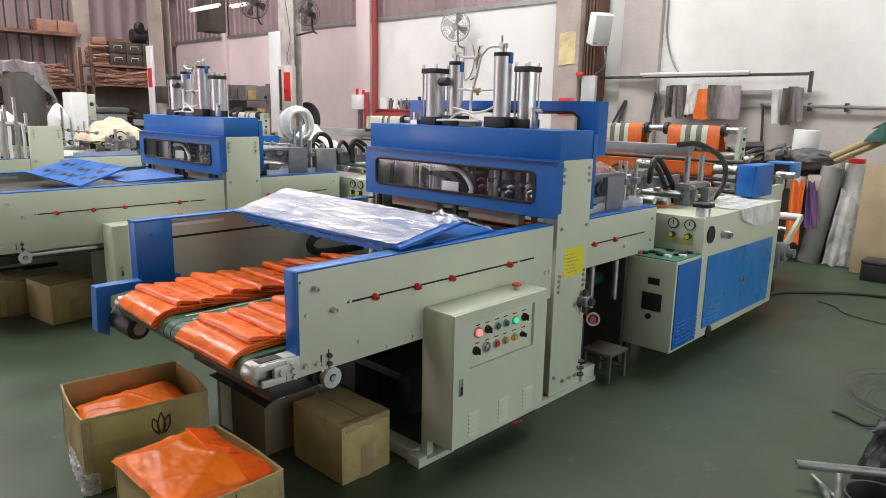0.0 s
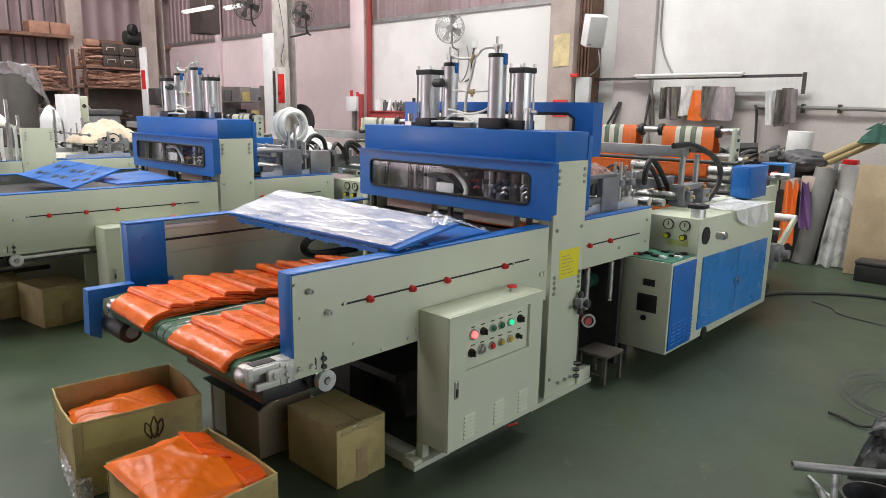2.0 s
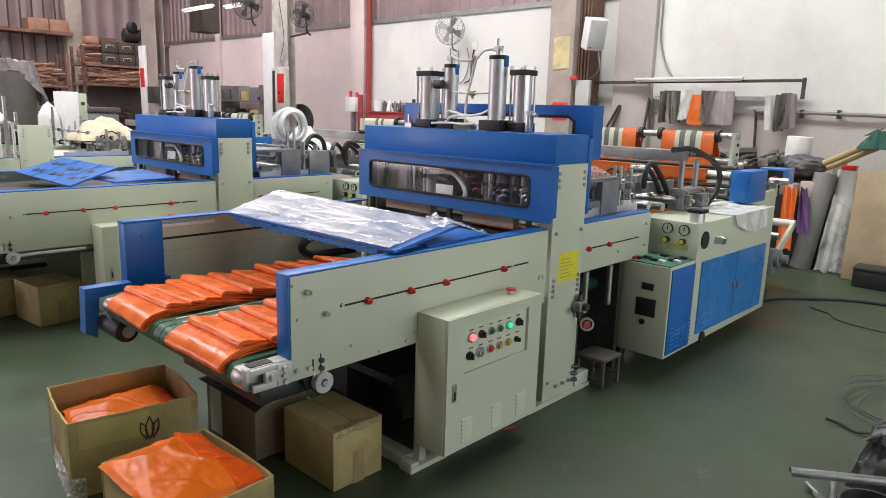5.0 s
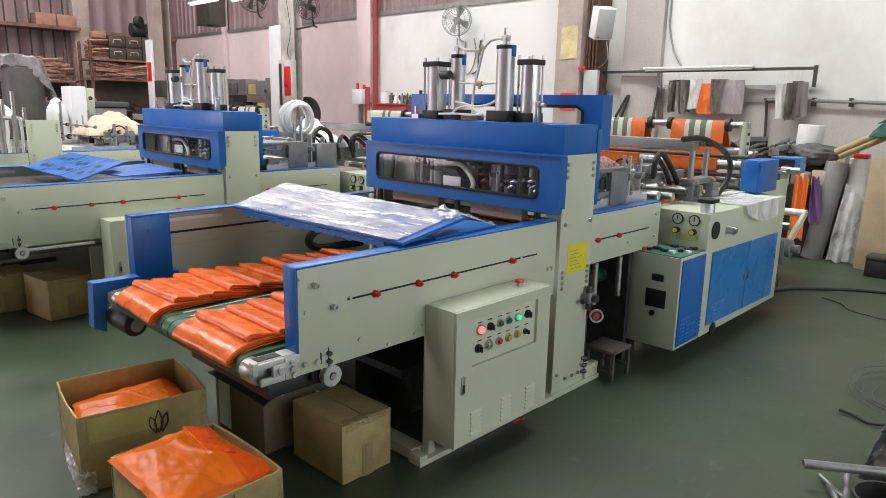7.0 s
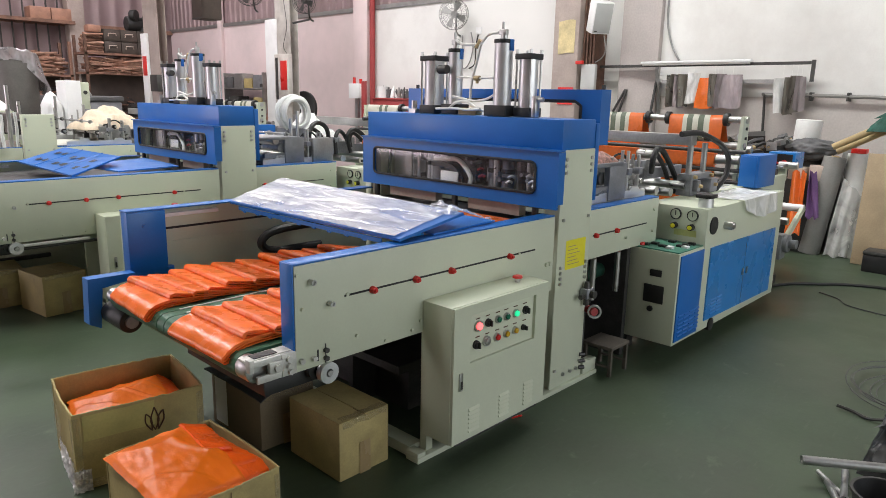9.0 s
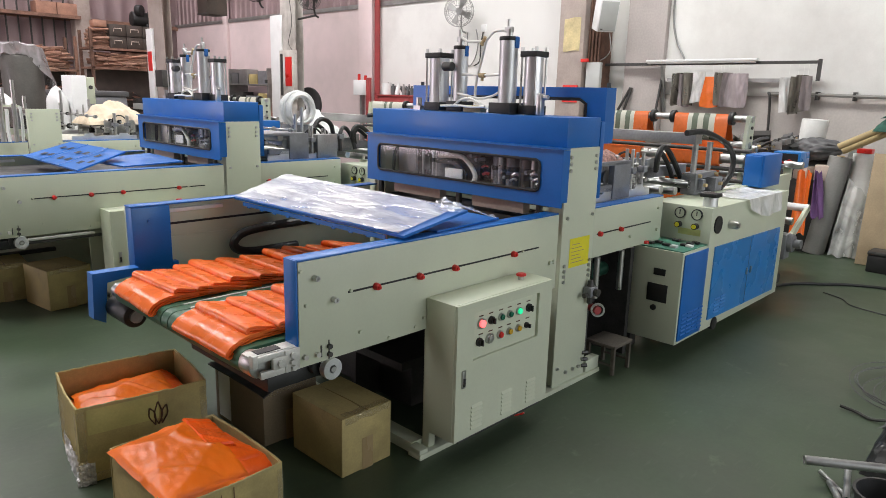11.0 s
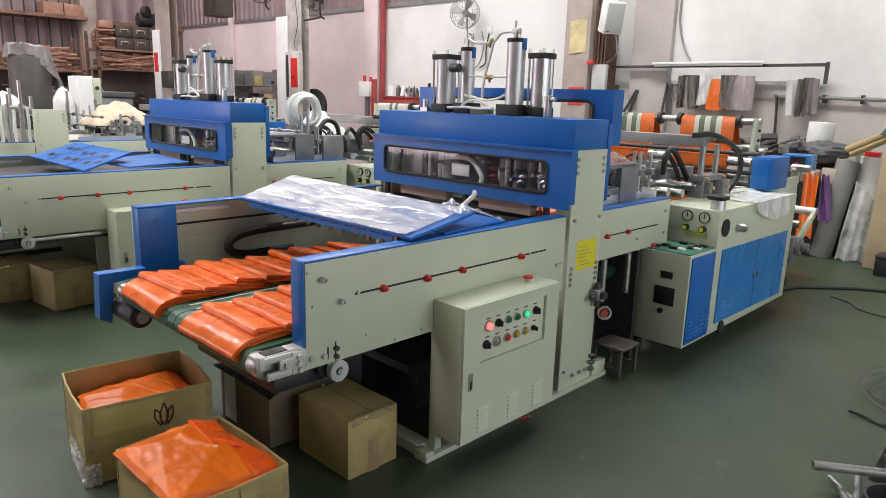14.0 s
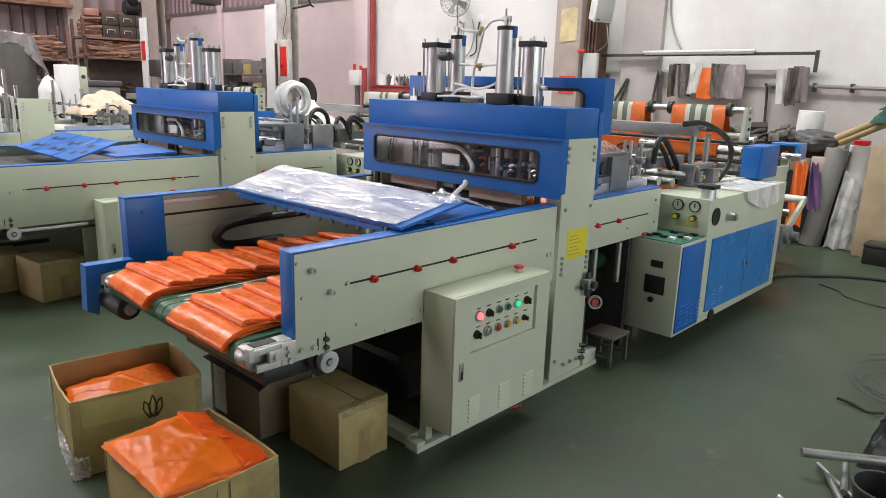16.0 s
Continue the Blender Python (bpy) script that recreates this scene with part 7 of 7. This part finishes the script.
# coil of white tubing and loose foil on the second machine
bm = BM()
rng = random.Random(8)
for k in range(7):
    a0 = rng.random() * 6
    rr = 0.130 + 0.012 * (k % 4)
    tub(bm, [(2.50 + 0.012 * (k % 3) + rr * math.cos(a), 3.62 + 0.02 * k + 0.006 * math.sin(3 * a + a0), 1.43 + rr * math.sin(a)) for a in [2 * math.pi * i / 24 for i in range(25)]], 0.016, 6, 0)
coil = thing("tubing_coil", "coil of white plastic tubing standing upright", "tubing")
pieces("tubing", bm, OFFWHITE, coil)
solo("coil_stand", bx(BM(), 2.42, 2.58, 3.60, 3.86, 0.98, 1.285), GREYCAST, "grey block under the tubing coil", "block")
heap_cloth("crumpled_foil", "crumpled white foil behind the coil", "foil", 2.84, 3.92, 1.12, 0.50, 0.6, 0.32, OFFWHITE, 14, 2.2)
bm = tub(BM(), [(2.42, 3.3, 1.05), (2.43, 3.32, 1.26), (2.53, 3.35, 1.35), (2.65, 3.35, 1.29), (2.68, 3.35, 1.08)], 0.021, 10)
solo("black_hose", bm, BLACK, "thick black hose arching over the second machine", "hose", "black hoses")
solo("black_hose", tub(BM(), [(2.36, 3.35, 1.08), (2.40, 3.35, 1.24), (2.50, 3.37, 1.29), (2.60, 3.37, 1.22), (2.63, 3.35, 1.06)], 0.019, 10), BLACK, "thick black hose arching over the second machine", "hose", "black hoses")
solo("black_hose", tub(BM(), [(2.72, 3.3, 1.05), (2.73, 3.32, 1.20), (2.80, 3.35, 1.27), (2.88, 3.35, 1.2), (2.90, 3.3, 1.06)], 0.019, 10), BLACK, "thick black hose arching over the second machine", "hose", "black hoses")
pb = thing("pale_bracket", "pale grey bracket block on the second machine", "bracket", x=2.45, y=3.15, z=1.0)
part("block", bx(BM(), -0.10, 0.12, 0, 0.1, 0.0, 0.22, 0.006), GALV, pb)
pieces("post", cy(cy(BM(), (-0.2, 0.1, 0), (-0.2, 0.1, 0.46), 0.014, 10), (-0.27, 0.1, 0), (-0.27, 0.1, 0.40), 0.014, 10), STEEL, pb)

gb = thing("blue_guard_box", "small blue guard box on the second feed cabinet", "box", x=2.85, y=2.90, z=0.946)
part("casing", bx(BM(), -0.07, 0.07, -0.06, 0.06, 0.0, 0.155, 0.006), BLUE_BRIGHTENED, gb)
part("arm", tub(BM(), [(-0.02, 0.03, 0.155), (-0.03, 0.04, 0.24), (-0.06, 0.05, 0.30), (-0.08, 0.06, 0.22)], 0.009, 8), ORANGE_DARK, gb, "orange bent arm")
part("bracket", bx(BM(), 0.0, 0.05, 0.0, 0.03, 0.155, 0.33, 0.003), ALU, gb)

# ---------------------------------------------------------------- right corner by the wall
def roll(label, p0, p1, r, mm, core=0.04, name="foil_roll"):
    t = thing(name, label, "roll", "leaning rolls")
    p0, p1 = Vector(p0), Vector(p1)
    part("roll_body", cy(BM(), p0, p1, r, 32, None, 0.006), mm, t)
    d = (p1 - p0).normalized()
    part("core", ring(BM(), p1 + d * 0.004, d, core, core * 0.8, 0.012, 18), KRAFT, t)
    return t


roll("grey foil roll leaning on the wall", (6.84, 0.13, 0.0), (6.88, 0.005, 1.07), 0.112, GREYROLL)
roll("thin grey roll leaning by the wall", (7.12, 0.02, 0.0), (7.18, -0.06, 1.20), 0.06, GREYROLL)
roll("white foil roll standing by the wall", (6.98, -0.205, 0.0), (7.02, -0.215, 1.11), 0.138, OFFWHITE)
solo("red_block", bx(BM(), 6.94, 7.06, -0.26, -0.12, 1.116, 1.165, 0.006), RED, "red cap on the white roll", "cap")
wr = solo("foil_roll", cy(BM(), (7.02, 0.355, 1.20), (7.02, 0.345, 1.45), 0.135, 32, None, 0.01), OFFWHITE, "short white foil roll on the covered stack", "roll")


def bundle(u, v):
    """Crumpled tarpaulin thrown over the crates, tied at one end."""
    a = 2 * math.pi * u
    s = math.sin(math.pi * v)
    r = (0.125 + 0.028 * noise.noise(Vector((math.cos(a) * 1.6, math.sin(a) * 1.6, v * 4))) + 0.007 * math.sin(a * 5 + v * 7) + 0.012 * abs(noise.noise(Vector((a * 2.2, v * 5, 3)))) * 2 + 0.004 * math.sin(a * 11 - v * 8)) * s ** 0.42
    return Vector((6.93 + r * 1.2 * math.cos(a), 0.52 - 0.52 * v, 1.125 + 0.02 * v + r * math.sin(a) * (0.95 + 0.1 * math.sin(v * 7))))


solo("tarpaulin", sheet(BM(), bundle, 64, 40), TARP, "dark grey tarpaulin bundled over a stack by the wall", "tarpaulin")
st = thing("stack_base", "low stack of dark crates under the tarpaulin", "crate", x=6.98, y=0.25, z=0)
part("crate_body", bx(BM(), -0.02, 0.3, -0.16, 0.28, 0.0, 0.52, 0.01), DARK, st)
part("crate_body", bx(BM(), 0.0, 0.3, -0.14, 0.26, 0.524, 1.02, 0.01), DARK, st)
part("crate_body", bx(BM(), -0.20, -0.024, -0.12, 0.26, 0.0, 0.80, 0.01), DARK, st)
for k, (y, rz_, h) in enumerate(((-0.10, 14, 0.17), (0.08, -20, 0.14))):
    pbx = tagged(part("paper_box", bx(BM(), -0.09, 0.09, -0.085, 0.085, 0.0, h, 0.012, pose(6.86, 0.25 + y, 0.801, 0, 0, rz_)), PALEBOX), "pale crumpled paper box on the crates", "box", "paper boxes")
for k, (y, z, dz) in enumerate(((-0.02, 1.16, 0.0), (-0.12, 1.20, 0.03))):
    solo("kraft_tube", cy(BM(), (6.84 - 0.1 * k, -0.01 + 0.02 * k, 1.13 + 0.05 * k), (6.94 - 0.1 * k, -0.85, 1.61 + 0.06 * k), 0.034, 18), KRAFT, "brown cardboard tube lying over the rolls", "tube", "cardboard tubes")
heap_cloth("green_cloth", "dark green cloth over the cardboard tubes", "cloth", 6.80, -0.46, 1.36, 0.3, 0.34, 0.20, GREENCLOTH, 23)
solo("plywood_board", bx(BM(), -0.012, 0.012, -0.75, 0.16, 0.0, 1.14, 0.002, pose(6.60, -0.50, 0.005, 0, 5, 0)), PLY, "worn plywood board leaning on the rolls", "board")
tb = thing("tool_box", "black tool box on the floor", "tool box", x=6.42, y=-0.75, z=0)
part("box_body", bx(BM(), -0.12, 0.12, -0.25, 0.25, 0.0, 0.17, 0.012), BLACK, tb)
part("box_lid", bx(BM(), -0.125, 0.125, -0.255, 0.255, 0.172, 0.21, 0.012), DARK, tb)


def wrap_fn(u, v):
    a = -0.3 + 1.5 * u
    r = 0.165 + 0.07 * v + (0.012 * math.sin(u * 21 + v * 2) + 0.02 * noise.noise(Vector((u * 5, v * 4, 6)))) * (0.4 + v)
    return Vector((6.95 + r * math.cos(a + math.pi), -0.17 + r * math.sin(a + math.pi) + 0.05 * v, (0.86 - 0.84 * v) * (1 - 0.25 * u * (1 - v)) + 0.012 * math.sin(u * 15)))


solo("clear_bag", sheet(BM(), wrap_fn, 48, 30), DULLFILM, "loose dusty plastic bag round the white roll", "plastic bag")
def slack(y0, y1, z0, z1, x0, x1, seed):
    """A strip that leans from the stack's front down to the floor, folded and twisted."""
    return lambda u, v: Vector((x0 + (x1 - x0) * v + 0.03 * math.sin(u * 8 + seed + v * 3), y0 + (y1 - y0) * (v + (u - 0.5) * (1.2 - 0.7 * v)) + (u - 0.5) * 0.17, z1 + (z0 - z1) * v + 0.015 * math.sin(u * 13 + seed)))


solo("purple_cloth", sheet(BM(), slack(0.17, 0.08, 0.42, 0.90, 6.74, 6.62, 1.0), 20, 16, 0.006), PURPLE, "purple cloth leaning against the stack", "cloth")
solo("orange_foil", sheet(BM(), slack(0.29, 0.27, 0.22, 0.90, 6.74, 6.62, 4.0), 20, 16, 0.004), ORANGE_DARK, "orange foil hanging down from the stack", "foil")

# ---------------------------------------------------------------- on the floor
solo("floor_cable", tub(BM(), [(4.6, 0.02, 0.013), (4.98, -0.10, 0.013), (5.2, -0.2, 0.013), (5.38, -0.38, 0.013), (5.56, -0.58, 0.013), (5.68, -0.90, 0.013), (5.7, -1.6, 0.013)], 0.013, 8), BLACK, "black cable across the floor", "cable")
solo("floor_cable", tub(BM(), [(5.1, -0.45, 0.005), (5.0, -0.62, 0.005), (4.85, -0.72, 0.005), (4.78, -0.9, 0.005), (4.75, -1.1, 0.005)], 0.005, 6), BLACK, "thin black wire on the floor", "cable")
rng = random.Random(4)
bm = BM()
for k in range(6):
    rr = 0.24 + 0.04 * k
    cx, cy0 = 3.10 + rng.uniform(-0.05, 0.05), -1.45 + rng.uniform(-0.04, 0.04)
    tub(bm, [(cx + rr * math.cos(a), cy0 + rr * 0.75 * math.sin(a), 0.008 + 0.010 * k + 0.012 * math.sin(2 * a + k)) for a in [0.5 + 5.9 * i / 26 for i in range(27)]], 0.003, 5, 0)
wire_coil = thing("wire_coil", "loose coil of grey wire on the floor", "wire")
pieces("wire", bm, TARP, wire_coil)
solo("wire_end", tub(BM(), [(2.62, -1.20, 0.02), (2.62, -1.28, 0.012), (2.58, -1.36, 0.012), (2.60, -1.45, 0.03)], 0.009, 6), DARK, "dark wire end on the floor", "wire")
pipes = (((1.70, -1.285, 0.10), (1.95, -1.66, 0.10), 0.020), ((1.93, -1.405, 0.02), (1.62, -1.47, 0.03), 0.014), ((1.42, -1.29, 0.012), (1.36, -1.39, 0.012), 0.012), ((1.75, -1.38, 0.012), (1.52, -1.50, 0.02), 0.014), ((1.80, -1.33, 0.02), (1.58, -1.56, 0.014), 0.010))
for k, (p0, p1, r) in enumerate(pipes):
    t = thing("steel_pipe", "short grey steel pipe lying on the floor", "pipe", "loose pipes")
    part("pipe_body", cy(BM(), p0, p1, r, 14), GALV, t)
    d = (Vector(p0) - Vector(p1)).normalized()
    part("pipe_mouth", ring(BM(), Vector(p0) + d * 0.002, d, r, r * 0.75, 0.006, 14), STEEL, t)
bu = thing("black_bucket", "black plastic bucket on the floor", "bucket", x=1.47, y=-1.63, z=0)
bm = BM()
cy(bm, (0, 0, 0.0), (0, 0, 0.008), 0.085, 28)
for r0, r1, z0, z1 in ((0.085, 0.115, 0.0, 0.19), (0.110, 0.080, 0.19, 0.008)):
    loops = [[bm.verts.new((r * math.cos(2 * math.pi * k / 28), r * math.sin(2 * math.pi * k / 28), z)) for k in range(28)] for r, z in ((r0, z0), (r1, z1))]
    for k in range(28):
        bm.faces.new((loops[0][k], loops[0][(k + 1) % 28], loops[1][(k + 1) % 28], loops[1][k]))
part("bucket_body", bm, BLACK, bu)
part("rim", ring(BM(), (0, 0, 0.19), (0, 0, 1), 0.121, 0.110, 0.012, 28), DARK, bu)
heap_cloth("black_sack", "black plastic sack with a blue tie on the floor", "sack", 2.12, -1.60, 0.0, 0.34, 0.30, 0.27, BLACK, 41)
heap_cloth("dark_rag", "dark rag on the black sack", "rag", 2.15, -1.585, 0.20, 0.2, 0.2, 0.10, TARP, 43)

# stool under the feed cabinet
so = thing("steel_stool", "small worn brown steel stool on the floor", "stool", x=2.19, y=-0.03, z=0)
part("seat", bx(BM(), -0.105, 0.105, -0.10, 0.10, 0.165, 0.185, 0.004), STOOL, so)
for x in (-0.09, 0.09):
    for y in (-0.085, 0.085):
        part("leg", bx(BM(), x - 0.010, x + 0.010, y - 0.010, y + 0.010, 0.0, 0.165), STOOL, so)
    part("stretcher", bx(BM(), x - 0.006, x + 0.006, -0.076, 0.076, 0.05, 0.062), STOOL, so)
heap_cloth("checked_rag", "crumpled red checked rag on the roller block", "rag", 2.26, 0.22, 1.24, 0.34, 0.22, 0.09, RAG, 51)


def draped(u, v):
    x = 3.45 + 0.66 * u
    if v < 0.6:
        y, z = 0.10 - 0.40 * v / 0.6, 0.952 + 0.02 * abs(noise.noise(Vector((u * 7, v * 6, 2))))
    else:
        w = (v - 0.6) / 0.4
        y, z = -0.305 - 0.015 * w + 0.010 * math.sin(u * 19) * w, 0.955 - 0.22 * w * (0.25 + 1.1 * u * (1.25 - u))
    return Vector((x + 0.02 * noise.noise(Vector((u * 4, v * 4, 7))), y, z))


solo("clear_bag", sheet(BM(), draped, 50, 30), WHITEBAG, "milky clear plastic bag draped over the feed cabinet", "plastic bag")
solo("cut_strip", tub(BM(), [(1.25, -0.05, 0.008), (1.29, -0.07, 0.012), (1.31, -0.065, 0.006)], 0.005, 6), RED, "small red scrap on the floor", "scrap")

# ---------------------------------------------------------------- clutter at the far wall
su = thing("shelf_unit", "grey shelf unit with boxes against the wall", "shelf", x=7.45, y=12.9, z=0)
for z in (0.5, 1.2, 1.75):
    part("shelf", bx(BM(), -0.2, 0.3, -1.0, 0.75, z - 0.03, z, 0.004), GALV, su)
for y in (-1.0, 0.72):
    part("upright", bx(BM(), -0.2, 0.3, y, y + 0.03, 0, 2.1), GALV, su)
rng = random.Random(17)
for k, (y, w, h, mm) in enumerate(((12.0, 0.4, 0.30, GREYCAST), (12.45, 0.35, 0.22, CARTON), (12.85, 0.4, 0.34, GALV), (13.3, 0.3, 0.26, TARP))):
    solo("storage_box", bx(BM(), 7.3, 7.6, y, y + w, 1.751, 1.751 + h, 0.01), mm, "dull storage box on the shelf unit", "box", "storage boxes")
for k, (y, w, h) in enumerate(((12.05, 0.35, 0.34), (12.5, 0.45, 0.28), (13.1, 0.4, 0.36))):
    solo("storage_box", bx(BM(), 7.3, 7.6, y, y + w, 1.201, 1.201 + h, 0.01), (CARTON, GREYCAST, DARK)[k], "dull storage box on the shelf unit", "box", "storage boxes")
for y, a, w in ((11.75, 0.12, 0.16), (11.5, 0.20, 0.12), (11.95, 0.05, 0.14)):
    solo("leaning_plank", bx(BM(), -0.015, 0.015, -w / 2, w / 2, 0.0, 2.1, 0.003, pose(7.15, y, 0.002, -4 * a / 0.1, 9, 0)), RUST, "dark plank leaning on the shelf unit", "plank", "leaning planks")
tk = thing("grey_tank", "grey machine tank behind the third machine", "tank", x=3.1, y=11.5, z=0)
part("tank_body", bx(BM(), -0.55, 0.7, -0.4, 0.4, 0.0, 1.42, 0.04), GREYCAST, tk)
part("tank_lid", bx(BM(), -0.58, 0.73, -0.43, 0.43, 1.42, 1.52, 0.03), TARP, tk)
part("tank_dome", cy(BM(), (0.1, 0, 1.52), (0.1, 0, 1.62), 0.22, 20, 0.16, 0.02), GALV, tk)
rng = random.Random(31)
for k in range(26):
    x, y = rng.uniform(0.3, 2.6), rng.uniform(7.9, 8.3)
    h = rng.uniform(1.0, 1.55)
    solo("machine_post", cy(BM(), (x, y, 0.0), (x, y, h), rng.uniform(0.008, 0.022), 8), STEEL, "thin shiny machine post", "post", "thin machine posts")

wbn = thing("work_bench", "dark work bench with scrap against the wall", "bench", x=6.95, y=0.95, z=0)
part("bench_top", bx(BM(), -0.35, 0.35, -0.5, 0.75, 1.02, 1.07, 0.004), DARK, wbn)
for x in (-0.32, 0.32):
    for y in (-0.46, 0.70):
        part("leg", bx(BM(), x - 0.03, x + 0.03, y - 0.03, y + 0.03, 0, 1.02), DARK, wbn)
scrap(6.65, 7.25, 0.5, 1.65, 1.07, 80, 9, [DARK, TARP, GALV, DARK, KRAFT], "dark offcuts and tools heaped on the bench", long_=0.65, h=0.13)
scrap(6.8, 7.4, 0.3, 1.5, 0.0, 50, 12, [DARK, RUST, TARP], "dark scrap under the bench", long_=0.5, h=0.5)


# ---------------------------------------------------------------- what moves
def motions():
    # the white plate behind the window is lifted as the press opens
    plate = next(o for o in machine.children if o.name.startswith("white_plate"))
    walk(plate, [(0.0, pose(0, 0, -0.025)), (11.5, pose(0, 0, -0.025)), (12.0, pose(0, 0, 0.012)), (16.0, pose(0, 0, 0.012))])

    # the carriage slides out of the press with its cable loop
    walk(carriage, [(0.0, pose(0, 0, 0)), (6.9, pose(0, 0, 0)), (7.5, pose(-0.09, 0, 0)), (8.1, pose(-0.14, 0, 0)), (8.6, pose(-0.25, 0, 0)),
                    (9.2, pose(-0.33, 0, 0)), (10.3, pose(-0.45, 0, 0)), (11.3, pose(-0.53, 0, 0)), (12.0, pose(-0.57, 0, 0)), (12.4, pose(-0.58, 0, 0)), (16.0, pose(-0.58, 0, 0))])

    # the white pusher comes out under the cover, and the foil behind the bar is lifted
    walk(pusher, [(0.0, pose(0.34, 0, 0.05)), (11.6, pose(0.34, 0, 0.05)), (11.9, pose(0.12, 0, 0.02)), (12.2, pose(0, 0, 0)), (14.0, pose(0, 0, 0)), (16.0, pose(0.0, 0, 0))])
    walk(lifted, [(0.0, pose(0.03, 0, -0.10)), (11.5, pose(0.03, 0, -0.10)), (11.8, pose(0, 0, -0.04)), (12.1, pose(0, 0, 0)), (16.0, pose(0, 0, 0))])


motions()
